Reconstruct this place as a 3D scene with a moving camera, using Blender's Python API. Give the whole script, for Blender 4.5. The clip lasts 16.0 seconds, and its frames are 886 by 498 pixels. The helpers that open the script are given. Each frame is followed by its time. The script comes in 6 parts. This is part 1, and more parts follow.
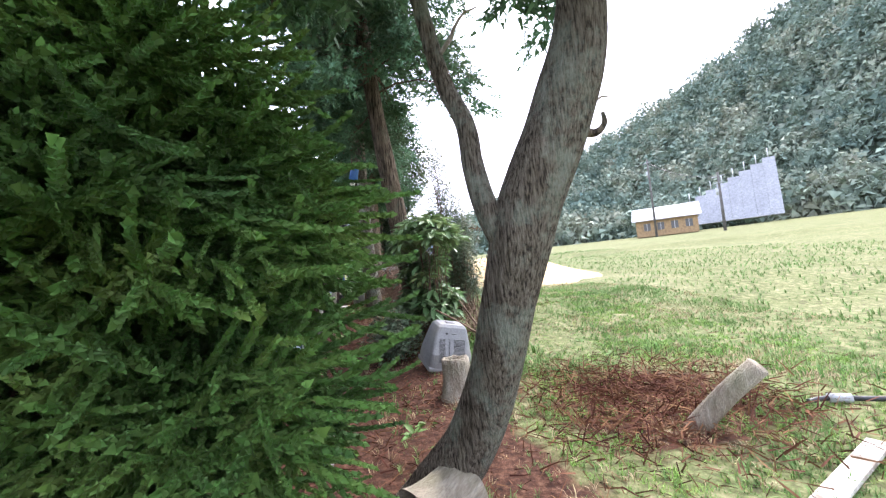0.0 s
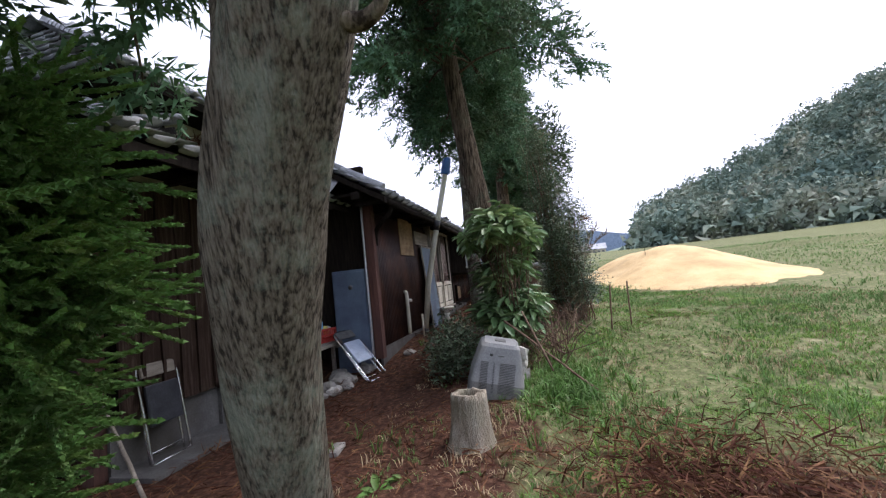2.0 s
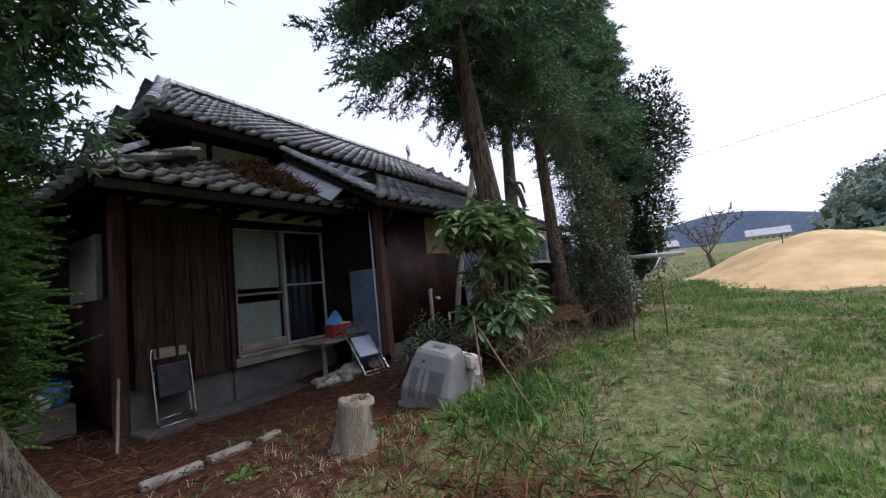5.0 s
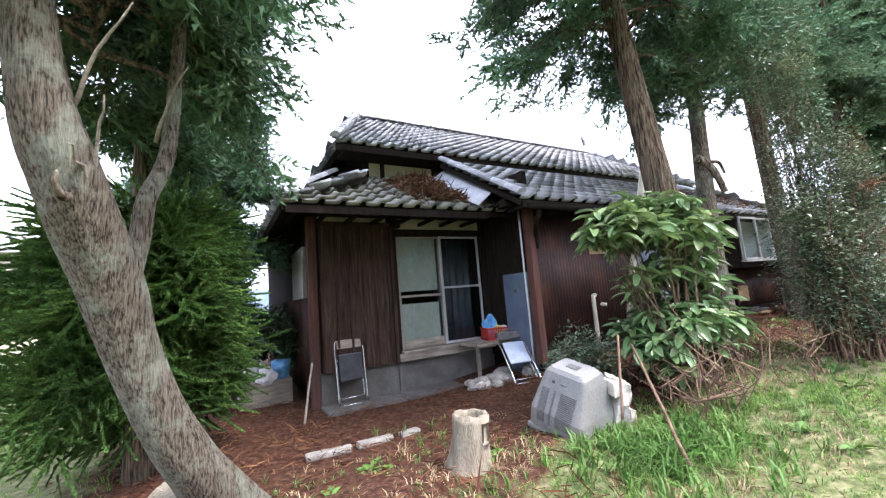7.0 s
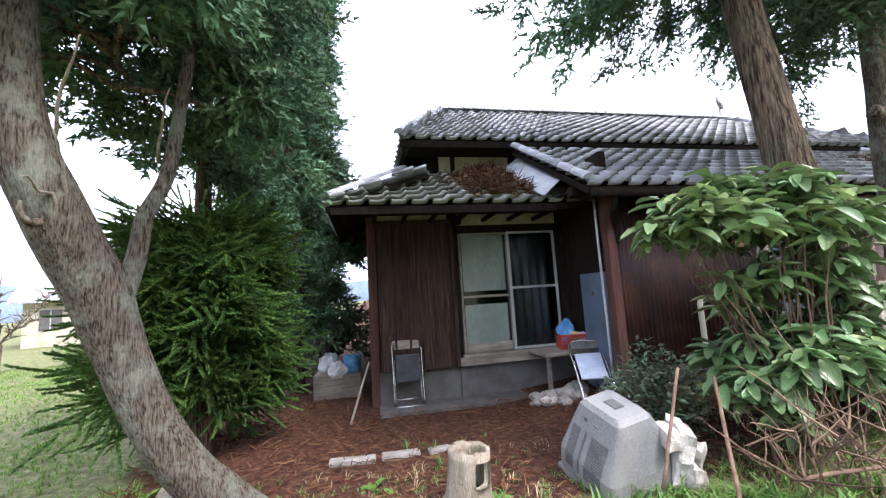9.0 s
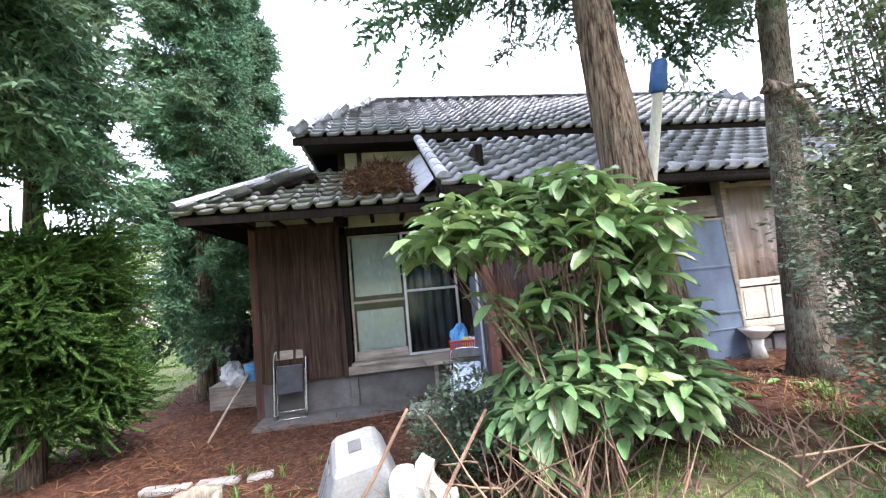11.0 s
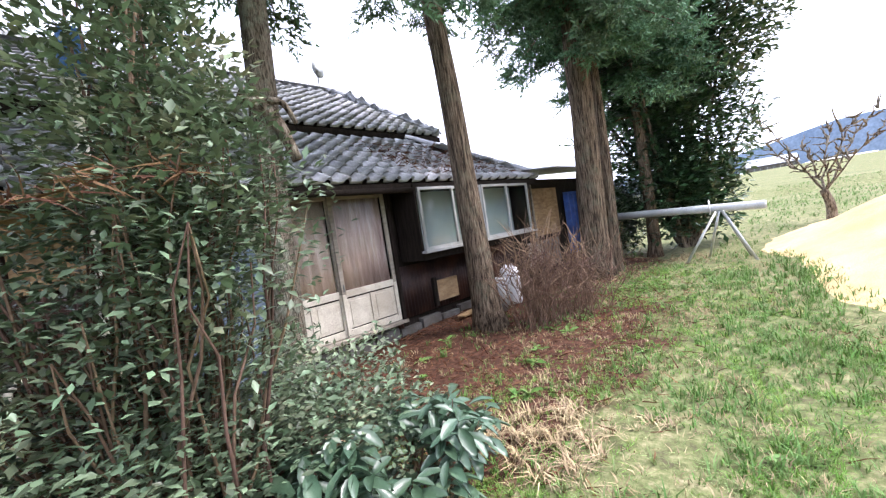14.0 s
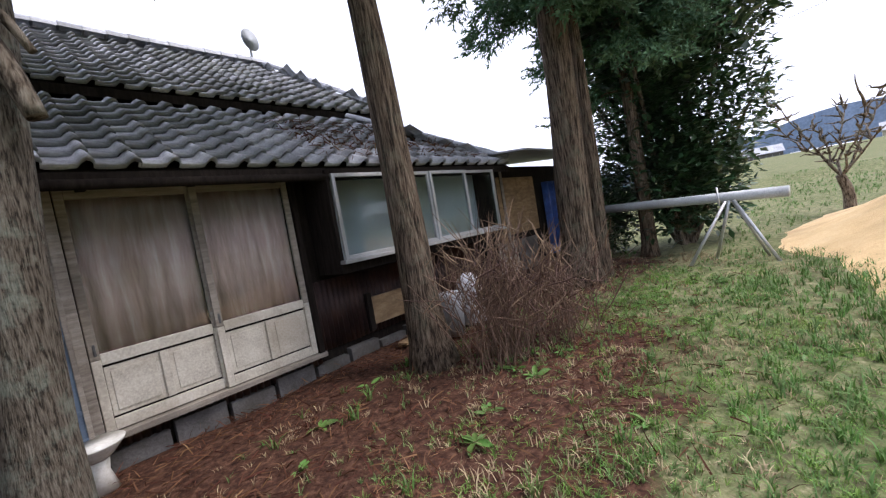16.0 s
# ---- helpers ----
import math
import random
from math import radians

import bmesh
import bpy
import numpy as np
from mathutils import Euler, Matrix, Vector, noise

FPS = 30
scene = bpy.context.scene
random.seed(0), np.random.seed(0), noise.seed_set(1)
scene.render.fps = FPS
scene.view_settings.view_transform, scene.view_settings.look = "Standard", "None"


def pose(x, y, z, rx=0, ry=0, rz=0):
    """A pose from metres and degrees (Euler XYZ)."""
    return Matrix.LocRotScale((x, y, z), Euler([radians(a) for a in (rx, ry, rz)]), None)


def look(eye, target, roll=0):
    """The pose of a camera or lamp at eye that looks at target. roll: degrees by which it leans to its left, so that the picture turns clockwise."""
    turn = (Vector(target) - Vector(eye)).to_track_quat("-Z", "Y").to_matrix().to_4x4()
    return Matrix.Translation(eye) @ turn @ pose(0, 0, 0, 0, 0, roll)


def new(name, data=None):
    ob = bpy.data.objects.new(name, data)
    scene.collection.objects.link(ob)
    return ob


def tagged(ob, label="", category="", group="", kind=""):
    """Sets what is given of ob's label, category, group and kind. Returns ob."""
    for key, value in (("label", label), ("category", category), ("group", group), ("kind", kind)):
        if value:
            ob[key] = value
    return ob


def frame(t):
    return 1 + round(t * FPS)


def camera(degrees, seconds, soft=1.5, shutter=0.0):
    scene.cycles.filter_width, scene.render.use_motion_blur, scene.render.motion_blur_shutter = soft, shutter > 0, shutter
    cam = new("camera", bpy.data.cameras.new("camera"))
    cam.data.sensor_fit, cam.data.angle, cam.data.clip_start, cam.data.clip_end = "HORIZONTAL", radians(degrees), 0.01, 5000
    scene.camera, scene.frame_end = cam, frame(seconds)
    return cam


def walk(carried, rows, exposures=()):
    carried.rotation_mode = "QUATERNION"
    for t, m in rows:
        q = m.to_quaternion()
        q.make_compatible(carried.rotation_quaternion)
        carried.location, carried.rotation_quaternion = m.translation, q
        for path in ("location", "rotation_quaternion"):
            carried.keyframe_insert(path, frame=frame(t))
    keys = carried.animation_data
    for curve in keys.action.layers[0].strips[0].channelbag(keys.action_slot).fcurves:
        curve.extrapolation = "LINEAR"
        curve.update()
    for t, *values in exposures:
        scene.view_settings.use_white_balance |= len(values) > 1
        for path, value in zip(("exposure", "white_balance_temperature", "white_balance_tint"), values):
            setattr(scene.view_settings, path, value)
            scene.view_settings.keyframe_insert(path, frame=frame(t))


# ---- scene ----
cam = camera(97, 16.0, soft=1.3)
PATH = [
    (0, -5.472, -2.088, 1.382, 92.54, 6.05, -101.66),
    (0.5, -5.292, -2.471, 1.436, 92.78, 6.71, -99.53),
    (1, -5.162, -2.841, 1.438, 93.72, 6.92, -91.31),
    (1.5, -4.835, -3.225, 1.388, 94.54, 6.61, -80.72),
    (2, -4.590, -3.559, 1.349, 94.28, 6.12, -76.58),
    (2.5, -4.359, -3.781, 1.372, 94.89, 6.18, -70.56),
    (3, -4.006, -4.120, 1.330, 95.58, 5.91, -60.78),
    (3.5, -3.937, -4.440, 1.370, 95.21, 5.65, -58.88),
    (6, -3.337, -5.600, 1.214, 94.95, 6.92, -49.82),
    (6.5, -3.129, -5.569, 1.265, 96.94, 5.59, -38.02),
    (7, -3.161, -5.623, 1.346, 97.00, 4.65, -29.30),
    (7.5, -3.132, -5.748, 1.402, 97.42, 4.03, -22.25),
    (8, -2.890, -5.668, 1.408, 97.04, 3.40, -14.34),
    (8.5, -2.511, -5.583, 1.424, 96.93, 3.26, -11.93),
    (11, -0.264, -5.621, 1.588, 94.73, 5.27, -8.28),
    (11.5, 0.319, -5.495, 1.610, 94.33, 5.47, -8.61),
    (12, 0.821, -5.525, 1.607, 93.75, 5.96, -10.70),
    (12.5, 1.378, -5.515, 1.595, 93.16, 6.30, -12.35),
    (13, 1.594, -5.478, 1.716, 89.91, 8.42, -32.34),
    (13.5, 1.904, -5.576, 1.821, 88.57, 8.67, -41.61),
    (14, 2.332, -5.798, 1.869, 87.04, 8.75, -45.71),
    (14.5, 2.789, -5.676, 1.894, 85.80, 8.71, -52.93),
    (15, 3.097, -5.561, 1.892, 85.86, 8.89, -53.02),
    (15.5, 3.470, -5.407, 1.827, 85.91, 9.30, -49.69),
    (16, 3.859, -5.254, 1.805, 86.25, 9.71, -47.07),
]
walk(cam, [(t, pose(x, y, z, rx, ry, rz)) for t, x, y, z, rx, ry, rz in PATH],
     [(t, e, 6400, 20) for t, e in ((0.0, 2.1), (1.0, 1.5), (1.5, 1.2), (2.5, 0.7), (3.5, 0.35), (6.0, 0.4), (7.0, 2.2), (8.5, 1.85), (11.0, 2.55), (12.5, 2.6), (14.0, 1.95), (15.0, 0.85), (16.0, 0.95))])

# ---- world and sun: overcast ----
world = bpy.data.worlds.new("overcast_sky")
scene.world = world
world.use_nodes = True
wn, wl = world.node_tree.nodes, world.node_tree.links
sky = wn.new("ShaderNodeTexSky")
sky.sky_type, sky.sun_disc = "NISHITA", False
sky.sun_elevation, sky.sun_rotation = radians(56), radians(138)
sky.air_density, sky.dust_density, sky.ozone_density = 1.0, 4.0, 0.6
haze = wn.new("ShaderNodeHueSaturation")
haze.inputs["Saturation"].default_value = 0.16
wl.new(sky.outputs[0], haze.inputs["Color"])
cloud = wn.new("ShaderNodeMixRGB")
cloud.inputs[0].default_value = 0.55
cloud.inputs[2].default_value = (6.8, 7.9, 10.2, 1)
wl.new(haze.outputs[0], cloud.inputs[1])
wl.new(cloud.outputs[0], wn["Background"].inputs[0])
wn["Background"].inputs[1].default_value = 0.14
sun_data = bpy.data.lights.new("sun", "SUN")
sun_data.energy, sun_data.angle, sun_data.color = 1.5, radians(16), (1.0, 0.98, 0.95)
sun = new("sun", sun_data)
sun.matrix_world = look((0, 0, 30), (-5, 5.5, 19))


# ---- materials ----
def ramp(nt, fac, stops):
    r = nt.nodes.new("ShaderNodeValToRGB")
    while len(r.color_ramp.elements) < len(stops):
        r.color_ramp.elements.new(0.5)
    for e, (p, c) in zip(r.color_ramp.elements, stops):
        e.position, e.color = p, (*c, 1)
    nt.links.new(fac, r.inputs[0])
    return r.outputs[0]


def mat(name, stops, scale=6.0, rough=0.8, stretch=(1, 1, 1), bump=0.3, fine=60.0, metal=0.0, stain=None, stain_scale=1.3,
        stain_amount=0.5, per_object=0.0, per_island=0.0, translucent=0.0, spec=0.4, bump_dist=0.01, wave=None):
    """Noise at two scales over a ramp of real colours, with grain, stains and relief."""
    m = bpy.data.materials.new(name)
    m.use_nodes = True
    nt = m.node_tree
    n, l = nt.nodes, nt.links
    bsdf = n["Principled BSDF"]
    tc = n.new("ShaderNodeTexCoord")
    mp = n.new("ShaderNodeMapping")
    mp.inputs["Scale"].default_value = stretch
    l.new(tc.outputs["Object"], mp.inputs[0])
    no = n.new("ShaderNodeTexNoise")
    no.inputs["Scale"].default_value, no.inputs["Detail"].default_value, no.inputs["Roughness"].default_value = scale, 6, 0.62
    l.new(mp.outputs[0], no.inputs[0])
    col = ramp(nt, no.outputs[0], stops)
    fi = n.new("ShaderNodeTexNoise")
    fi.inputs["Scale"].default_value, fi.inputs["Detail"].default_value = fine, 4
    l.new(mp.outputs[0], fi.inputs[0])
    g = n.new("ShaderNodeMixRGB")
    g.blend_type = "OVERLAY"
    g.inputs[0].default_value = 0.45
    l.new(col, g.inputs[1]), l.new(fi.outputs[0], g.inputs[2])
    col = g.outputs[0]
    if stain:
        st = n.new("ShaderNodeTexNoise")
        st.inputs["Scale"].default_value, st.inputs["Detail"].default_value = stain_scale, 5
        l.new(tc.outputs["Object"], st.inputs[0])
        mask = ramp(nt, st.outputs[0], [(0.46, (0, 0, 0)), (0.66, (stain_amount,) * 3)])
        mx = n.new("ShaderNodeMixRGB")
        l.new(mask, mx.inputs[0]), l.new(col, mx.inputs[1])
        mx.inputs[2].default_value = (*stain, 1)
        col = mx.outputs[0]
    if per_object or per_island:
        if per_object:
            rnd, amt = n.new("ShaderNodeObjectInfo").outputs["Random"], per_object
        else:
            rnd, amt = n.new("ShaderNodeNewGeometry").outputs["Random Per Island"], per_island
        mr = n.new("ShaderNodeMapRange")
        mr.inputs["To Min"].default_value, mr.inputs["To Max"].default_value = 1 - amt, 1 + amt
        l.new(rnd, mr.inputs[0])
        hs = n.new("ShaderNodeHueSaturation")
        l.new(mr.outputs[0], hs.inputs["Value"]), l.new(col, hs.inputs["Color"])
        hm = n.new("ShaderNodeMapRange")
        hm.inputs["To Min"].default_value, hm.inputs["To Max"].default_value = 0.5 - amt * 0.05, 0.5 + amt * 0.05
        l.new(rnd, hm.inputs[0]), l.new(hm.outputs[0], hs.inputs["Hue"])
        col = hs.outputs[0]
    l.new(col, bsdf.inputs["Base Color"])
    bsdf.inputs["Roughness"].default_value, bsdf.inputs["Metallic"].default_value = rough, metal
    bsdf.inputs["Specular IOR Level"].default_value = spec
    if bump:
        ad = n.new("ShaderNodeMath")
        l.new(no.outputs[0], ad.inputs[0]), l.new(fi.outputs[0], ad.inputs[1])
        bp = n.new("ShaderNodeBump")
        bp.inputs["Strength"].default_value, bp.inputs["Distance"].default_value = bump, bump_dist
        l.new(ad.outputs[0], bp.inputs["Height"]), l.new(bp.outputs[0], bsdf.inputs["Normal"])
    if translucent:
        tr, mi = n.new("ShaderNodeBsdfTranslucent"), n.new("ShaderNodeMixShader")
        l.new(col, tr.inputs[0])
        mi.inputs[0].default_value = translucent
        l.new(bsdf.outputs[0], mi.inputs[1]), l.new(tr.outputs[0], mi.inputs[2])
        l.new(mi.outputs[0], n["Material Output"].inputs[0])
    return m


def glass(name, tint=(0.9, 0.95, 0.95), rough=0.03, mixin=0.75):
    m = bpy.data.materials.new(name)
    m.use_nodes = True
    n, l = m.node_tree.nodes, m.node_tree.links
    tr, gl, mi, fr = n.new("ShaderNodeBsdfTransparent"), n.new("ShaderNodeBsdfGlossy"), n.new("ShaderNodeMixShader"), n.new("ShaderNodeLayerWeight")
    tr.inputs[0].default_value, gl.inputs["Roughness"].default_value = (*tint, 1), rough
    pw = n.new("ShaderNodeMath")
    pw.operation, pw.inputs[1].default_value = "POWER", 4.0
    sh = n.new("ShaderNodeMath")
    sh.operation, sh.inputs[1].default_value, sh.inputs[2].default_value = "MULTIPLY_ADD", 0.7, 0.04
    l.new(fr.outputs["Facing"], pw.inputs[0]), l.new(pw.outputs[0], sh.inputs[0])
    l.new(sh.outputs[0], mi.inputs[0]), l.new(tr.outputs[0], mi.inputs[1]), l.new(gl.outputs[0], mi.inputs[2])
    l.new(mi.outputs[0], n["Material Output"].inputs[0])
    return m




def bark(name, crack, plate, pale, lichen, amount, scale=11.0, stretch=0.3):
    """Ridged bark: dark cracks between long plates, with patches of lichen."""
    m = bpy.data.materials.new(name)
    m.use_nodes = True
    nt = m.node_tree
    n, l = nt.nodes, nt.links
    bsdf = n["Principled BSDF"]
    tc, mp = n.new("ShaderNodeTexCoord"), n.new("ShaderNodeMapping")
    mp.inputs["Scale"].default_value = (1, 1, stretch)
    l.new(tc.outputs["Object"], mp.inputs[0])
    wob = n.new("ShaderNodeTexNoise")
    wob.inputs["Scale"].default_value = 5
    l.new(mp.outputs[0], wob.inputs[0])
    wm = n.new("ShaderNodeMixRGB")
    wm.blend_type = "ADD"
    wm.inputs[0].default_value = 0.02
    l.new(mp.outputs[0], wm.inputs[1]), l.new(wob.outputs["Color"], wm.inputs[2])
    vo = n.new("ShaderNodeTexVoronoi")
    vo.feature = "DISTANCE_TO_EDGE"
    vo.inputs["Scale"].default_value = scale * 2.6
    l.new(wm.outputs[0], vo.inputs["Vector"])
    no = n.new("ShaderNodeTexNoise")
    no.inputs["Scale"].default_value, no.inputs["Detail"].default_value, no.inputs["Roughness"].default_value = scale * 2.2, 8, 0.64
    l.new(mp.outputs[0], no.inputs[0])
    ml = n.new("ShaderNodeMath")
    ml.operation = "MULTIPLY_ADD"
    ml.inputs[1].default_value = 0.35
    l.new(vo.outputs["Distance"], ml.inputs[0]), l.new(no.outputs[0], ml.inputs[2])
    col = ramp(nt, ml.outputs[0], [(0.42, crack), (0.53, plate), (0.7, pale)])
    st = n.new("ShaderNodeTexNoise")
    st.inputs["Scale"].default_value, st.inputs["Detail"].default_value, st.inputs["Roughness"].default_value = 3.4, 9, 0.75
    l.new(tc.outputs["Object"], st.inputs[0])
    mask = ramp(nt, st.outputs[0], [(0.5, (0, 0, 0)), (0.62, (amount,) * 3)])
    mx = n.new("ShaderNodeMixRGB")
    l.new(mask, mx.inputs[0]), l.new(col, mx.inputs[1])
    mx.inputs[2].default_value = (*lichen, 1)
    l.new(mx.outputs[0], bsdf.inputs["Base Color"])
    bsdf.inputs["Roughness"].default_value, bsdf.inputs["Specular IOR Level"].default_value = 0.95, 0.15
    bp = n.new("ShaderNodeBump")
    bp.inputs["Strength"].default_value, bp.inputs["Distance"].default_value = 1.0, 0.035
    l.new(ml.outputs[0], bp.inputs["Height"]), l.new(bp.outputs[0], bsdf.inputs["Normal"])
    return m


M_BARK = bark("grey_brown_bark", (0.03, 0.022, 0.016), (0.14, 0.11, 0.08), (0.26, 0.22, 0.17), (0.24, 0.27, 0.2), 0.3)
M_LICHEN_BARK = bark("lichen_bark", (0.03, 0.024, 0.018), (0.125, 0.104, 0.077), (0.215, 0.187, 0.146), (0.30, 0.34, 0.27), 0.55, 34.0, 0.13)
M_CEDAR_BARK = bark("cedar_bark", (0.02, 0.014, 0.01), (0.095, 0.068, 0.046), (0.2, 0.155, 0.11), (0.15, 0.16, 0.11), 0.35, 18.0, 0.08)
M_TWIG = mat("dry_twig", [(0.3, (0.072, 0.040, 0.025)), (0.7, (0.216, 0.137, 0.094))], 10, 0.9, bump=0.2, per_island=0.35)
M_SUGI = mat("cedar_foliage", [(0.3, (0.05, 0.108, 0.06)), (0.55, (0.092, 0.19, 0.1)), (0.8, (0.18, 0.3, 0.15))], 1.2, 0.7, fine=14,
             bump=0, per_island=0.35, translucent=0.15, stain=(0.1, 0.055, 0.025), stain_scale=0.7, stain_amount=0.35, spec=0.2)
M_SUGI_NEAR = mat("young_cedar_foliage", [(0.3, (0.037, 0.082, 0.023)), (0.55, (0.090, 0.180, 0.041)), (0.8, (0.212, 0.294, 0.073))], 2.6, 0.6, fine=14,
                  bump=0, per_island=0.3, translucent=0.2, spec=0.25)
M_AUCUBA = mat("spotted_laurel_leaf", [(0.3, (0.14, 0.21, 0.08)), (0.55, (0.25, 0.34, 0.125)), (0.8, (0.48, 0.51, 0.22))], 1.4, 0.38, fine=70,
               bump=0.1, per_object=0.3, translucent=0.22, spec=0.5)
# darker copy of the leaf: shade put into the colour of the remaining leaves
M_AUCUBA_SHADED = mat("shaded_spotted_laurel_leaf", [(0.3, (0.075, 0.15, 0.055)), (0.55, (0.16, 0.25, 0.10)), (0.8, (0.33, 0.40, 0.17))], 1.6, 0.38, fine=70,
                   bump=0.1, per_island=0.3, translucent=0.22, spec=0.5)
M_DARKLAUREL = mat("dark_laurel_leaf", [(0.3, (0.035, 0.075, 0.045)), (0.55, (0.07, 0.125, 0.075)), (0.8, (0.15, 0.2, 0.12))], 1.4, 0.3, fine=60,
                   bump=0.1, per_object=0.3, translucent=0.12, spec=0.5)
M_HOLLY = mat("evergreen_shrub_leaf", [(0.3, (0.055, 0.09, 0.05)), (0.55, (0.12, 0.165, 0.095)), (0.78, (0.36, 0.34, 0.21))], 2.6, 0.42, fine=30,
              bump=0, per_island=0.5, translucent=0.1, spec=0.35)
M_CAMELLIA = mat("dark_broad_leaf", [(0.3, (0.015, 0.045, 0.018)), (0.6, (0.035, 0.08, 0.03)), (0.85, (0.1, 0.16, 0.06))], 1.0, 0.35, fine=20,
                 bump=0, per_island=0.35, translucent=0.1, spec=0.5)
M_GRASS = mat("field_grass", [(0.3, (0.084, 0.162, 0.048)), (0.55, (0.156, 0.252, 0.084)), (0.75, (0.372, 0.336, 0.180))], 0.5, 0.8, fine=9, bump=0,
              per_island=0.35, translucent=0.25, spec=0.15)
M_LAWN = mat("lawn_grass", [(0.3, (0.11, 0.22, 0.045)), (0.55, (0.19, 0.32, 0.07)), (0.75, (0.32, 0.36, 0.13))], 0.7, 0.8, fine=9, bump=0,
             per_island=0.35, translucent=0.25, spec=0.15)
M_WEED = mat("ground_weed_leaf", [(0.3, (0.048, 0.125, 0.019)), (0.7, (0.134, 0.240, 0.048))], 2, 0.6, bump=0, per_island=0.35, translucent=0.2)
M_STRAW = mat("dead_straw", [(0.3, (0.255, 0.187, 0.102)), (0.7, (0.468, 0.374, 0.238))], 2, 0.9, bump=0, per_island=0.35, spec=0.1)
M_LITTER = mat("fallen_cedar_needles", [(0.3, (0.061, 0.026, 0.015)), (0.55, (0.133, 0.061, 0.034)), (0.8, (0.217, 0.127, 0.076))], 1.5, 0.95, fine=12, bump=0,
               per_island=0.45, spec=0.1)
M_LITTER_OLD = mat("old_brown_needles", [(0.3, (0.055, 0.028, 0.016)), (0.55, (0.115, 0.06, 0.034)), (0.8, (0.19, 0.115, 0.065))], 1.5, 0.95, fine=12, bump=0,
                   per_island=0.45, spec=0.1)
M_TILE = mat("old_clay_roof_tile", [(0.28, (0.17, 0.178, 0.19)), (0.5, (0.33, 0.34, 0.36)), (0.75, (0.5, 0.51, 0.54))], 5, 0.6, bump=0.25, fine=50,
             per_object=0.42, stain=(0.16, 0.17, 0.12), stain_scale=0.8, stain_amount=0.4, spec=0.5)
M_TILE_REST = mat("old_clay_roof_tile_far", [(0.28, (0.17, 0.178, 0.19)), (0.5, (0.33, 0.34, 0.36)), (0.75, (0.5, 0.51, 0.54))], 5, 0.6, bump=0.25, fine=50,
                  per_island=0.42, stain=(0.16, 0.17, 0.12), stain_scale=0.8, stain_amount=0.4, spec=0.5)
M_TILE_MOSS = mat("mossy_roof_tile", [(0.28, (0.1, 0.105, 0.09)), (0.5, (0.2, 0.205, 0.18)), (0.75, (0.34, 0.34, 0.29))], 5, 0.6, bump=0.25, fine=50,
                  per_object=0.25, stain=(0.14, 0.16, 0.07), stain_scale=1.6, stain_amount=0.6)
# dark timber taken to near-black: eave and alcove shade is in the colour
M_DARKWOOD = mat("near_black_timber", [(0.3, (0.008, 0.006, 0.005)), (0.7, (0.026, 0.02, 0.016))], 5, 0.9, (6, 6, 0.7), 0.4, 60, spec=0.1)
M_BOARD = mat("weathered_cedar_board", [(0.25, (0.017, 0.010, 0.008)), (0.5, (0.042, 0.025, 0.019)), (0.75, (0.098, 0.069, 0.052))], 4, 0.9, (9, 9, 0.5), 0.6, 50,
              stain=(0.06, 0.04, 0.03), stain_scale=2.4, stain_amount=0.6, per_object=0.25, spec=0.12)
M_GREYWOOD = mat("grey_weathered_wood", [(0.25, (0.16, 0.135, 0.11)), (0.5, (0.3, 0.26, 0.21)), (0.75, (0.42, 0.38, 0.32))], 4, 0.9, (0.8, 8, 8), 0.5, 50,
                 stain=(0.12, 0.1, 0.08), stain_scale=2.5)
M_POSTWOOD = mat("red_brown_post", [(0.3, (0.068, 0.026, 0.020)), (0.7, (0.150, 0.068, 0.048))], 4, 0.8, (7, 7, 0.6), 0.4, 50, stain=(0.05, 0.03, 0.025))
M_PLY = mat("weathered_plywood", [(0.3, (0.2, 0.125, 0.06)), (0.55, (0.34, 0.23, 0.12)), (0.8, (0.46, 0.34, 0.2))], 5, 0.85, (1, 1, 3), 0.3, 50,
            stain=(0.14, 0.09, 0.05), stain_scale=3)
M_RUSTMETAL = mat("brown_corrugated_iron", [(0.3, (0.026, 0.014, 0.012)), (0.55, (0.047, 0.028, 0.024)), (0.8, (0.084, 0.050, 0.042))], 3, 0.5, (1, 1, 0.4), 0.15, 40,
                  stain=(0.17, 0.075, 0.045), stain_scale=1.6, stain_amount=0.5, spec=0.25)
M_PLASTER = mat("old_cream_plaster", [(0.3, (0.36, 0.33, 0.24)), (0.7, (0.56, 0.53, 0.42))], 3, 0.95, bump=0.2, stain=(0.24, 0.21, 0.15), stain_scale=2)
M_CONCRETE = mat("stained_concrete", [(0.3, (0.075, 0.07, 0.066)), (0.7, (0.16, 0.155, 0.148))], 3, 0.95, bump=0.4, spec=0.15, stain=(0.07, 0.062, 0.045), stain_scale=1.6, stain_amount=0.65)
M_CREAM = mat("peeling_cream_paint", [(0.3, (0.42, 0.38, 0.3)), (0.6, (0.62, 0.58, 0.48))], 4, 0.7, bump=0.2, stain=(0.34, 0.28, 0.2), stain_scale=2.5)
M_CURTAIN = mat("faded_pink_curtain", [(0.25, (0.325, 0.188, 0.169)), (0.5, (0.625, 0.400, 0.362)), (0.75, (0.825, 0.625, 0.587))], 2.2, 0.95, (6, 6, 0.5), 0.2, 30,
                stain=(0.3, 0.17, 0.1), stain_scale=1.4)
M_PAPER = mat("yellowed_shoji_cloth", [(0.3, (0.303, 0.296, 0.252)), (0.7, (0.433, 0.426, 0.383))], 3, 0.95, (1, 1, 0.4), 0.1, 30, stain=(0.35, 0.32, 0.23), stain_scale=2)
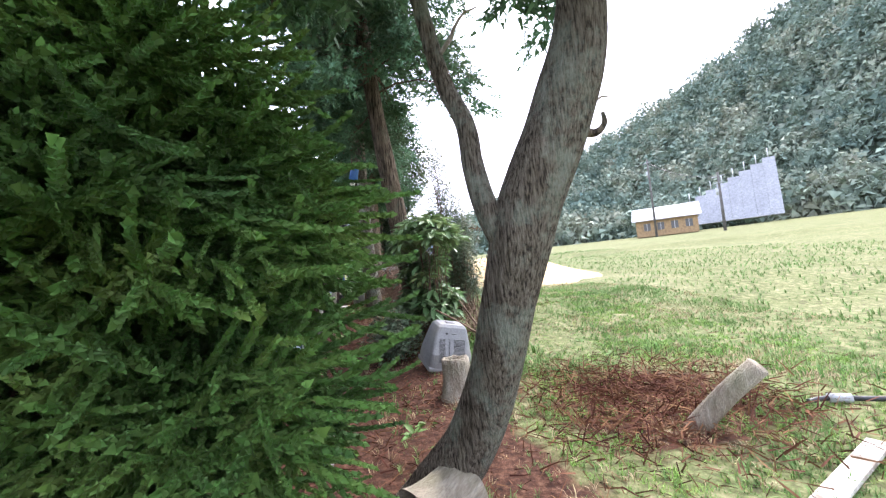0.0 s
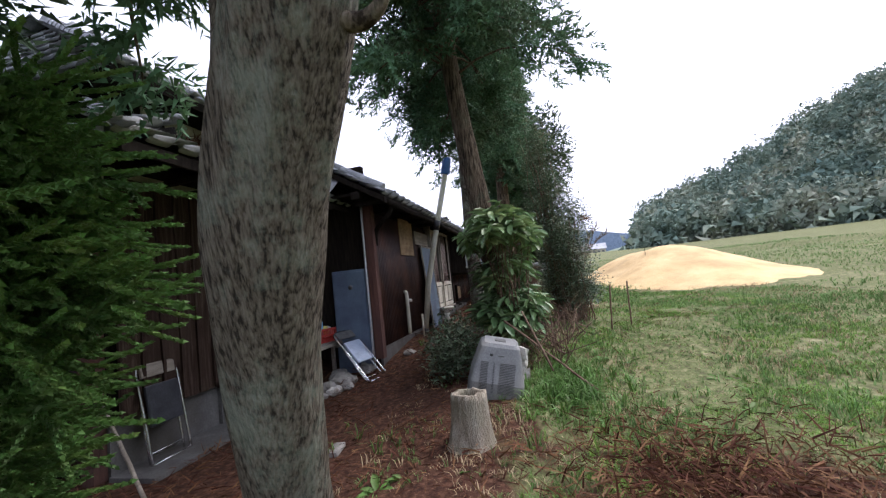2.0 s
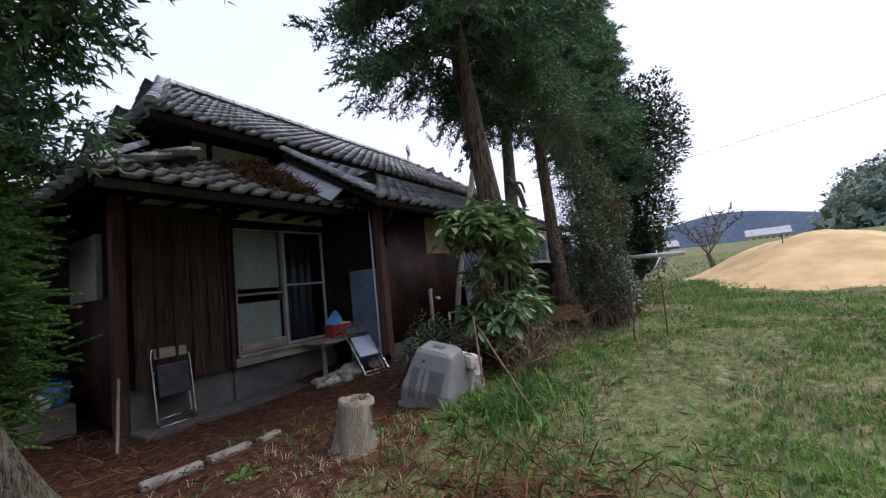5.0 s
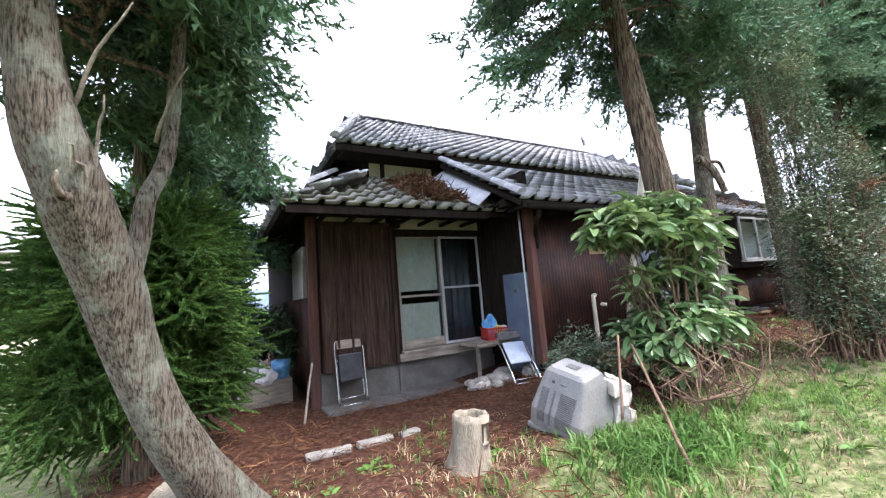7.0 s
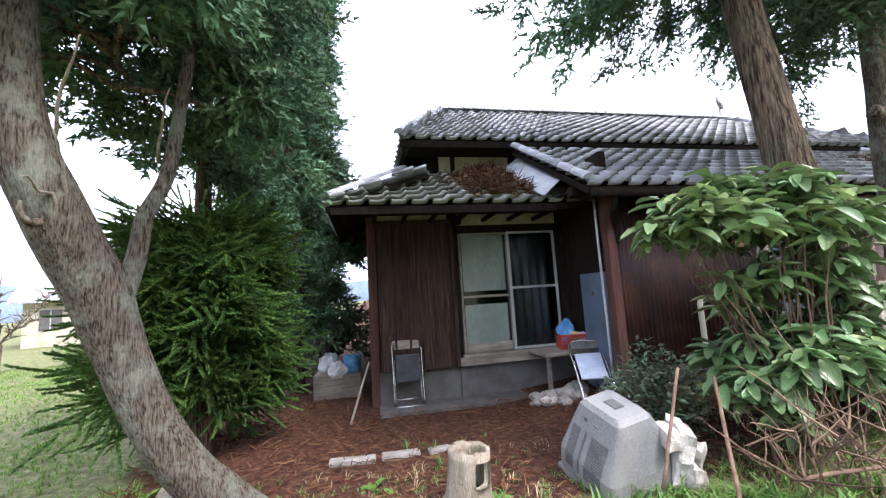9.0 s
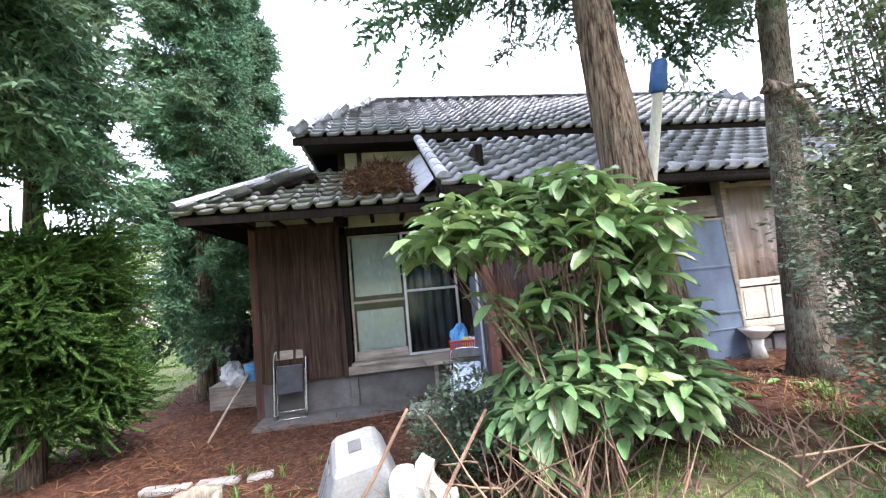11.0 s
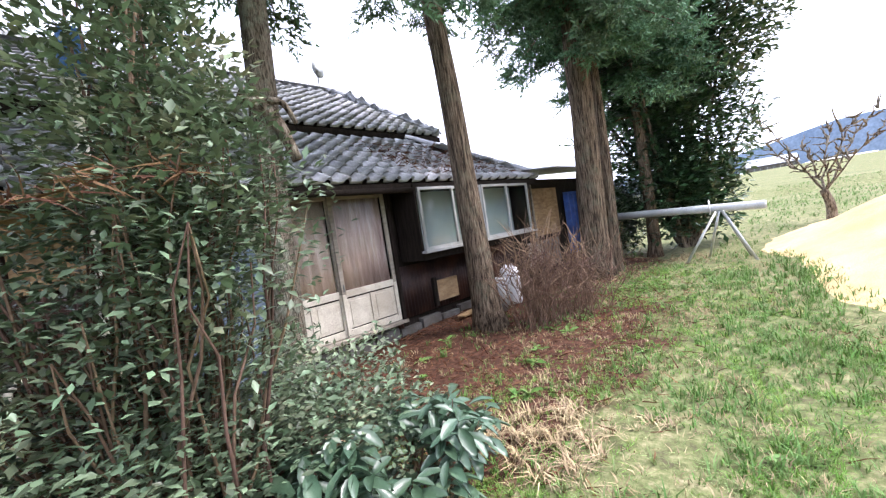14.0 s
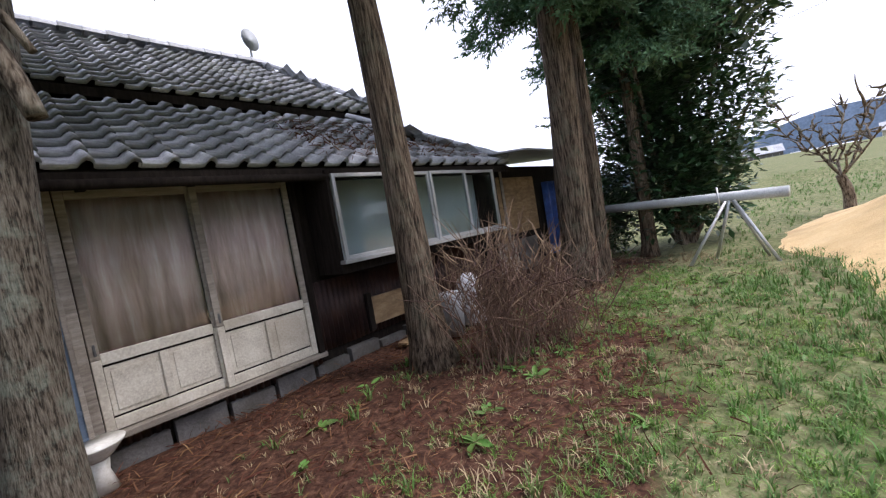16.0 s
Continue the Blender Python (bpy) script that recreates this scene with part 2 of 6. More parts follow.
M_ALU = mat("dull_aluminium", [(0.3, (0.45, 0.46, 0.46)), (0.7, (0.62, 0.63, 0.63))], 5, 0.45, metal=0.6, bump=0.05, stain=(0.3, 0.29, 0.26))
M_CHROME = mat("worn_chrome_tube", [(0.3, (0.5, 0.5, 0.5)), (0.7, (0.72, 0.72, 0.72))], 8, 0.25, metal=1.0, bump=0.05, stain=(0.25, 0.17, 0.11), stain_scale=6)
M_VINYL = mat("dark_vinyl", [(0.3, (0.015, 0.017, 0.022)), (0.7, (0.05, 0.053, 0.06))], 6, 0.45, bump=0.15)
M_BLUEVINYL = mat("pale_blue_vinyl", [(0.3, (0.3, 0.38, 0.5)), (0.7, (0.48, 0.56, 0.68))], 6, 0.4, bump=0.1, stain=(0.3, 0.3, 0.3))
M_GREYPLASTIC = mat("grey_television_plastic", [(0.3, (0.163, 0.166, 0.162)), (0.7, (0.234, 0.238, 0.230))], 4, 0.55, bump=0.08, stain=(0.24, 0.22, 0.18), stain_scale=3)
M_DARKPLASTIC = mat("dark_grille_plastic", [(0.3, (0.06, 0.06, 0.06)), (0.7, (0.13, 0.13, 0.125))], 8, 0.6, bump=0.1)
M_FOAM = mat("dirty_white_foam", [(0.3, (0.34, 0.31, 0.26)), (0.7, (0.66, 0.63, 0.57))], 9, 0.95, bump=0.5, stain=(0.16, 0.12, 0.08), stain_scale=7, stain_amount=0.8)
M_RED = mat("red_crate_plastic", [(0.3, (0.3, 0.025, 0.02)), (0.7, (0.47, 0.06, 0.045))], 5, 0.5, bump=0.1)
M_BLUEBAG = mat("blue_plastic_bag", [(0.3, (0.03, 0.2, 0.5)), (0.7, (0.2, 0.5, 0.78))], 9, 0.3, bump=0.3)
M_YELLOW = mat("yellow_wrapper", [(0.3, (0.5, 0.4, 0.05)), (0.7, (0.75, 0.68, 0.3))], 9, 0.4, bump=0.3)
M_WHITEBAG = mat("white_plastic_bag", [(0.3, (0.55, 0.56, 0.56)), (0.7, (0.8, 0.8, 0.8))], 9, 0.45, bump=0.5)
M_BLACKBAG = mat("black_plastic_bag", [(0.3, (0.008, 0.008, 0.009)), (0.7, (0.03, 0.03, 0.032))], 9, 0.35, bump=0.5)
M_PVC = mat("aged_cream_pipe", [(0.3, (0.46, 0.44, 0.34)), (0.7, (0.62, 0.6, 0.49))], 3, 0.6, (1, 1, 0.3), 0.1, stain=(0.32, 0.34, 0.22), stain_scale=2.5)
M_BLUECAP = mat("blue_plastic_cap", [(0.3, (0.03, 0.1, 0.27)), (0.7, (0.06, 0.17, 0.4))], 6, 0.5, bump=0.1)
M_BLUEDOOR = mat("blue_grey_panel", [(0.3, (0.07, 0.095, 0.14)), (0.7, (0.13, 0.17, 0.23))], 3, 0.55, bump=0.15, stain=(0.16, 0.24, 0.28), stain_scale=1.4)
M_TARP = mat("blue_tarpaulin", [(0.3, (0.015, 0.04, 0.16)), (0.7, (0.035, 0.1, 0.34))], 6, 0.5, bump=0.6, bump_dist=0.03)
M_PORCELAIN = mat("stained_porcelain", [(0.3, (0.6, 0.58, 0.5)), (0.7, (0.8, 0.79, 0.73))], 6, 0.25, bump=0.05, stain=(0.4, 0.33, 0.2), stain_scale=5)
M_ZINC = mat("galvanised_sheet", [(0.3, (0.28, 0.3, 0.32)), (0.7, (0.45, 0.47, 0.49))], 5, 0.5, metal=0.4, bump=0.1, stain=(0.3, 0.27, 0.24))
M_STEELPIPE = mat("painted_grey_pipe", [(0.3, (0.3, 0.32, 0.32)), (0.7, (0.42, 0.44, 0.44))], 3, 0.5, bump=0.1, stain=(0.24, 0.23, 0.2))
M_SAND = mat("pale_rice_husk", [(0.3, (0.52, 0.35, 0.165)), (0.5, (0.65, 0.46, 0.225)), (0.75, (0.74, 0.56, 0.3))], 1.2, 0.95, bump=0.6, fine=70, bump_dist=0.02,
             stain=(0.36, 0.24, 0.12), stain_scale=0.9, stain_amount=0.5)
M_STONE = mat("grey_rubble_stone", [(0.3, (0.17, 0.16, 0.14)), (0.7, (0.36, 0.34, 0.3))], 6, 0.95, bump=0.5)
M_HEARTWOOD = mat("decayed_log_wood", [(0.3, (0.160, 0.128, 0.088)), (0.55, (0.288, 0.248, 0.184)), (0.8, (0.400, 0.368, 0.296))], 6, 0.95, (3, 3, 0.7), 0.8, 40,
                  stain=(0.12, 0.14, 0.07), stain_scale=3, bump_dist=0.02)
# near-black colour holds the shade inside the rooms and the hollow logs
M_BLACK = mat("shaded_interior_black", [(0.3, (0.008, 0.007, 0.006)), (0.7, (0.022, 0.02, 0.018))], 4, 0.9, bump=0, spec=0.05)
# blue-grey tone: distance haze is painted into the ridge colour
M_FARHILL = mat("haze_blue_hill", [(0.3, (0.125, 0.17, 0.225)), (0.7, (0.175, 0.225, 0.285))], 0.02, 1.0, bump=0, fine=0.2, spec=0)
# woodland and its floor are lightened, with haze put into both colours
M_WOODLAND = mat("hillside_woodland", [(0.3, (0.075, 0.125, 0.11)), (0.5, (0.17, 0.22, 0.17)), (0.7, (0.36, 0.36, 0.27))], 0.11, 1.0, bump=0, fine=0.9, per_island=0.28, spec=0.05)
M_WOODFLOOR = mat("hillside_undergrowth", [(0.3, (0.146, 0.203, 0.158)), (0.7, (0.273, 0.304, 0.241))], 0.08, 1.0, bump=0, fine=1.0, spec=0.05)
M_SLOPECRETE = mat("sprayed_concrete", [(0.3, (0.24, 0.25, 0.27)), (0.6, (0.31, 0.32, 0.34)), (0.8, (0.2, 0.21, 0.21))], 0.35, 0.9, fine=4, bump=0.2, spec=0.2)
GLASS = glass("window_glass")


def ground_material():
    m = mat("rough_field_soil_and_grass", [(0.3, (0.115, 0.127, 0.057)), (0.5, (0.230, 0.241, 0.121)), (0.7, (0.414, 0.356, 0.230))], 0.55, 0.95, bump=0.6, fine=22, bump_dist=0.03,
            spec=0.1)
    n, l = m.node_tree.nodes, m.node_tree.links
    bsdf = n["Principled BSDF"]
    green = bsdf.inputs["Base Color"].links[0].from_socket
    tc = n.new("ShaderNodeTexCoord")
    li = n.new("ShaderNodeTexNoise")
    li.inputs["Scale"].default_value, li.inputs["Detail"].default_value, li.inputs["Roughness"].default_value = 16, 10, 0.78
    l.new(tc.outputs["Object"], li.inputs[0])
    fine = n.new("ShaderNodeTexNoise")
    fine.inputs["Scale"].default_value, fine.inputs["Detail"].default_value, fine.inputs["Roughness"].default_value = 9.0, 10, 0.78
    l.new(tc.outputs["Object"], fine.inputs[0])
    turf = ramp(m.node_tree, fine.outputs[0], [(0.38, (0.04, 0.03, 0.018)), (0.48, (0.085, 0.105, 0.036)), (0.56, (0.17, 0.17, 0.08)), (0.68, (0.34, 0.28, 0.18))])
    tm = n.new("ShaderNodeMixRGB")
    tm.inputs[0].default_value = 0.8
    l.new(green, tm.inputs[1]), l.new(turf, tm.inputs[2])
    green = tm.outputs[0]
    brown = ramp(m.node_tree, li.outputs[0], [(0.34, (0.014, 0.009, 0.007)), (0.5, (0.06, 0.028, 0.018)), (0.68, (0.155, 0.085, 0.052))])
    at = n.new("ShaderNodeAttribute")
    at.attribute_name = "litter"
    edge = n.new("ShaderNodeTexNoise")
    edge.inputs["Scale"].default_value, edge.inputs["Detail"].default_value = 2.2, 8
    l.new(tc.outputs["Object"], edge.inputs[0])
    ad = n.new("ShaderNodeMath")
    l.new(at.outputs["Fac"], ad.inputs[0]), l.new(edge.outputs[0], ad.inputs[1])
    mask = ramp(m.node_tree, ad.outputs[0], [(0.82, (0, 0, 0)), (1.08, (1, 1, 1))])
    mx = n.new("ShaderNodeMixRGB")
    l.new(mask, mx.inputs[0]), l.new(green, mx.inputs[1]), l.new(brown, mx.inputs[2])
    l.new(mx.outputs[0], bsdf.inputs["Base Color"])
    return m


M_GROUND = ground_material()


# ---- building blocks ----
def finish(ob_data, material, smooth=False):
    if material:
        ob_data.materials.append(material)
    if smooth:
        ob_data.polygons.foreach_set("use_smooth", [True] * len(ob_data.polygons))
    ob_data.update()
    return ob_data


def part(name, bm, material, parent=None, label="", smooth=False):
    me = bpy.data.meshes.new(name)
    bm.to_mesh(me)
    bm.free()
    ob = new(name, finish(me, material, smooth))
    ob.parent = parent
    return tagged(ob, label)


def raw(name, verts, faces, material, parent=None, label="", smooth=False):
    me = bpy.data.meshes.new(name)
    me.from_pydata([tuple(v) for v in verts], [], faces)
    ob = new(name, finish(me, material, smooth))
    ob.parent = parent
    return tagged(ob, label)


def tri_mesh(name, verts, tris, material, smooth=False):
    """A mesh from numpy arrays of vertices and triangles."""
    me = bpy.data.meshes.new(name)
    me.vertices.add(len(verts))
    me.vertices.foreach_set("co", np.asarray(verts, np.float32).ravel())
    me.loops.add(3 * len(tris))
    me.loops.foreach_set("vertex_index", np.asarray(tris, np.int32).ravel())
    me.polygons.add(len(tris))
    me.polygons.foreach_set("loop_start", np.arange(0, 3 * len(tris), 3, dtype=np.int32))
    me.polygons.foreach_set("loop_total", np.full(len(tris), 3, np.int32))
    me.update(calc_edges=True)
    return finish(me, material, smooth)


def thing(name, x=0, y=0, z=0, rz=0, label="", category="", group="", kind="", rx=0, ry=0):
    ob = new(name)
    ob.matrix_world = pose(x, y, z, rx, ry, rz)
    return tagged(ob, label, category, group, kind)


def box(bm, cx, cy, cz, sx, sy, sz, m=None, bevel=0.0):
    r = bmesh.ops.create_cube(bm, size=1, matrix=(m or Matrix()) @ Matrix.Translation((cx, cy, cz)) @ Matrix.Diagonal((sx, sy, sz, 1)))
    if bevel:
        es = list({e for v in r["verts"] for e in v.link_edges})
        bmesh.ops.bevel(bm, geom=es, offset=bevel, segments=2, affect="EDGES", profile=0.6)
    return bm


def boxed(name, cx, cy, cz, sx, sy, sz, material, parent=None, label="", bevel=0.006, m=None):
    return part(name, box(bmesh.new(), cx, cy, cz, sx, sy, sz, m, bevel), material, parent, label)


def tube_arrays(points, radii, seg=8, cap=True, rough=0.0, seed=0, ridge=0.0):
    """Rings along a line of points."""
    pts = [Vector(p) for p in points]
    rng = np.random.RandomState(seed)
    verts, faces = [], []
    up = Vector((0.31, 0.17, 0.94))
    a0 = None
    for i, p in enumerate(pts):
        d = (pts[min(i + 1, len(pts) - 1)] - pts[max(i - 1, 0)]).normalized()
        a = d.cross(up if abs(d.dot(up)) < 0.95 else Vector((1, 0, 0))).normalized() if a0 is None else (a0 - d * a0.dot(d)).normalized()
        a0 = a
        b = d.cross(a)
        for s in range(seg):
            t = 2 * math.pi * s / seg
            r = radii[i] * (1 + rough * (rng.rand() - 0.5))
            if ridge:
                q = noise.noise(Vector((math.cos(t) * 3.2, math.sin(t) * 3.2, p.z * 0.9 + seed)))
                r *= 1 + ridge * q + ridge * 0.7 * abs(noise.noise(Vector((math.cos(t) * 9, math.sin(t) * 9, p.z * 2.2 + seed))))
            verts.append(p + (a * math.cos(t) + b * math.sin(t)) * r)
    for i in range(len(pts) - 1):
        for s in range(seg):
            q = (s + 1) % seg
            faces.append((i * seg + s, i * seg + q, (i + 1) * seg + q, (i + 1) * seg + s))
    if cap:
        faces.append(tuple(range(seg))[::-1])
        faces.append(tuple(range((len(pts) - 1) * seg, len(pts) * seg)))
    return verts, faces


def tube(name, points, radii, material, parent=None, label="", seg=8, rough=0.0, seed=0, ridge=0.0, smooth=True):
    if not hasattr(radii, "__len__"):
        radii = [radii] * len(points)
    v, f = tube_arrays(points, radii, seg, True, rough, seed, ridge)
    return raw(name, v, f, material, parent, label, smooth)


def spline(points, n):
    """A smooth line through the points."""
    p = np.array(points, float)
    t = np.linspace(0, len(p) - 1, n)
    i = np.clip(t.astype(int), 0, len(p) - 2)
    u = (t - i)[:, None]
    q = np.vstack([2 * p[0] - p[1], p, 2 * p[-1] - p[-2]])
    a, b, c, d = q[i], q[i + 1], q[i + 2], q[i + 3]
    return 0.5 * (2 * b + (c - a) * u + (2 * a - 5 * b + 4 * c - d) * u * u + (3 * b - a - 3 * c + d) * u ** 3)


def turn_arrays(fwd, roll, rng):
    """Rotations whose x axis follows fwd, rolled at random."""
    f = fwd / np.linalg.norm(fwd, axis=1, keepdims=True)
    up = np.tile([0.0, 0.0, 1.0], (len(f), 1))
    up[np.abs(f[:, 2]) > 0.97] = (1, 0, 0)
    s = np.cross(up, f)
    s /= np.linalg.norm(s, axis=1, keepdims=True)
    w = np.cross(f, s)
    c, d = np.cos(roll)[:, None], np.sin(roll)[:, None]
    return np.stack([f, s * c + w * d, w * c - s * d], axis=2)


def scatter(template, pos, fwd, size, rng, roll=0.5):
    """Copies of a small template joined into arrays: vertices, triangles."""
    tv, tt = template
    n = len(pos)
    r = turn_arrays(np.asarray(fwd, float), rng.uniform(-roll, roll, n), rng)
    v = np.einsum("nij,vj->nvi", r, tv) * np.asarray(size)[:, None, None] + np.asarray(pos)[:, None, :]
    t = tt[None] + (np.arange(n) * len(tv))[:, None, None]
    return v.reshape(-1, 3), t.reshape(-1, 3)


def joined(parts):
    vs, ts, off = [], [], 0
    for v, t in parts:
        vs.append(v), ts.append(t + off)
        off += len(v)
    return np.concatenate(vs), np.concatenate(ts)


def shoot_template(shoots, needles, length, needle, rng, broad=0.17, splay=0.75):
    """A spray of cedar: side shoots along a stem, each set with curved needles."""
    v, t = [], []
    for k in range(shoots):
        base = np.array([length * 0.75 * k / shoots, 0, 0])
        side = (-1) ** k
        if k == shoots - 1:
            d, ln = np.array([1.0, 0, 0.05]), length * 0.45
        else:
            d, ln = np.array([0.75, 0.62 * side, rng.uniform(-0.1, 0.25)]), length * rng.uniform(0.38, 0.55) * (1.15 - 0.6 * k / shoots)
        d = d / np.linalg.norm(d)
        e1 = np.cross(d, [0, 0, 1.0])
        e1 /= np.linalg.norm(e1)
        e2 = np.cross(d, e1)
        for j in range(needles):
            u = j / needles
            a = j * 2.4
            c = base + d * ln * u + np.array([0, 0, 0.1 * ln * u * u])
            out = e1 * math.cos(a) + e2 * math.sin(a)
            tip = c + (d * 0.9 + out * splay) * needle * (1.1 - 0.5 * u)
            w = np.cross(d, out) * needle * broad
            i = len(v)
            v += [c - w, c + w, tip]
            t.append((i, i + 1, i + 2))
    return np.array(v), np.array(t)


def leaf_template(width=0.36, fold=0.12, droop=0.2):
    """A leaf of unit length along x, folded at the midrib and drooping."""
    xs, ws = [0, 0.25, 0.55, 0.82, 1.0], [0.03, 0.75, 1.0, 0.55, 0.0]
    v, t = [], []
    for x, w in zip(xs, ws):
        z = -droop * x * x
        v += [(x, -w * width / 2, z + fold * w), (x, 0, z), (x, w * width / 2, z + fold * w)]
    for i in range(4):
        a = 3 * i
        t += [(a, a + 1, a + 4), (a, a + 4, a + 3), (a + 1, a + 2, a + 5), (a + 1, a + 5, a + 4)]
    return np.array(v, float), np.array(t)


SMALL_LEAF = (np.array([(0, 0, 0), (0.5, -0.24, 0.06), (1, 0, -0.06), (0.5, 0.24, 0.06)], float), np.array([(0, 1, 2), (0, 2, 3)]))
BIG_LEAF = leaf_template()


def smooth_step(a, b, x):
    t = np.clip((x - a) / (b - a), 0, 1)
    return t * t * (3 - 2 * t)


def ground_z(x, y):
    """The lie of the land: level by the house front, a mound to the right, fields that climb away."""
    x, y = np.asarray(x, float), np.asarray(y, float)
    z = 0.36 * smooth_step(-0.8, 3.2, x) + 0.16 * smooth_step(4, 11, x)
    z = z + 0.2 * np.exp(-((x - 1.8) ** 2 + (y + 3.0) ** 2) / 1.3)
    z = z + 0.13 * np.exp(-((x + 0.9) ** 2 / 1.1 + (y + 3.1) ** 2 / 0.6))
    d = np.hypot(x, y + 4)
    away = smooth_step(-0.2, 0.5, (x * 0.5 - (y + 4) * 0.87) / np.maximum(d, 1))
    z = z + away * 0.034 * np.clip(d - 14, 0, 80)
    z = z + 0.5 * away * smooth_step(27, 29, d) * 0.6
    return z


def gz(x, y):
    return float(ground_z(x, y))


def litter_at(x, y):
    """How far fallen needles cover the ground."""
    x, y = np.asarray(x, float), np.asarray(y, float)
    band = smooth_step(-4.4, -2.4, y + 0.0 * x) * smooth_step(-4.7, -3.7, x) * (1 - smooth_step(11, 13, x))
    under = np.exp(-((x - 4.0) ** 2 / 14 + (y + 2.6) ** 2 / 1.6))
    heap = np.exp(-((x + 2.35) ** 2 / 1.0 + (y + 4.5) ** 2 / 0.9))
    right = np.exp(-((x - 5.8) ** 2 / 9 + (y + 3.7) ** 2 / 1.1)) * 0.85
    return np.clip(np.maximum.reduce([band * 0.75, under, heap, right]), 0, 1)


# ---- the land ----
def coords(lo, hi, step, far):
    near = np.arange(lo, hi + step / 2, step)
    out = np.geomspace(step, far, 34)
    return np.concatenate([lo - out[::-1], near, hi + out])


gx, gy = coords(-14, 24, 0.3, 1600), coords(-18, 14, 0.3, 1600)
GX, GY = np.meshgrid(gx, gy)
GZ = ground_z(GX, GY)
rough = np.array([[noise.noise(Vector((a * 0.9, b * 0.9, 0))) * 0.05 + noise.noise(Vector((a * 2.7, b * 2.7, 5))) * 0.025
                   if abs(a) < 40 and abs(b) < 40 else 0.0 for a in gx] for b in gy])
yard = smooth_step(-1.6, -0.6, GY) * smooth_step(-2.4, -1.9, GX) * (1 - smooth_step(9, 10, GX))
GZ = GZ + rough * (1 - yard) - 0.03 * yard
nx = len(gx)
idx = np.arange(nx * len(gy)).reshape(len(gy), nx)
q = np.stack([idx[:-1, :-1], idx[:-1, 1:], idx[1:, 1:], idx[1:, :-1]], -1).reshape(-1, 4)
ground_mesh = tri_mesh("ground", np.stack([GX, GY, GZ], -1).reshape(-1, 3), np.concatenate([q[:, [0, 1, 2]], q[:, [0, 2, 3]]]), M_GROUND, True)
attr = ground_mesh.attributes.new("litter", "FLOAT", "POINT")
attr.data.foreach_set("value", litter_at(GX, GY).ravel().astype(np.float32))
tagged(new("ground", ground_mesh), "rough field grass with brown fallen cedar needles", "ground", kind="structure")

# ---- the house ----
house = thing("house", label="old single-storey wooden farmhouse with grey clay tile roofs", category="house")


def tile_template():
    """One pantile: a shallow trough and a raised roll, with a thick lower edge."""
    prof = [(0.0, -0.004), (0.08, -0.012), (0.4, -0.014), (0.66, -0.006), (0.76, 0.03), (0.86, 0.05), (0.95, 0.038), (1.0, 0.008)]
    w, ln = 0.275, 0.3
    v = [((u - 0.5) * w, 0, z) for u, z in prof] + [((u - 0.5) * w, ln, z - 0.045) for u, z in prof] + [((u - 0.5) * w, 0.04, z - 0.05) for u, z in prof]
    n = len(prof)
    t = []
    for i in range(n - 1):
        t += [(i, i + 1, n + i + 1), (i, n + i + 1, n + i), (2 * n + i, 2 * n + i + 1, i + 1), (2 * n + i, i + 1, i)]
    return np.array(v, float), np.array(t)


TILE = tile_template()
tile_meshes = {m.name: tri_mesh("roof_tile", TILE[0], TILE[1], m, False) for m in (M_TILE, M_TILE_MOSS)}


def roof_face(name, origin, along, up, x0, x1, rise, hip0, hip1, material, rest, label, most=300, near=None, thick=0.07):
    """A tiled slope: origin on the eave, along the eave, up the slope; hip0 and hip1 are how far the ends draw in per metre upwards."""
    o, a, u = Vector(origin), Vector(along).normalized(), Vector(up).normalized()
    nrm = a.cross(u)
    base = Matrix((a, u, nrm)).transposed().to_4x4()
    base.translation = o
    bm = bmesh.new()
    ring = [(x0, -0.02), (x1, -0.02), (x1 - hip1 * rise, rise), (x0 + hip0 * rise, rise)]
    lo = [bm.verts.new(base @ Vector((x, y, -thick - 0.03))) for x, y in ring]
    hi = [bm.verts.new(base @ Vector((x, y, -0.03))) for x, y in ring]
    bm.faces.new(lo[::-1]), bm.faces.new(hi)
    for i in range(4):
        bm.faces.new((lo[i], lo[(i + 1) % 4], hi[(i + 1) % 4], hi[i]))
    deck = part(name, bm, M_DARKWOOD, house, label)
    spots = []
    step, w = 0.26, 0.26
    rng = np.random.RandomState(len(name) + int(abs(x1) * 10))
    for j in range(int(rise / step + 0.5)):
        for i in range(int((x1 - x0) / w) + 1):
            x = x0 + w * (i + 0.5)
            y = j * step - 0.03
            if x - w * 0.45 < x0 + hip0 * max(y, 0) - 0.12 or x + w * 0.45 > x1 - hip1 * max(y, 0) + 0.12:
                continue
            tilt = Matrix.Translation((x + rng.uniform(-0.006, 0.006), y + rng.uniform(-0.008, 0.008), 0.048)) @ Euler((rng.uniform(-0.015, 0.015), rng.uniform(-0.012, 0.012), rng.uniform(-0.02, 0.02))).to_matrix().to_4x4()
            spots.append(base @ tilt)
    near = near or Vector((3, -6, 2))
    spots.sort(key=lambda m: (m.translation - near).length)
    for m in spots[:most]:
        ob = new("roof_tile", tile_meshes[material.name])
        ob.parent, ob.matrix_basis = deck, m
    if spots[most:]:
        vs = [(np.array(m.to_3x3()) @ TILE[0].T).T + np.array(m.translation) for m in spots[most:]]
        v, t = joined([(x, TILE[1]) for x in vs])
        ob = new("roof_tile_rest", tri_mesh("roof_tile_rest", v, t, rest))
        ob.parent = deck
        tagged(ob, kind="stuff")
    return deck


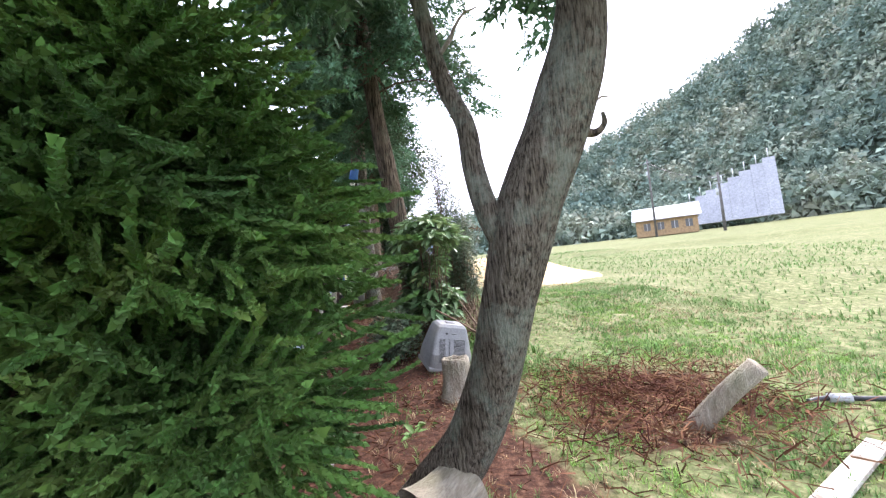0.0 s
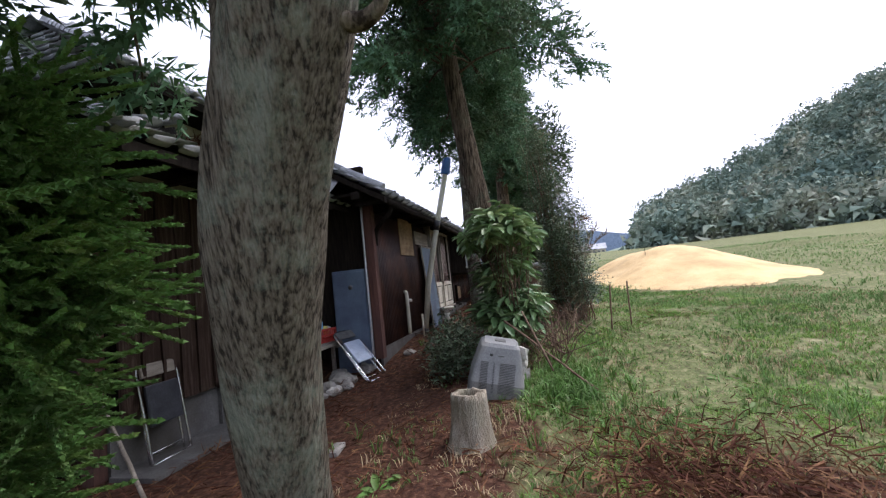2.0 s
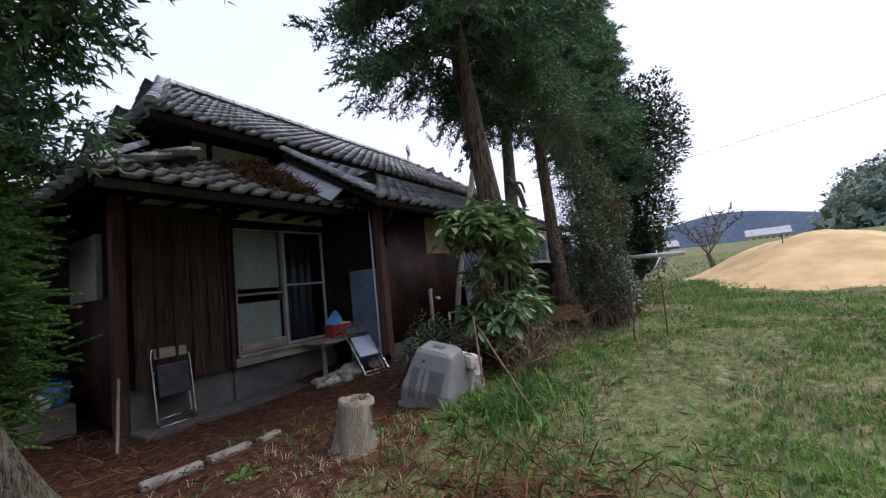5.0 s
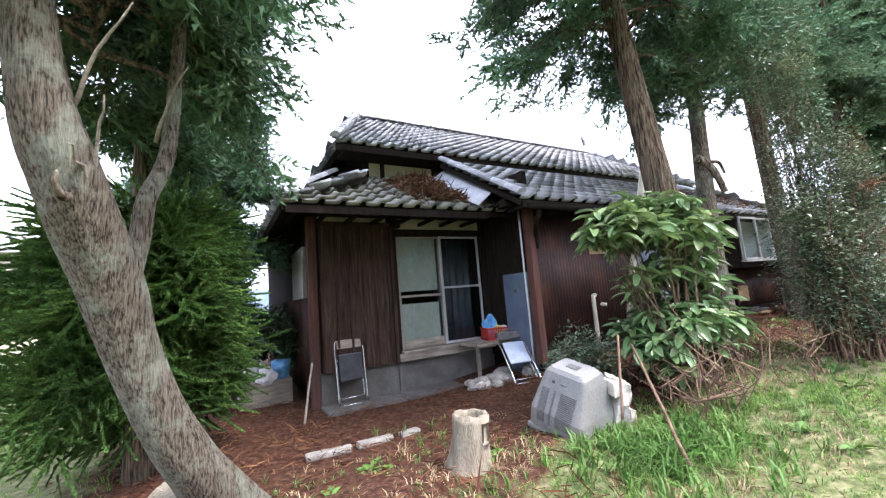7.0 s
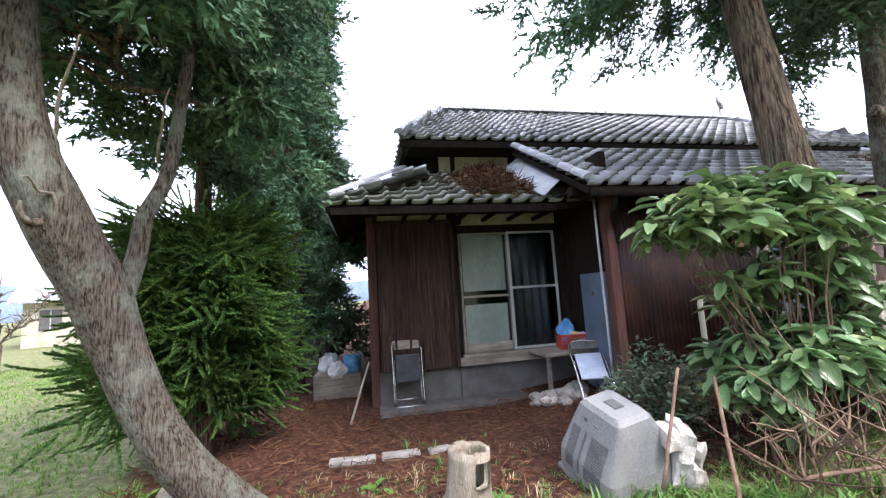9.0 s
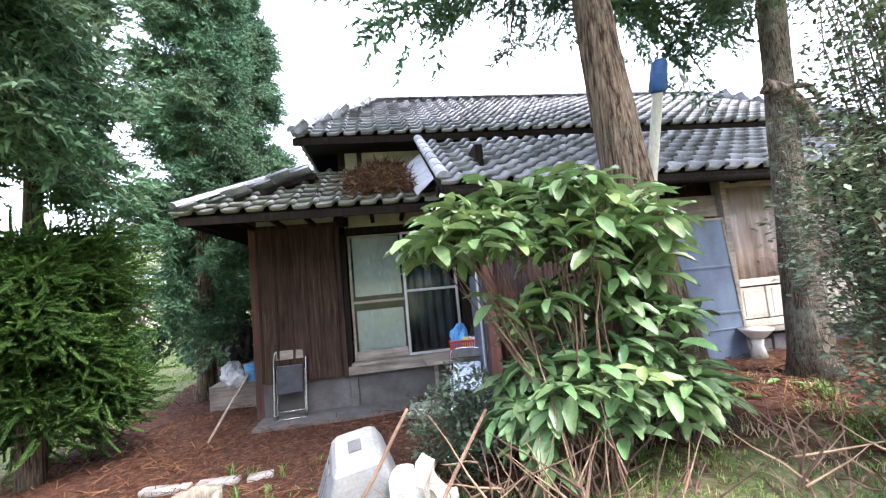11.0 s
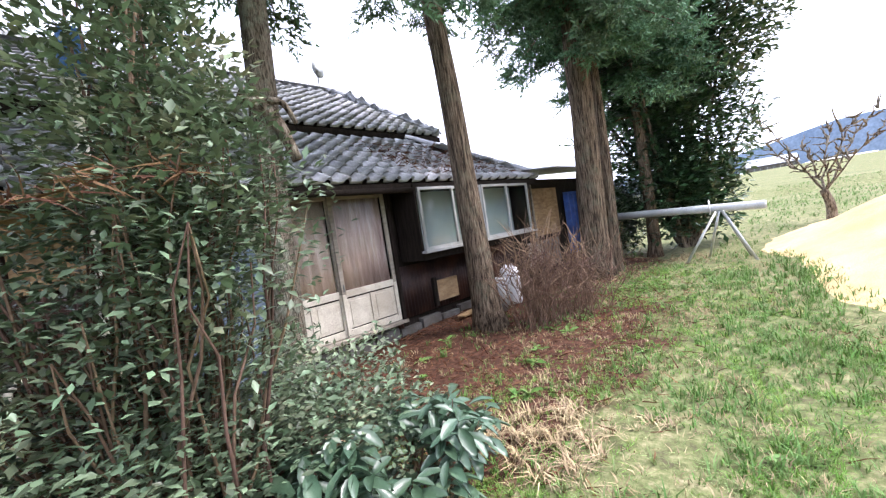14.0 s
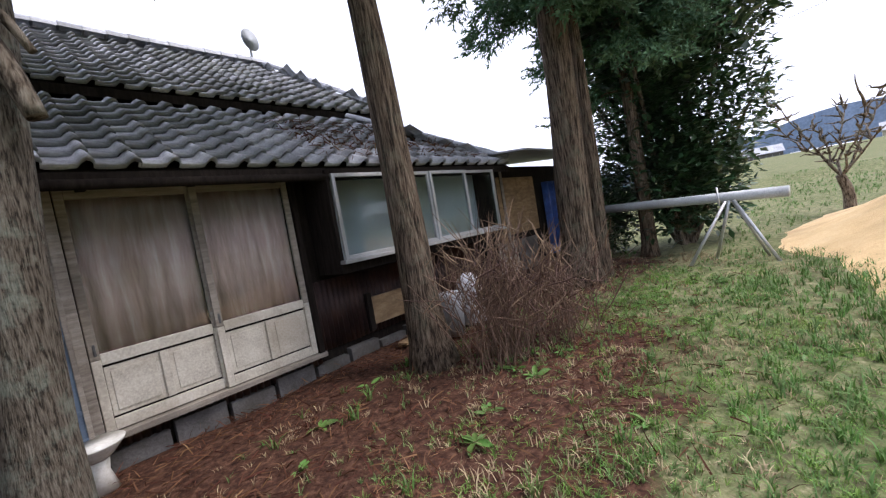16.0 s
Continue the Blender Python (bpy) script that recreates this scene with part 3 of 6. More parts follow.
def ridge_cap(name, a, b, parent, r=0.085, seg=0.3):
    """Half-round caps in a row, each lapping the next."""
    a, b = Vector(a), Vector(b)
    n = max(1, int((b - a).length / seg))
    ln = (b - a).length / n
    v, f = [], []
    for e in (0, 1):
        rr = r * (1.0 if e else 1.12)
        for j in range(7):
            t = math.pi * j / 6
            v.append((ln * 1.06 * e, math.cos(t) * rr, math.sin(t) * rr * 0.9))
    f = [(j, j + 7, j + 8, j + 1) for j in range(6)] + [tuple(range(7)), tuple(range(13, 6, -1))]
    me = bpy.data.meshes.new(name)
    me.from_pydata(v, [], f)
    finish(me, M_TILE)
    d = (b - a).normalized()
    s = Vector((0, 0, 1)).cross(d).normalized()
    m = Matrix((d, s, d.cross(s))).transposed().to_4x4()
    for k in range(n):
        ob = new(name, me)
        ob.parent = parent
        ob.matrix_basis = Matrix.Translation(a.lerp(b, k / n)) @ m


SL_R, SL_L, SL_U = 0.59, 0.53, 0.66
up_r, up_l, up_u = Vector((0, 1, SL_R)), Vector((0, 1, SL_L)), Vector((0, 1, SL_U))
roof_r = roof_face("roof_lower_wing", (0, -1.65, 2.6), (1, 0, 0), up_r, 0.4, 9.55, 2.05 * up_r.length, 0.0, 0.75, M_TILE, M_TILE_REST,
                   "grey pantiled lean-to roof strewn with needles", near=Vector((3.5, -5, 2)))
roof_l = roof_face("roof_lower_front", (0, -0.88, 2.6), (1, 0, 0), up_l, -2.56, 0.95, 1.88 * up_l.length, 0.62, 0.0, M_TILE_MOSS, M_TILE_REST,
                   "mossy pantiled lean-to roof with a needle heap")
roof_u = roof_face("roof_upper", (0, 0.5, 4.02), (1, 0, 0), up_u, -1.5, 9.1, 2.8 * up_u.length, 0.36, 0.36, M_TILE, M_TILE_REST,
                   "grey pantiled main hipped roof", near=Vector((2, -5, 3)))
roof_face("roof_upper_back", (0, 6.1, 4.02), (-1, 0, 0), (0, -1, SL_U), -9.1, 1.5, 2.8 * up_u.length, 0.36, 0.36, M_TILE, M_TILE_REST, "grey pantiled back slope of the main roof", most=0)
roof_face("roof_upper_end", (-1.42, 3.3, 4.02), (0, -1, 0), (1, 0, 1.5), -2.8, 2.8, 1.22 * math.hypot(1, 1.5), 1.25, 1.25, M_TILE, M_TILE_REST, "steep tiled hip end of the main roof", most=0)
roof_face("roof_lower_side", (-2.56, 3.0, 2.6), (0, -1, 0), (1, 0, SL_L), -3.4, 3.88, 1.4 * math.hypot(1, SL_L), 0.0, 0.62, M_TILE_MOSS, M_TILE_REST, "mossy pantiled side lean-to", most=0)
roof_face("roof_upper_far_end", (9.1, 3.3, 4.02), (0, 1, 0), (-1, 0, 1.66), -2.8, 2.8, 1.1 * math.hypot(1, 1.66), 1.25, 1.25, M_TILE, M_TILE_REST, "tiled far hip end", most=0)
roof_face("roof_wing_end", (9.55, -0.3, 2.6), (0, 1, 0), (-1, 0, SL_R), -1.35, 1.5, 1.6 * math.hypot(1, SL_R), 0.7, 0.0, M_TILE, M_TILE_REST, "tiled hip end of the wing roof", most=0)
ridge_cap("ridge_cap", (-0.3, 3.3, 5.93), (8.15, 3.3, 5.93), house, 0.13)
ridge_cap("hip_cap", (-1.5, 0.5, 4.1), (-0.2, 3.3, 5.95), house, 0.09)
ridge_cap("hip_cap", (9.1, 0.5, 4.1), (8.1, 3.3, 5.95), house, 0.09)
ridge_cap("hip_cap", (-2.56, -0.88, 2.69), (-1.4, 0.99, 3.68), house, 0.06)
ridge_cap("hip_cap", (9.55, -1.65, 2.68), (8.0, 0.4, 3.87), house, 0.085)
ridge_cap("verge_cap", (0.42, -1.65, 2.67), (0.42, 0.4, 3.87), house, 0.07)


def wall_box(name, x0, x1, y0, y1, z0, z1, material, label="", bevel=0.004):
    return boxed(name, (x0 + x1) / 2, (y0 + y1) / 2, (z0 + z1) / 2, x1 - x0, y1 - y0, z1 - z0, material, house, label, bevel)


def corrugated(name, x0, x1, y, z0, z1, material, parent, label="", pitch=0.066, depth=0.017, face="y"):
    """Corrugated iron standing upright, with real waves and thickness."""
    n = int((x1 - x0) / pitch * 6)
    v, f = [], []
    for i in range(n + 1):
        x = x0 + (x1 - x0) * i / n
        d = depth * math.sin(2 * math.pi * (x - x0) / pitch)
        for z in (z0, z1):
            v.append((x, y + d, z) if face == "y" else (y + d, x, z))
    k = len(v)
    for p in list(v):
        v.append((p[0], p[1] + 0.004, p[2]) if face == "y" else (p[0] + 0.004, p[1], p[2]))
    for i in range(n):
        a = 2 * i
        f += [(a, a + 2, a + 3, a + 1), (k + a, k + a + 1, k + a + 3, k + a + 2), (a, k + a, k + a + 2, a + 2), (a + 1, a + 3, k + a + 3, k + a + 1)]
    return raw(name, v, f, material, parent, label, True)


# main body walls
wall_box("wall_upper_front", -0.9, 8.2, 1.0, 1.14, 2.6, 4.0, M_DARKWOOD, "dark timber clerestory wall with eave shade in its colour")
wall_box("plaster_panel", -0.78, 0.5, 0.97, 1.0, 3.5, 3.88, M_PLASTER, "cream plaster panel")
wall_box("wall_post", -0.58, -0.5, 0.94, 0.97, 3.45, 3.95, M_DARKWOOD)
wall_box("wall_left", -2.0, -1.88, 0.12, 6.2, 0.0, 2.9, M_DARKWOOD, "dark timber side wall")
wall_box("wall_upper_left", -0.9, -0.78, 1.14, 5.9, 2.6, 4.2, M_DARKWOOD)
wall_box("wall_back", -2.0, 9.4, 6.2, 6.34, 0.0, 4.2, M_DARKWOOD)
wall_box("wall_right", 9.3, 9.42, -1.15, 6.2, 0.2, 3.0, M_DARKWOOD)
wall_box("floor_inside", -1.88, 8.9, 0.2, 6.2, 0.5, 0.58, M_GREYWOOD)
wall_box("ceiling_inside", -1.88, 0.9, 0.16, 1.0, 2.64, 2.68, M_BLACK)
wall_box("partition", -1.88, 8.9, 2.4, 2.46, 0.58, 2.7, M_BLACK, "room partition with indoor shade in its near-black colour")
# front of the left wing
wall_box("foundation", -1.98, 0.95, 0.05, 0.2, -0.1, 0.44, M_CONCRETE, "stained concrete footing")
wall_box("footing_pier", -0.84, -0.74, 0.0, 0.05, -0.05, 0.44, M_CONCRETE)
wall_box("sill", -0.86, 0.95, -0.06, 0.16, 0.44, 0.55, M_GREYWOOD, "weathered grey timber sill")
wall_box("sill_board", -0.8, 0.8, -0.1, 0.05, 0.553, 0.59, M_GREYWOOD)
wall_box("lintel", -0.86, 0.95, -0.02, 0.12, 2.36, 2.46, M_DARKWOOD)
wall_box("plaster_strip", -0.78, 0.82, 0.0, 0.1, 2.46, 2.63, M_PLASTER, "cream plaster strip over the windows")
wall_box("wall_plate", -2.05, 0.95, -0.03, 0.13, 2.634, 2.74, M_DARKWOOD)
wall_box("post", -0.9, -0.78, -0.02, 0.12, 0.55, 2.63, M_DARKWOOD)
wall_box("post", 0.8, 0.92, -0.02, 0.12, 0.44, 2.63, M_DARKWOOD)
wall_box("corner_post", -2.09, -1.97, 0.08, 0.22, -0.05, 2.64, M_POSTWOOD, "red-brown corner post")
wall_box("backing_wall", -1.97, -0.9, 0.06, 0.12, 0.4, 2.63, M_DARKWOOD)
wall_box("plaster_strip", -1.95, -0.92, -0.005, 0.06, 2.52, 2.63, M_PLASTER)
wall_box("purlin_end", -0.88, -0.72, -0.1, 0.0, 2.47, 2.6, M_DARKWOOD)
corrugated("corrugated_side", 0.2, 3.2, -2.03, 0.05, 1.5, M_RUSTMETAL, house, "brown corrugated iron on the side wall", face="x")
wall_box("side_window", -2.06, -2.0, 0.7, 1.7, 1.5, 2.3, M_PAPER, "pale side window")
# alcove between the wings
wall_box("alcove_back", 0.95, 2.2, 0.5, 0.6, 0.3, 3.0, M_DARKWOOD, "alcove back boards with deep shade in their colour")
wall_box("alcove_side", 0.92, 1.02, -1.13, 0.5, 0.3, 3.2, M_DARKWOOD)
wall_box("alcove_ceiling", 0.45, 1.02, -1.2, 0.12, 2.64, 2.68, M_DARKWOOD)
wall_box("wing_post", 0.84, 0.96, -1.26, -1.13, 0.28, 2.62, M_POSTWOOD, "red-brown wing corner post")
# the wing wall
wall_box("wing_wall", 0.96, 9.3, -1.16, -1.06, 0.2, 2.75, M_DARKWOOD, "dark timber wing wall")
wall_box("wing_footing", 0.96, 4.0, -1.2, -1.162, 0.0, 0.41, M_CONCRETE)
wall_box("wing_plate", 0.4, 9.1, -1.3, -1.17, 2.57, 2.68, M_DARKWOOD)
corrugated("corrugated_wall", 0.98, 3.95, -1.2, 0.42, 2.47, M_RUSTMETAL, house, "brown corrugated iron wing wall with rust")
corrugated("corrugated_wall", 5.92, 9.0, -1.2, 0.62, 1.4, M_RUSTMETAL, house, "dark brown corrugated iron below the window")
corrugated("corrugated_wall", 4.0, 5.9, -1.2, 0.5, 0.6, M_RUSTMETAL, house)
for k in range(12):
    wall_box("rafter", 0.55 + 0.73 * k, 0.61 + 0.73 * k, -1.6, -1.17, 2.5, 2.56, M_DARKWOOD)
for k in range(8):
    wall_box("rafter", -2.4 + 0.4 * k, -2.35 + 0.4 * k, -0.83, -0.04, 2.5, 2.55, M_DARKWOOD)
# the shadow under the main eave is painted in as near-black timber
wall_box("eave_beam", -1.35, 8.6, 0.55, 0.99, 3.88, 3.96, M_DARKWOOD, "underside of the main eave, its shadow in the colour")
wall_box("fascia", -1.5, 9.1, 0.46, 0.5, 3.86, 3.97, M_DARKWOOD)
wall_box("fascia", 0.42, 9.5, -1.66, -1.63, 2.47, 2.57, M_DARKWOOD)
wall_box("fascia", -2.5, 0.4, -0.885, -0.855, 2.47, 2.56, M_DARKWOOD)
for k in range(9):
    ob = wall_box("footing_block", 4.05 + 0.44 * k, 4.45 + 0.44 * k, -1.26, -1.162, 0.15, 0.5 + 0.05 * (k % 2), M_CONCRETE)


def board_wall():
    """Weathered upright boards and battens of the shutter box."""
    rng = np.random.RandomState(4)
    x = -1.94
    k = 0
    while x < -0.9:
        w = min(0.185 + rng.uniform(-0.01, 0.02), -0.88 - x)
        bm = bmesh.new()
        box(bm, x + w / 2, -0.02, 1.47, w - 0.006, 0.025, 2.06)
        bmesh.ops.subdivide_edges(bm, edges=[e for e in bm.edges if abs(e.verts[0].co.z - e.verts[1].co.z) > 1], cuts=9)
        bmesh.ops.subdivide_edges(bm, edges=[e for e in bm.edges if abs(e.verts[0].co.x - e.verts[1].co.x) > 0.1], cuts=2)
        for v in bm.verts:
            v.co.y += 0.012 * noise.noise(Vector((v.co.x * 7, k, v.co.z * 2)))
            if v.co.z < 0.5:
                v.co.z += 0.05 * noise.noise(Vector((v.co.x * 14, 3, k)))
        part("board", bm, M_BOARD, house)
        bm = bmesh.new()
        box(bm, x, -0.045, 1.48, 0.03, 0.024, 2.03)
        bmesh.ops.subdivide_edges(bm, edges=[e for e in bm.edges if abs(e.verts[0].co.z - e.verts[1].co.z) > 1], cuts=10)
        for v in bm.verts:
            v.co.x += 0.012 * noise.noise(Vector((k, 1, v.co.z * 3)))
            v.co.y += 0.006 * noise.noise(Vector((k, 9, v.co.z * 4)))
        part("batten", bm, M_BOARD, house)
        x += w
        k += 1
    wall_box("board_rail", -1.98, -0.88, -0.06, 0.0, 2.49, 2.55, M_BOARD)
    wall_box("board_edge", -0.9, -0.85, -0.075, 0.0, 0.42, 2.5, M_BOARD)


board_wall()


def sliding_window(name, x0, x1, z0, z1, y, parent, frame_mat, rails, label, fw=0.035, depth=0.035, backing=None, lower=None, glass_on=True):
    """A sliding sash: stiles, rails, panes and what hangs behind them."""
    w = new(name)
    w.parent = parent
    tagged(w, label)
    boxed("stile", x0 + fw / 2, y, (z0 + z1) / 2, fw, depth, z1 - z0, frame_mat, w)
    boxed("stile", x1 - fw / 2, y, (z0 + z1) / 2, fw, depth, z1 - z0, frame_mat, w)
    zs = [z0, *rails, z1]
    for i, z in enumerate(zs):
        zc = z + fw / 2 if i == 0 else z - fw / 2 if i == len(zs) - 1 else z
        boxed("rail", (x0 + x1) / 2, y, zc, x1 - x0 - 2 * fw, depth * 0.9, fw, frame_mat, w)
    for a, b in zip(zs[:-1], zs[1:]):
        if glass_on:
            pn = boxed("pane", (x0 + x1) / 2, y, (a + b) / 2, x1 - x0 - 2 * fw + 0.01, 0.005, b - a - fw, GLASS, w, bevel=0)
            pn.visible_shadow = False
    return w


# the two sliding sashes of the front
win_a = sliding_window("window_sash", -0.76, 0.02, 0.6, 2.35, 0.05, house, M_GREYWOOD, [1.4], "weathered sash backed with yellowed cloth")
win_b = sliding_window("window_sash", -0.01, 0.76, 0.6, 2.35, 0.0, house, M_ALU, [1.5], "aluminium sash with dark glass")
boxed("cloth", -0.37, 0.1, 1.9, 0.66, 0.01, 0.84, M_PAPER, win_a, "yellowed cloth behind the upper pane")
boxed("cloth", -0.37, 0.1, 0.98, 0.66, 0.01, 0.6, M_PAPER, win_a, "yellowed cloth behind the lower pane")
boxed("kick_rail", -0.37, 0.03, 0.68, 0.7, 0.02, 0.1, M_GREYWOOD, win_a)


def wavy_cloth(name, x0, x1, y, z0, z1, waves, depth, material, parent, label=""):
    n = waves * 8
    v, f = [], []
    for i in range(n + 1):
        x = x0 + (x1 - x0) * i / n
        for j, z in enumerate((z0, (z0 + z1) / 2, z1)):
            v.append((x + 0.01 * math.sin(i * 0.9 + j), y + depth * math.sin(2 * math.pi * waves * i / n + 0.4 * j) * (1.1 - 0.2 * j), z))
    for i in range(n):
        for j in range(2):
            a = 3 * i + j
            f.append((a, a + 3, a + 4, a + 1))
    ob = raw(name, v, f, material, parent, label, True)
    mod = ob.modifiers.new("thickness", "SOLIDIFY")
    mod.thickness = 0.003
    return ob


wavy_cloth("curtain", 0.02, 0.72, 0.25, 0.6, 2.33, 5, 0.02, M_VINYL, win_b, "dark curtain behind the glass")


def half_glazed_door(name, x0, x1, y, label):
    """A half-glazed timber door: painted panels below, curtained glass above."""
    z0, z1, mid = 0.66, 2.52, 1.22
    d = new(name)
    d.parent = house
    tagged(d, label)
    for x in (x0 + 0.03, x1 - 0.03):
        boxed("stile", x, y, (mid + z1) / 2, 0.06, 0.035, z1 - mid, M_GREYWOOD, d)
        boxed("stile", x, y, (z0 + mid) / 2, 0.06, 0.036, mid - z0, M_CREAM, d)
    boxed("top_rail", (x0 + x1) / 2, y, z1 - 0.035, x1 - x0 - 0.12, 0.033, 0.07, M_GREYWOOD, d)
    boxed("lock_rail", (x0 + x1) / 2, y, mid, x1 - x0 - 0.12, 0.033, 0.09, M_CREAM, d)
    boxed("bottom_rail", (x0 + x1) / 2, y, z0 + 0.045, x1 - x0 - 0.12, 0.033, 0.09, M_CREAM, d)
    boxed("muntin", (x0 + x1) / 2, y, (z0 + mid) / 2 + 0.02, 0.06, 0.033, mid - z0 - 0.17, M_CREAM, d)
    for k in (0.27, 0.73):
        boxed("door_panel", x0 + (x1 - x0) * k, y + 0.008, (z0 + mid) / 2 + 0.02, (x1 - x0) / 2 - 0.09, 0.012, mid - z0 - 0.17, M_CREAM, d)
        boxed("raised_field", x0 + (x1 - x0) * k, y + 0.0, (z0 + mid) / 2 + 0.02, (x1 - x0) / 2 - 0.16, 0.012, mid - z0 - 0.24, M_CREAM, d)
    pn = boxed("pane", (x0 + x1) / 2, y, (mid + z1) / 2, x1 - x0 - 0.12, 0.004, z1 - mid - 0.12, GLASS, d, bevel=0)
    pn.visible_shadow = False
    wavy_cloth("curtain", x0 + 0.05, x1 - 0.05, y + 0.045, mid + 0.03, z1 - 0.05, 5, 0.012, M_CURTAIN, d, "faded pink curtain behind the glass")
    boxed("handle", x0 + 0.035, y - 0.02, 1.3, 0.018, 0.008, 0.09, M_DARKPLASTIC, d, "dark pull handle")
    return d


half_glazed_door("door", 4.07, 4.97, -1.24, "half-glazed timber sliding door with pink curtain")
half_glazed_door("door", 4.93, 5.83, -1.28, "half-glazed timber sliding door, slid half over")
wall_box("door_frame", 3.99, 4.06, -1.32, -1.17, 0.58, 2.56, M_GREYWOOD)
wall_box("door_frame", 5.84, 5.9, -1.32, -1.17, 0.58, 2.56, M_DARKWOOD)
wall_box("door_sill", 3.98, 5.92, -1.33, -1.17, 0.6, 0.65, M_GREYWOOD)

# the projecting kitchen window
wall_box("window_box", 6.1, 8.98, -1.7, -1.2, 1.46, 1.58, M_DARKWOOD, "dark boarded box under the window")
wall_box("window_box", 6.1, 8.98, -1.7, -1.2, 2.5, 2.55, M_DARKWOOD)
wall_box("window_box", 6.06, 6.1, -1.7, -1.2, 1.46, 2.55, M_DARKWOOD)
wall_box("window_box", 8.98, 9.03, -1.7, -1.2, 1.46, 2.55, M_DARKWOOD)
wall_box("window_backing", 6.1, 8.98, -1.3, -1.26, 1.58, 2.5, M_STEELPIPE, "dusty frosted glass backing")
for k in range(4):
    xa = 6.1 + 0.718 * k
    sliding_window("window_sash", xa, xa + 0.73, 1.6, 2.5, -1.73 + 0.03 * (k % 2), house, M_ALU, [], "aluminium sash with dusty grey glass", fw=0.04)
wall_box("window_sill", 6.06, 9.03, -1.79, -1.68, 1.56, 1.598, M_ALU, "aluminium sill")


# ---- trees ----
def limb_points(start, end, sag, n=8, wob=0.06, seed=0):
    rng = np.random.RandomState(seed)
    a, b = np.array(start, float), np.array(end, float)
    t = np.linspace(0, 1, n)[:, None]
    p = a + (b - a) * t
    p[:, 2] -= sag * (t * (1 - t) * 4)[:, 0]
    p[1:-1] += rng.uniform(-wob, wob, (n - 2, 3))
    return p


def cedar_crown(center_line, z0, z1, r0, r1, sprays, size, seed, template, mat_leaf, droop=0.45, flat=1.0, gaps=0.25, name="crown"):
    """Drooping branches round a stem, each carrying many sprays; gaps in the outline come from the branches."""
    rng = np.random.RandomState(seed)
    per = 34
    nb = max(6, sprays // per)
    pos, fwd = [], []
    woodv = []
    for b in range(nb):
        u = rng.rand() ** 0.85
        z = z0 + (z1 - z0) * u
        c = np.array([np.interp(z, center_line[:, 2], center_line[:, i]) for i in range(2)] + [z])
        ang = rng.uniform(0, 2 * math.pi)
        ln = (r0 + (r1 - r0) * u) * rng.uniform(0.55, 1.15)
        d = np.array([math.cos(ang), math.sin(ang) * flat, 0])
        tip = c + d * ln + np.array([0, 0, rng.uniform(0.0, 0.35) * ln - droop * ln])
        line = limb_points(c, tip, -0.18 * ln, 6, 0.04, seed * 31 + b)
        woodv.append(line)
        k = per
        t = 0.25 + 0.75 * rng.rand(k) ** 0.7
        p = np.stack([np.interp(t * 5, np.arange(6), line[:, i]) for i in range(3)], 1)
        out = rng.normal(0, 1, (k, 3)) * np.array([0.75, 0.75, 0.45])
        f = d * 0.9 + out + np.array([0, 0, -0.25 - droop * 0.5])
        p += rng.normal(0, 1, (k, 3)) * np.array([0.11, 0.11, 0.1]) * (0.5 + ln * 0.35)
        pos.append(p), fwd.append(f)
    pos, fwd = np.concatenate(pos), np.concatenate(fwd)
    v, t = scatter(template, pos, fwd, size * rng.uniform(0.65, 1.25, len(pos)), rng, 1.2)
    return tri_mesh(name, v, t, mat_leaf), woodv


def branch_mesh(lines, r, material, name="branches"):
    vs, fs, off = [], [], 0
    for i, ln in enumerate(lines):
        v, f = tube_arrays(ln, np.linspace(r, r * 0.25, len(ln)), 4, False, 0.1, i)
        vs += v
        fs += [tuple(a + off for a in q) for q in f]
        off += len(v)
    me = bpy.data.meshes.new(name)
    me.from_pydata([tuple(p) for p in vs], [], fs)
    return finish(me, material, True)


rng0 = np.random.RandomState(7)
SPRAY = shoot_template(5, 6, 1.0, 0.21, rng0, 0.2)
SPRAY_NEAR = shoot_template(5, 40, 1.0, 0.075, rng0, 0.3, 0.42)


def cedar(name, base, lean, height, radius, crown_z, crown_r, sprays, seed, label, bark=M_CEDAR_BARK, size=0.42, leaf=M_SUGI, group="tall cedars by the house", droop=0.45, seg=14, top_r=0.4, gaps=0.2):
    tr = thing(name, *base, label=label, category="tree", group=group)
    n = 26
    zs = np.linspace(0, height, n)
    rng = np.random.RandomState(seed)
    line = np.stack([lean[0] * zs + 0.05 * np.sin(zs * 0.9 + seed), lean[1] * zs + 0.05 * np.cos(zs * 0.7 + seed), zs - 0.15], 1)
    rad = radius * (1 - 0.75 * (zs / height)) * (1 + 0.55 * np.exp(-zs * 3.5))
    tube("trunk", line, rad, bark, tr, seg=seg, rough=0.04, seed=seed, ridge=0.1)
    crown, wood = cedar_crown(line, crown_z, height + 0.3, crown_r, top_r, sprays, size, seed, SPRAY, leaf, droop, gaps=gaps)
    ob = new("crown", crown)
    ob.parent = tr
    ob = new("branch", branch_mesh(wood, 0.028, bark))
    ob.parent = tr
    return tr


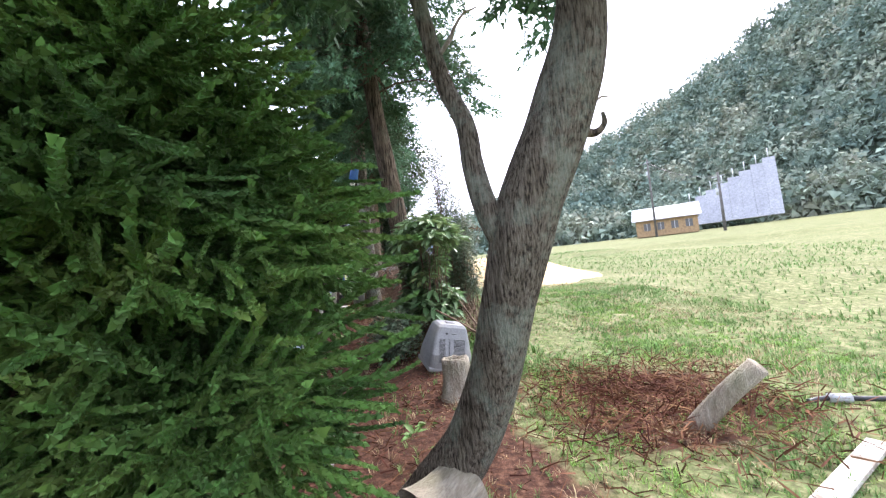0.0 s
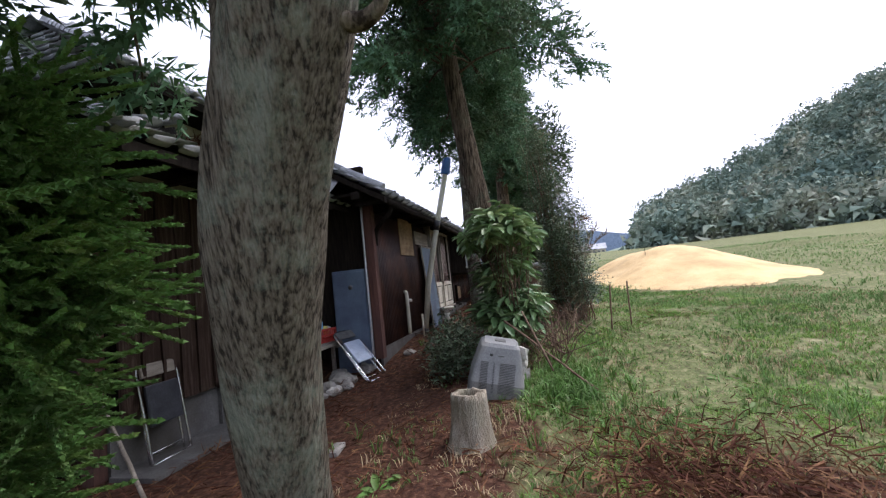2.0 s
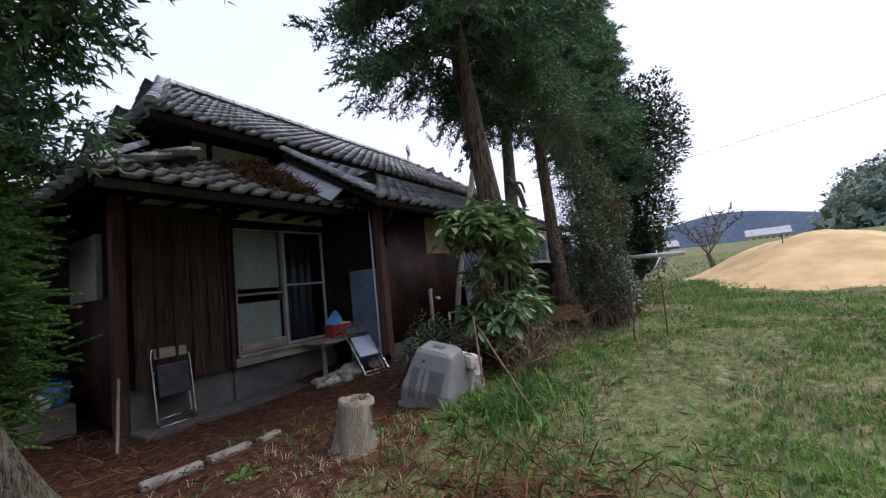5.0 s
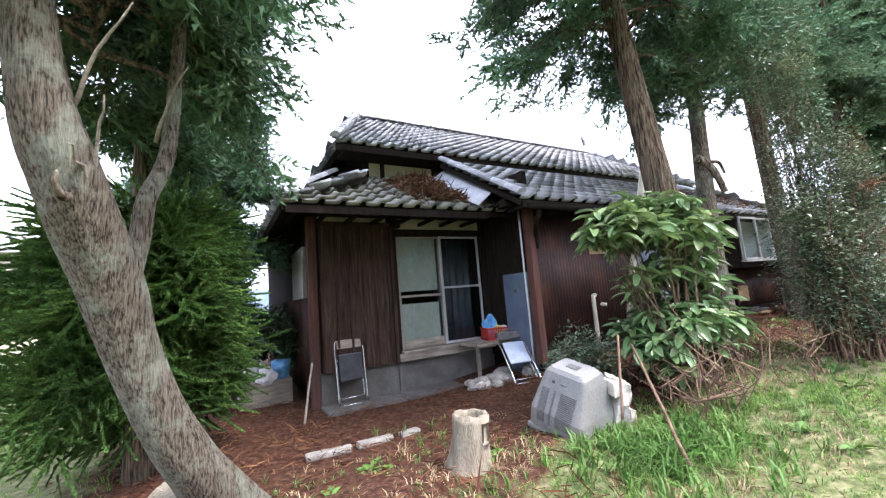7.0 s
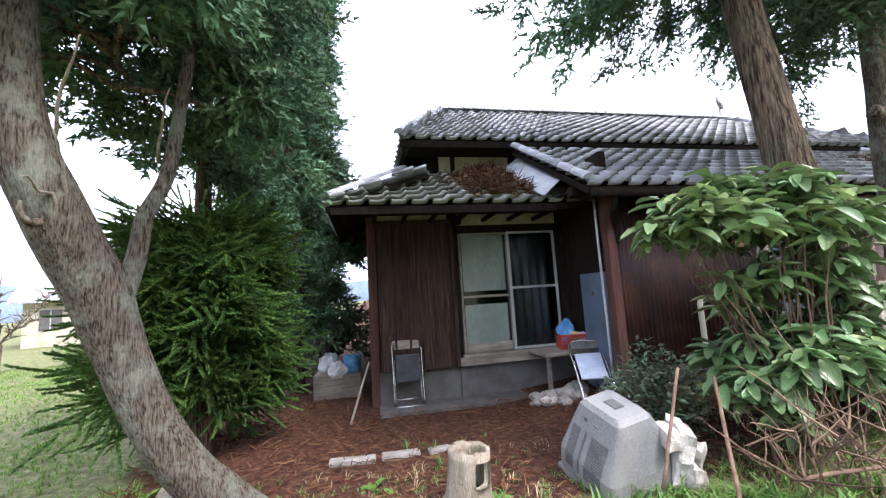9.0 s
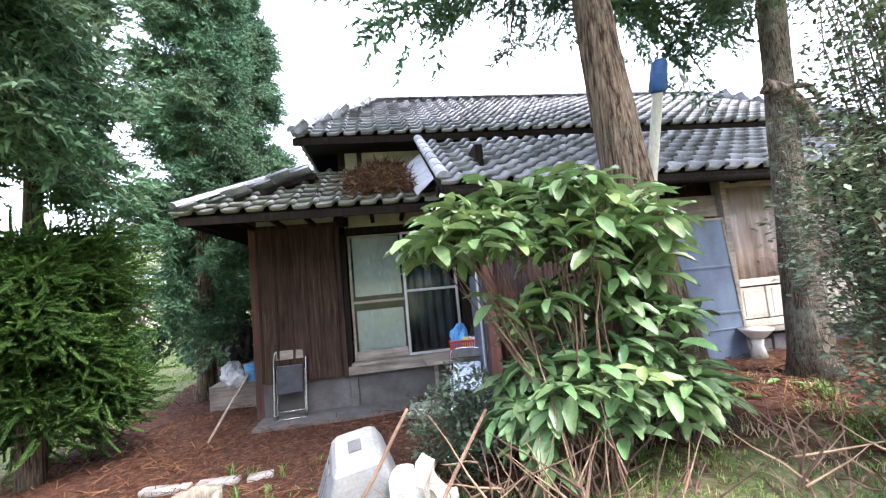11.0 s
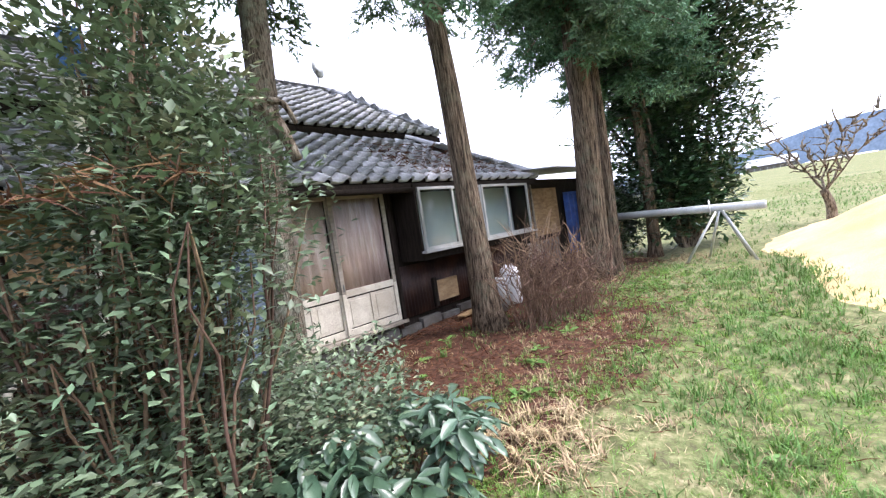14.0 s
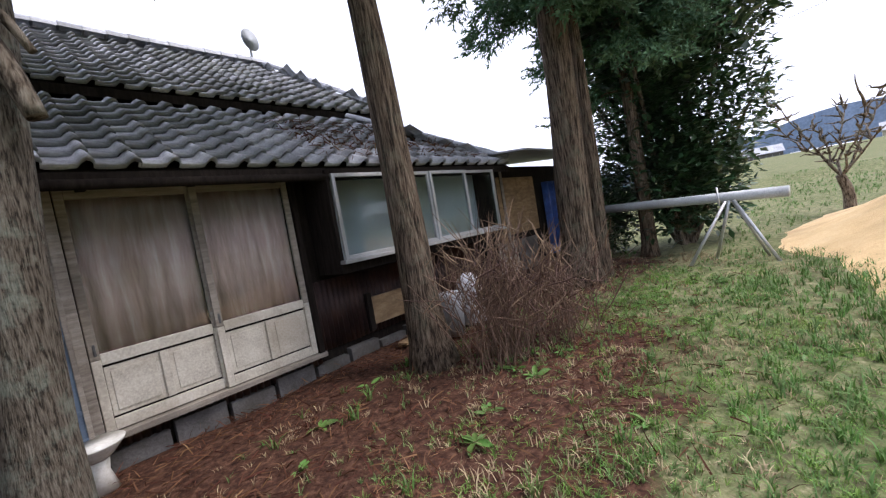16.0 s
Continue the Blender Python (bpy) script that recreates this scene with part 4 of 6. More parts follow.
# the forked tree passed first
fork = thing("forked_tree", -3.12, -2.2, 0.0, label="leaning forked tree with ridged lichen-covered bark", category="tree")
trunk_line = spline([(0.1, -0.1, -0.2), (0.01, -0.2, 0.06), (-0.18, -0.41, 0.42), (-0.35, -0.52, 0.8), (-0.48, -0.6, 1.2), (-0.57, -0.7, 1.6), (-0.68, -0.88, 2.04), (-0.78, -0.98, 2.45), (-0.85, -0.98, 3.1), (-0.9, -0.9, 4.2), (-0.8, -0.5, 5.7), (-0.7, -0.3, 7.2)], 100)
u = np.linspace(0, 1, 100)
trunk_rad = np.interp(u, [0, 0.09, 0.18, 0.27, 0.36, 0.43, 0.5, 0.58, 0.65, 0.8, 1], [0.27, 0.175, 0.14, 0.128, 0.13, 0.15, 0.15, 0.14, 0.11, 0.07, 0.04])
tube("trunk", trunk_line, trunk_rad, M_LICHEN_BARK, fork, seg=44, seed=3, ridge=0.11)
side_line = spline([(-0.53, -0.6, 1.42), (-0.5, -0.52, 1.65), (-0.46, -0.49, 1.87), (-0.43, -0.48, 2.1), (-0.34, -0.4, 2.41), (-0.3, -0.3, 3.0), (-0.25, -0.1, 4.2), (-0.2, 0.1, 5.5)], 44)
tube("limb", side_line, np.linspace(0.066, 0.032, 44), M_LICHEN_BARK, fork, seg=22, seed=5, ridge=0.1)
crook = spline([(-0.66, -0.95, 1.99), (-0.67, -1.03, 1.95), (-0.675, -1.08, 1.96), (-0.68, -1.11, 2.0), (-0.675, -1.11, 2.05)], 18)
tube("dead_limb", crook, np.linspace(0.026, 0.009, 18), M_BARK, fork, "bare crooked dead limb", seg=10, seed=6, ridge=0.1)
for k, (p, q) in enumerate((((-0.6, -0.9, 2.0), (-0.5, -1.2, 2.4)), ((-0.7, -0.9, 2.4), (-0.4, -1.2, 2.9)), ((-0.4, -0.4, 2.5), (-0.2, -0.7, 2.9)), ((-0.6, -0.95, 2.0), (-0.62, -1.2, 2.15)))):
    tube("twig", limb_points(p, q, -0.05, 7, 0.02, k), np.linspace(0.013, 0.004, 7), M_GREYWOOD, fork, seg=6)
fc, fw_ = cedar_crown(np.array([(-0.7, -0.4, 2.4), (-0.75, -0.3, 4.0), (-0.5, -0.1, 7.4)]), 3.0, 7.4, 1.5, 0.6, 6000, 0.4, 12, SPRAY, M_SUGI, 0.35)
ob = new("crown", fc)
ob.parent = fork
ob = new("branch", branch_mesh(fw_, 0.024, M_BARK))
ob.parent = fork

# the young cedar whose low boughs brush the path
young = thing("young_cedar", -3.8, -1.1, 0.0, label="bushy young cedar with bright green drooping sprays", category="tree")
yl = np.array([(0, 0, -0.1), (0.02, 0.0, 1.5), (0.0, 0.05, 3.0), (0.05, 0.0, 5.5), (0, 0, 7.5)])
tube("trunk", spline(yl, 24), np.linspace(0.12, 0.03, 24), M_CEDAR_BARK, young, seg=12, seed=8, ridge=0.1)
yc, yw = cedar_crown(yl, 0.4, 2.35, 0.72, 0.5, 2200, 0.54, 21, SPRAY_NEAR, M_SUGI_NEAR, 0.3)
ob = new("low_crown", yc)
ob.parent = young
tagged(ob, "bright green low boughs")
yc2, yw2 = cedar_crown(yl, 2.7, 7.6, 0.6, 0.3, 2200, 0.4, 22, SPRAY, M_SUGI, 0.35)
ob = new("high_crown", yc2)
ob.parent = young
ob = new("branch", branch_mesh(yw + yw2, 0.02, M_CEDAR_BARK))
ob.parent = young

# the row of cedars along the house's side
cedar("cedar_tree", (-3.35, 1.6, 0), (0.0, 0.0), 9, 0.14, 0.5, 1.25, 5000, 31, "dark dense cedar with foliage down to the ground", droop=0.3)
cedar("cedar_tree", (-3.9, 3.6, 0), (0.01, 0.0), 9.5, 0.15, 0.6, 1.0, 4200, 32, "dark dense cedar with foliage down to the ground", droop=0.3)
cedar("cedar_tree", (-3.6, 5.8, 0), (0.0, 0.0), 10, 0.16, 0.8, 1.1, 4200, 33, "dark dense cedar with foliage down to the ground", droop=0.3)
# the tall cedars in front of the wing
cedar("cedar_tree", (1.8, -3.0, gz(1.8, -3.0)), (-0.035, 0.085), 11, 0.2, 3.6, 2.3, 5000, 41, "tall cedar with a straight furrowed trunk", seg=22, size=0.45, top_r=0.9)
lichened = cedar("cedar_tree", (3.78, -2.3, gz(3.78, -2.3)), (0.03, -0.01), 10.5, 0.16, 4.4, 1.6, 2800, 42, "cedar with a pale lichened trunk", bark=M_LICHEN_BARK, seg=22, size=0.45, top_r=0.9)
cedar("cedar_tree", (6.55, -2.4, gz(6.55, -2.4)), (-0.02, 0.05), 10.5, 0.19, 4.6, 1.5, 2600, 43, "leaning cedar with a brown furrowed trunk", seg=20, size=0.45, top_r=0.8)
cedar("cedar_tree", (9.7, -2.6, gz(9.7, -2.6)), (-0.02, -0.02), 11, 0.27, 4.2, 1.6, 3400, 44, "cedar with a split grey-brown trunk", seg=20, size=0.45, top_r=0.8)
cedar("cedar_tree", (10.1, -2.75, gz(10.1, -2.75)), (0.03, 0.0), 10, 0.12, 4.2, 1.5, 2600, 45, "slim cedar beside the split trunk", size=0.45, top_r=0.8)
cedar("cedar_tree", (12.0, -2.9, gz(12.0, -2.9)), (0.0, 0.0), 10, 0.13, 3.0, 1.6, 3800, 46, "cedar at the end of the row", size=0.45, top_r=0.8)

tube("limb_stub", spline([(-0.08, 0.0, 2.9), (0.06, -0.08, 2.8), (0.16, -0.15, 2.6), (0.24, -0.2, 2.3)], 16), np.linspace(0.075, 0.045, 16), M_BARK, lichened, "broken drooping limb stub", seg=12, seed=4, ridge=0.1)
tube("limb_stub", spline([(0.05, -0.1, 2.82), (0.18, -0.2, 2.8), (0.28, -0.22, 2.62)], 10), np.linspace(0.035, 0.02, 10), M_BARK, lichened, seg=10, seed=5, ridge=0.1)


def broadleaf(name, base, blobs, leaves, size, seed, leaf, label, stems, category="shrub", template=SMALL_LEAF, whorl=1, flat=0.35, stem_mat=M_BARK, stem_r=0.03, group="", up=0.2):
    """Leaves gathered round the tips of twigs inside several uneven lobes."""
    rng = np.random.RandomState(seed)
    tr = thing(name, *base, label=label, category=category, group=group)
    pos, fwd, tips = [], [], []
    vol = np.array([b[3] * b[4] * b[5] for b in blobs])
    for b, share in zip(blobs, vol / vol.sum()):
        k = max(3, int(leaves * share / whorl))
        d = rng.normal(0, 1, (k, 3))
        d /= np.linalg.norm(d, axis=1, keepdims=True)
        r = rng.rand(k) ** 0.45
        lump = 1 + 0.28 * np.sin(d[:, 0] * 5 + seed) * np.cos(d[:, 1] * 4 + d[:, 2] * 3)
        p = np.array(b[:3]) + d * (r * lump)[:, None] * np.array(b[3:])
        for _ in range(whorl):
            pos.append(p + rng.normal(0, 0.012, (k, 3)))
            f = rng.normal(0, 1, (k, 3)) * np.array([1, 1, flat]) + d * 0.5
            f[:, 2] += up
            fwd.append(f)
        tips += list(p[:: max(1, k // 14)])
    pos, fwd = np.concatenate(pos), np.concatenate(fwd)
    v, t = scatter(template, pos, fwd, size * rng.uniform(0.6, 1.25, len(pos)), rng, 0.6)
    ob = new("leaves", tri_mesh("leaves", v, t, leaf))
    ob.parent = tr
    tagged(ob, kind="stuff")
    lines = []
    for i in range(stems):
        a = np.array([rng.normal(0, 0.12), rng.normal(0, 0.12), -0.15])
        tip = tips[rng.randint(len(tips))]
        lines.append(limb_points(a, tip, -0.1, 8, 0.04, seed + i))
    ob = new("stem", branch_mesh(lines, stem_r, stem_mat, "stems"))
    ob.parent = tr
    return tr


broadleaf("evergreen_shrub", (2.55, -4.05, gz(2.55, -4.05)), [(0, 0, 1.0, 0.5, 0.5, 0.75), (0.1, 0.1, 2.0, 0.42, 0.5, 0.75), (-0.2, -0.1, 0.6, 0.42, 0.5, 0.42), (0.35, 0.1, 0.7, 0.42, 0.4, 0.5), (0.2, 0.2, 3.1, 0.26, 0.36, 0.7), (0.2, -0.2, 1.7, 0.38, 0.4, 0.5), (0.75, 0.1, 0.6, 0.5, 0.4, 0.42), (-0.42, 0.05, 1.3, 0.3, 0.4, 0.55)],
          36000, 0.046, 51, M_HOLLY, "tall evergreen shrub with small glossy dark leaves", 210, stem_r=0.011, stem_mat=M_TWIG)
broadleaf("broadleaf_tree", (13.4, -3.3, gz(13.4, -3.3)), [(0, 0, 3.0, 1.7, 1.7, 2.2), (0.2, -0.4, 5.8, 1.8, 2.1, 2.4), (-0.6, 0.2, 1.5, 1.4, 1.2, 1.3), (0.5, -0.4, 1.3, 1.0, 0.8, 1.2), (-1.2, 0.6, 4.6, 1.4, 1.1, 1.6)],
          34000, 0.19, 52, M_CAMELLIA, "dense dark green broadleaf tree beyond the shed", 24, category="tree", stem_r=0.07)
broadleaf("evergreen_shrub", (12.4, -2.0, gz(12.4, -2.0)), [(0, 0, 0.9, 0.9, 0.6, 0.9)], 7000, 0.1, 53, M_CAMELLIA, "dark evergreen shrub against the shed end", 12, stem_r=0.02)


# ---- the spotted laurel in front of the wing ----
def laurel(base, heads, named, seed, label, grow=1.0, leaf=M_AUCUBA, rest=M_AUCUBA_SHADED):
    rng = np.random.RandomState(seed)
    tr = thing("laurel_bush", *base, label=label, category="shrub")
    lines, rest_p, rest_f = [], [], []
    leaf_mesh = tri_mesh("leaf", BIG_LEAF[0], BIG_LEAF[1], leaf, True)
    count = 0
    for k, (x, y, z) in enumerate(heads):
        p = np.array([x, y, z])
        lines.append(limb_points((rng.normal(0, 0.1), rng.normal(0, 0.1), -0.1), p, -0.12, 8, 0.03, seed + k))
        n = rng.randint(7, 11)
        a0 = rng.uniform(0, 6.3)
        for j in range(n):
            a = a0 + 2.4 * j
            f = np.array([math.cos(a), math.sin(a), rng.uniform(-0.75, 0.35)])
            q = p + np.array([0, 0, -0.015 * j])
            size = rng.uniform(0.16, 0.26) * grow
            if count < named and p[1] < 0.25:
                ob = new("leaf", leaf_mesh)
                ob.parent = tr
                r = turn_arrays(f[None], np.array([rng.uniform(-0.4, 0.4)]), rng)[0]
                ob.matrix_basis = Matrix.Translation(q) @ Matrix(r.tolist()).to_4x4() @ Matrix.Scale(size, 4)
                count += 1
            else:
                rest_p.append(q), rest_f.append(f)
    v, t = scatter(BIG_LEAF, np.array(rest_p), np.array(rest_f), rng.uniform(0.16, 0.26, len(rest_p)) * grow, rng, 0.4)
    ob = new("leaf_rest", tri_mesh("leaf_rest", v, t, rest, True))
    ob.parent = tr
    tagged(ob, kind="stuff")
    ob = new("stem", branch_mesh(lines[::4], 0.01, M_TWIG, "stem"))
    ob.parent = tr
    return tr


def heads_in(lobes, n, seed):
    rng = np.random.RandomState(seed)
    out = []
    for (cx, cy, cz, rx, ry, rz), share in lobes:
        for _ in range(int(n * share)):
            d = rng.normal(0, 1, 3)
            d /= np.linalg.norm(d)
            d[2] = abs(d[2]) * 1.0 if rng.rand() < 0.7 else d[2]
            r = rng.uniform(0.65, 1.05)
            out.append((cx + d[0] * r * rx, cy + d[1] * r * ry, cz + d[2] * r * rz))
    rng.shuffle(out)
    return out


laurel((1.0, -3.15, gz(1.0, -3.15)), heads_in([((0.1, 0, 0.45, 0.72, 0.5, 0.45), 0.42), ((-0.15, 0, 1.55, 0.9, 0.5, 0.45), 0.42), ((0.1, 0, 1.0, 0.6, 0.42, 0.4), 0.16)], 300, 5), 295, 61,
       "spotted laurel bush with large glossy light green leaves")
laurel((2.95, -4.35, gz(2.95, -4.35)), heads_in([((0, 0, 0.42, 0.4, 0.25, 0.38), 1.0)], 26, 8), 120, 62, "young laurel with broad glossy leaves beside the shrub", 0.68, M_DARKLAUREL, M_DARKLAUREL)
laurel((3.6, -4.2, gz(3.6, -4.2)), heads_in([((0, 0, 0.38, 0.5, 0.3, 0.3), 1.0)], 34, 9), 180, 63, "low dark laurel with broad glossy leaves", 0.72, M_DARKLAUREL, M_DARKLAUREL)
broadleaf("evergreen_shrub", (0.3, -2.45, 0.05), [(0, 0, 0.4, 0.5, 0.4, 0.42)], 3500, 0.06, 55, M_HOLLY, "low evergreen shrub at the laurel's foot", 12, stem_r=0.01)


# ---- things on the porch ----
def folding_chair(m, seat_mat, label, unfolded=False):
    c = thing("folding_chair", label=label, category="chair", group="folding chairs by the porch")
    r, w, h = 0.012, 0.2, 0.9
    hoop = spline([(-w, 0, 0.0), (-w, 0, 0.45), (-w, 0.01, 0.8), (-w + 0.05, 0.012, h - 0.02), (0, 0.012, h), (w - 0.05, 0.012, h - 0.02), (w, 0.01, 0.8), (w, 0, 0.45), (w, 0, 0.0)], 50)
    tube("frame", hoop, r, M_CHROME, c, "worn chrome tube", seg=10)
    rear = spline([(-w + 0.025, 0.05, 0.0), (-w + 0.025, 0.045, 0.5), (-w + 0.025, 0.03, 0.62)], 10)
    tube("rear_leg", rear, r * 0.9, M_CHROME, c, seg=8)
    tube("rear_leg", [(-p[0], p[1], p[2]) for p in rear], r * 0.9, M_CHROME, c, seg=8)
    tube("foot_bar", [(-w, 0, 0.012), (w, 0, 0.012)], r * 0.9, M_CHROME, c, seg=8)
    tube("cross_bar", [(-w + 0.02, 0.05, 0.1), (w - 0.02, 0.05, 0.1)], r * 0.8, M_CHROME, c, seg=8)
    boxed("seat", 0, -0.012, 0.5, 0.33, 0.035, 0.36, seat_mat, c, "padded vinyl seat", bevel=0.015)
    boxed("backrest", 0, 0.0, 0.815, 0.35, 0.025, 0.12, M_GREYWOOD if seat_mat == M_VINYL else M_DARKPLASTIC, c, "torn backrest pad", bevel=0.01)
    c.matrix_world = m
    return c


folding_chair(pose(-1.6, -0.16, 0.0, -9, 0, 2), M_VINYL, "folded pipe chair with dark vinyl seat leaning on the boards")
folding_chair(pose(0.52, -1.3, 0.08, -42, 0, -14), M_BLUEVINYL, "tipped folding chair with a pale blue seat")

bench = thing("bench", 0, 0, 0, label="rough plank bench in front of the sliding window", category="bench")
boxed("plank", 0.66, -0.33, 0.575, 1.0, 0.6, 0.045, M_GREYWOOD, bench)
boxed("bench_leg", 0.3, -0.42, 0.27, 0.05, 0.05, 0.56, M_GREYWOOD, bench)
boxed("bench_leg", 0.9, -0.42, 0.27, 0.05, 0.05, 0.56, M_GREYWOOD, bench)
boxed("bench_rail", 0.86, -0.55, 0.53, 0.2, 0.06, 0.07, M_GREYWOOD, bench)


def crate(x, y, z, rz):
    c = thing("plastic_crate", x, y, z, rz, label="red slatted plastic crate full of bags on the bench", category="crate")
    L, D, H = 0.5, 0.33, 0.2
    boxed("base", 0, 0, 0.01, L, D, 0.02, M_RED, c)
    for s in (-1, 1):
        boxed("rim", 0, s * D / 2, H - 0.015, L + 0.02, 0.02, 0.03, M_RED, c)
        boxed("rim", s * L / 2, 0, H - 0.015, 0.02, D - 0.022, 0.03, M_RED, c)
        boxed("band", 0, s * (D / 2 - 0.004), 0.1, L - 0.02, 0.008, 0.02, M_RED, c)
        for k in range(17):
            boxed("slat", -L / 2 + L * (k + 0.5) / 17, s * (D / 2 - 0.004), 0.095, 0.014, 0.011, 0.15, M_RED, c, bevel=0)
        for k in range(10):
            boxed("slat", s * (L / 2 - 0.004), -D / 2 + D * (k + 0.5) / 10, 0.095, 0.011, 0.014, 0.15, M_RED, c, bevel=0)
    return c


def crumpled(name, x, y, z, sx, sy, sz, material, label, category, seed=0, rz=0):
    """A crumpled bag: a ball of folds that sags on its support."""
    bm = bmesh.new()
    bmesh.ops.create_icosphere(bm, subdivisions=4, radius=1)
    for v in bm.verts:
        p = v.co.copy()
        k = 1 + 0.3 * noise.noise(p * 1.7 + Vector((seed, 0, 0))) + 0.22 * abs(noise.noise(p * 4.1 + Vector((0, seed, 0)))) - 0.1
        v.co = Vector((p.x * k * sx, p.y * k * sy, max(p.z * k, -0.75) * sz))
    ob = part(name, bm, material)
    ob.matrix_world = pose(x, y, z + 0.75 * sz, 0, 0, rz)
    return tagged(ob, label, category)


crate(0.79, -0.34, 0.6, -16)
crumpled("plastic_bag", 0.66, -0.3, 0.65, 0.14, 0.1, 0.2, M_BLUEBAG, "crumpled bright blue plastic bag in the crate", "bag", 3)
crumpled("plastic_bag", 0.84, -0.37, 0.66, 0.14, 0.08, 0.09, M_WHITEBAG, "crumpled white plastic bag in the crate", "bag", 5)
crumpled("wrapper", 0.73, -0.42, 0.7, 0.07, 0.03, 0.08, M_YELLOW, "yellow wrapper beside the blue bag", "wrapper", 9)
bot = thing("bottle", 0.9, -0.05, 0.6, label="dark bottle standing on the bench", category="bottle")
tube("bottle_body", [(0, 0, 0), (0, 0, 0.2), (0, 0, 0.26), (0, 0, 0.33)], [0.04, 0.04, 0.018, 0.016], M_BLACKBAG, bot, seg=14)
fr = thing("steel_cabinet", 0.87, -0.82, 0.02, label="grey-blue steel cabinet standing against the wing's side wall", category="cabinet")
boxed("cabinet_body", 0.0, 0.0, 0.8, 0.08, 0.56, 1.6, M_BLUEDOOR, fr, bevel=0.01)
boxed("cabinet_door", -0.046, 0.0, 1.05, 0.012, 0.52, 1.04, M_BLUEDOOR, fr, bevel=0.005)
tube("lock", [(-0.05, -0.02, 1.34), (-0.058, -0.02, 1.34)], 0.035, M_DARKPLASTIC, fr, "round dark lock", seg=14)


def rock(x, y, size, seed, material=M_STONE, label="grey broken stone lying by the porch", group="rubble by the porch", flat=0.6, z=None, rz=0, sx=1.0):
    bm = bmesh.new()
    bmesh.ops.create_icosphere(bm, subdivisions=3, radius=size)
    for v in bm.verts:
        k = 1 + 0.45 * noise.noise(v.co / size * 1.1 + Vector((seed * 3.1, 0, 0))) + 0.15 * noise.noise(v.co / size * 3.3 + Vector((0, seed, 0)))
        v.co = Vector((v.co.x * k * sx, v.co.y * k, v.co.z * k * flat))
    ob = part("stone", bm, material)
    ob.matrix_world = pose(x, y, (gz(x, y) if z is None else z) + size * flat * 0.45, 0, 0, rz)
    return tagged(ob, label, "stone", group)


for k, (x, y, s) in enumerate(((0.15, -0.75, 0.13), (0.35, -0.85, 0.17), (0.02, -0.62, 0.1), (0.2, -0.98, 0.08), (0.55, -0.7, 0.15), (-0.1, -0.8, 0.06), (0.8, -1.0, 0.12), (1.3, -1.5, 0.1))):
    rock(x, y, s, k)
for k, (x, y, s) in enumerate(((0.02, -0.86, 0.07), (0.1, -0.9, 0.06))):
    rock(x, y, s, k + 20, M_FOAM, "broken white plaster lump by the porch", flat=0.8)
slab = wall_box("porch_slab", -2.0, 0.9, -0.42, 0.05, -0.12, 0.012, M_CONCRETE, "cracked concrete porch slab")
for k, (x, w, rz) in enumerate(((-2.3, 0.42, -6), (-1.86, 0.36, -3), (-1.5, 0.22, 8))):
    kb = thing("kerb_fragment", x, -1.7 - 0.02 * k, gz(x, -1.7), rz, label="broken strip of old concrete kerb in the litter", category="kerb", group="broken kerb")
    boxed("kerb_block", 0, 0, 0.0, w, 0.1, 0.06, M_STONE, kb, bevel=0.02)


# ---- the dumped television ----
def television():
    tv = thing("television", -0.72, -2.95, 0.02, label="grey plastic tube television dumped face down, back cover split", category="television")
    prof = [(0.0, 0.34, 0.275, 0.0), (0.06, 0.345, 0.275, 0.0), (0.16, 0.335, 0.265, 0.0), (0.4, 0.27, 0.18, 0.04), (0.47, 0.24, 0.15, 0.04), (0.5, 0.2, 0.12, 0.04)]
    v, f = [], []
    n = 28
    for d, hx, hy, oy in prof:
        for k in range(n):
            t = 2 * math.pi * (k + 0.5) / n
            c, s = math.cos(t), math.sin(t)
            e = 0.22
            v.append((math.copysign(abs(c) ** e, c) * hx, math.copysign(abs(s) ** e, s) * hy + oy, d))
    for i in range(len(prof) - 1):
        for k in range(n):
            q = (k + 1) % n
            f.append((i * n + k, i * n + q, (i + 1) * n + q, (i + 1) * n + k))
    f += [tuple(range(n))[::-1], tuple(range((len(prof) - 1) * n, len(prof) * n))]
    raw("shell", v, f, M_GREYPLASTIC, tv, "grey back cover", False)
    face = lambda d: -np.interp(d, [p[0] for p in prof], [p[2] - p[3] for p in prof]) - 0.001
    for k in range(20):
        d = 0.08 + 0.0135 * k
        for x, w in ((-0.17, 0.1), (-0.055, 0.022), (0.11, 0.2)):
            boxed("vent_slot", x, face(d), d, w * (1 - 0.25 * d), 0.008, 0.006, M_DARKPLASTIC, tv, bevel=0)
    boxed("label_plate", -0.1, face(0.4), 0.4, 0.04, 0.01, 0.03, M_DARKPLASTIC, tv, "dark recessed socket")
    boxed("label_plate", 0.02, face(0.4), 0.4, 0.07, 0.008, 0.022, M_GREYPLASTIC, tv)
    boxed("bezel", 0, 0, -0.02, 0.7, 0.56, 0.05, M_GREYPLASTIC, tv, bevel=0.02)
    boxed("socket_panel", 0.0, 0.04, 0.502, 0.14, 0.08, 0.01, M_DARKPLASTIC, tv, "dark socket panel")
    tv.matrix_world = pose(-0.5, -3.0, 0.17, 9, 13, -82) @ Matrix.Diagonal((0.8, 0.95, 1.0, 1))
    return tv


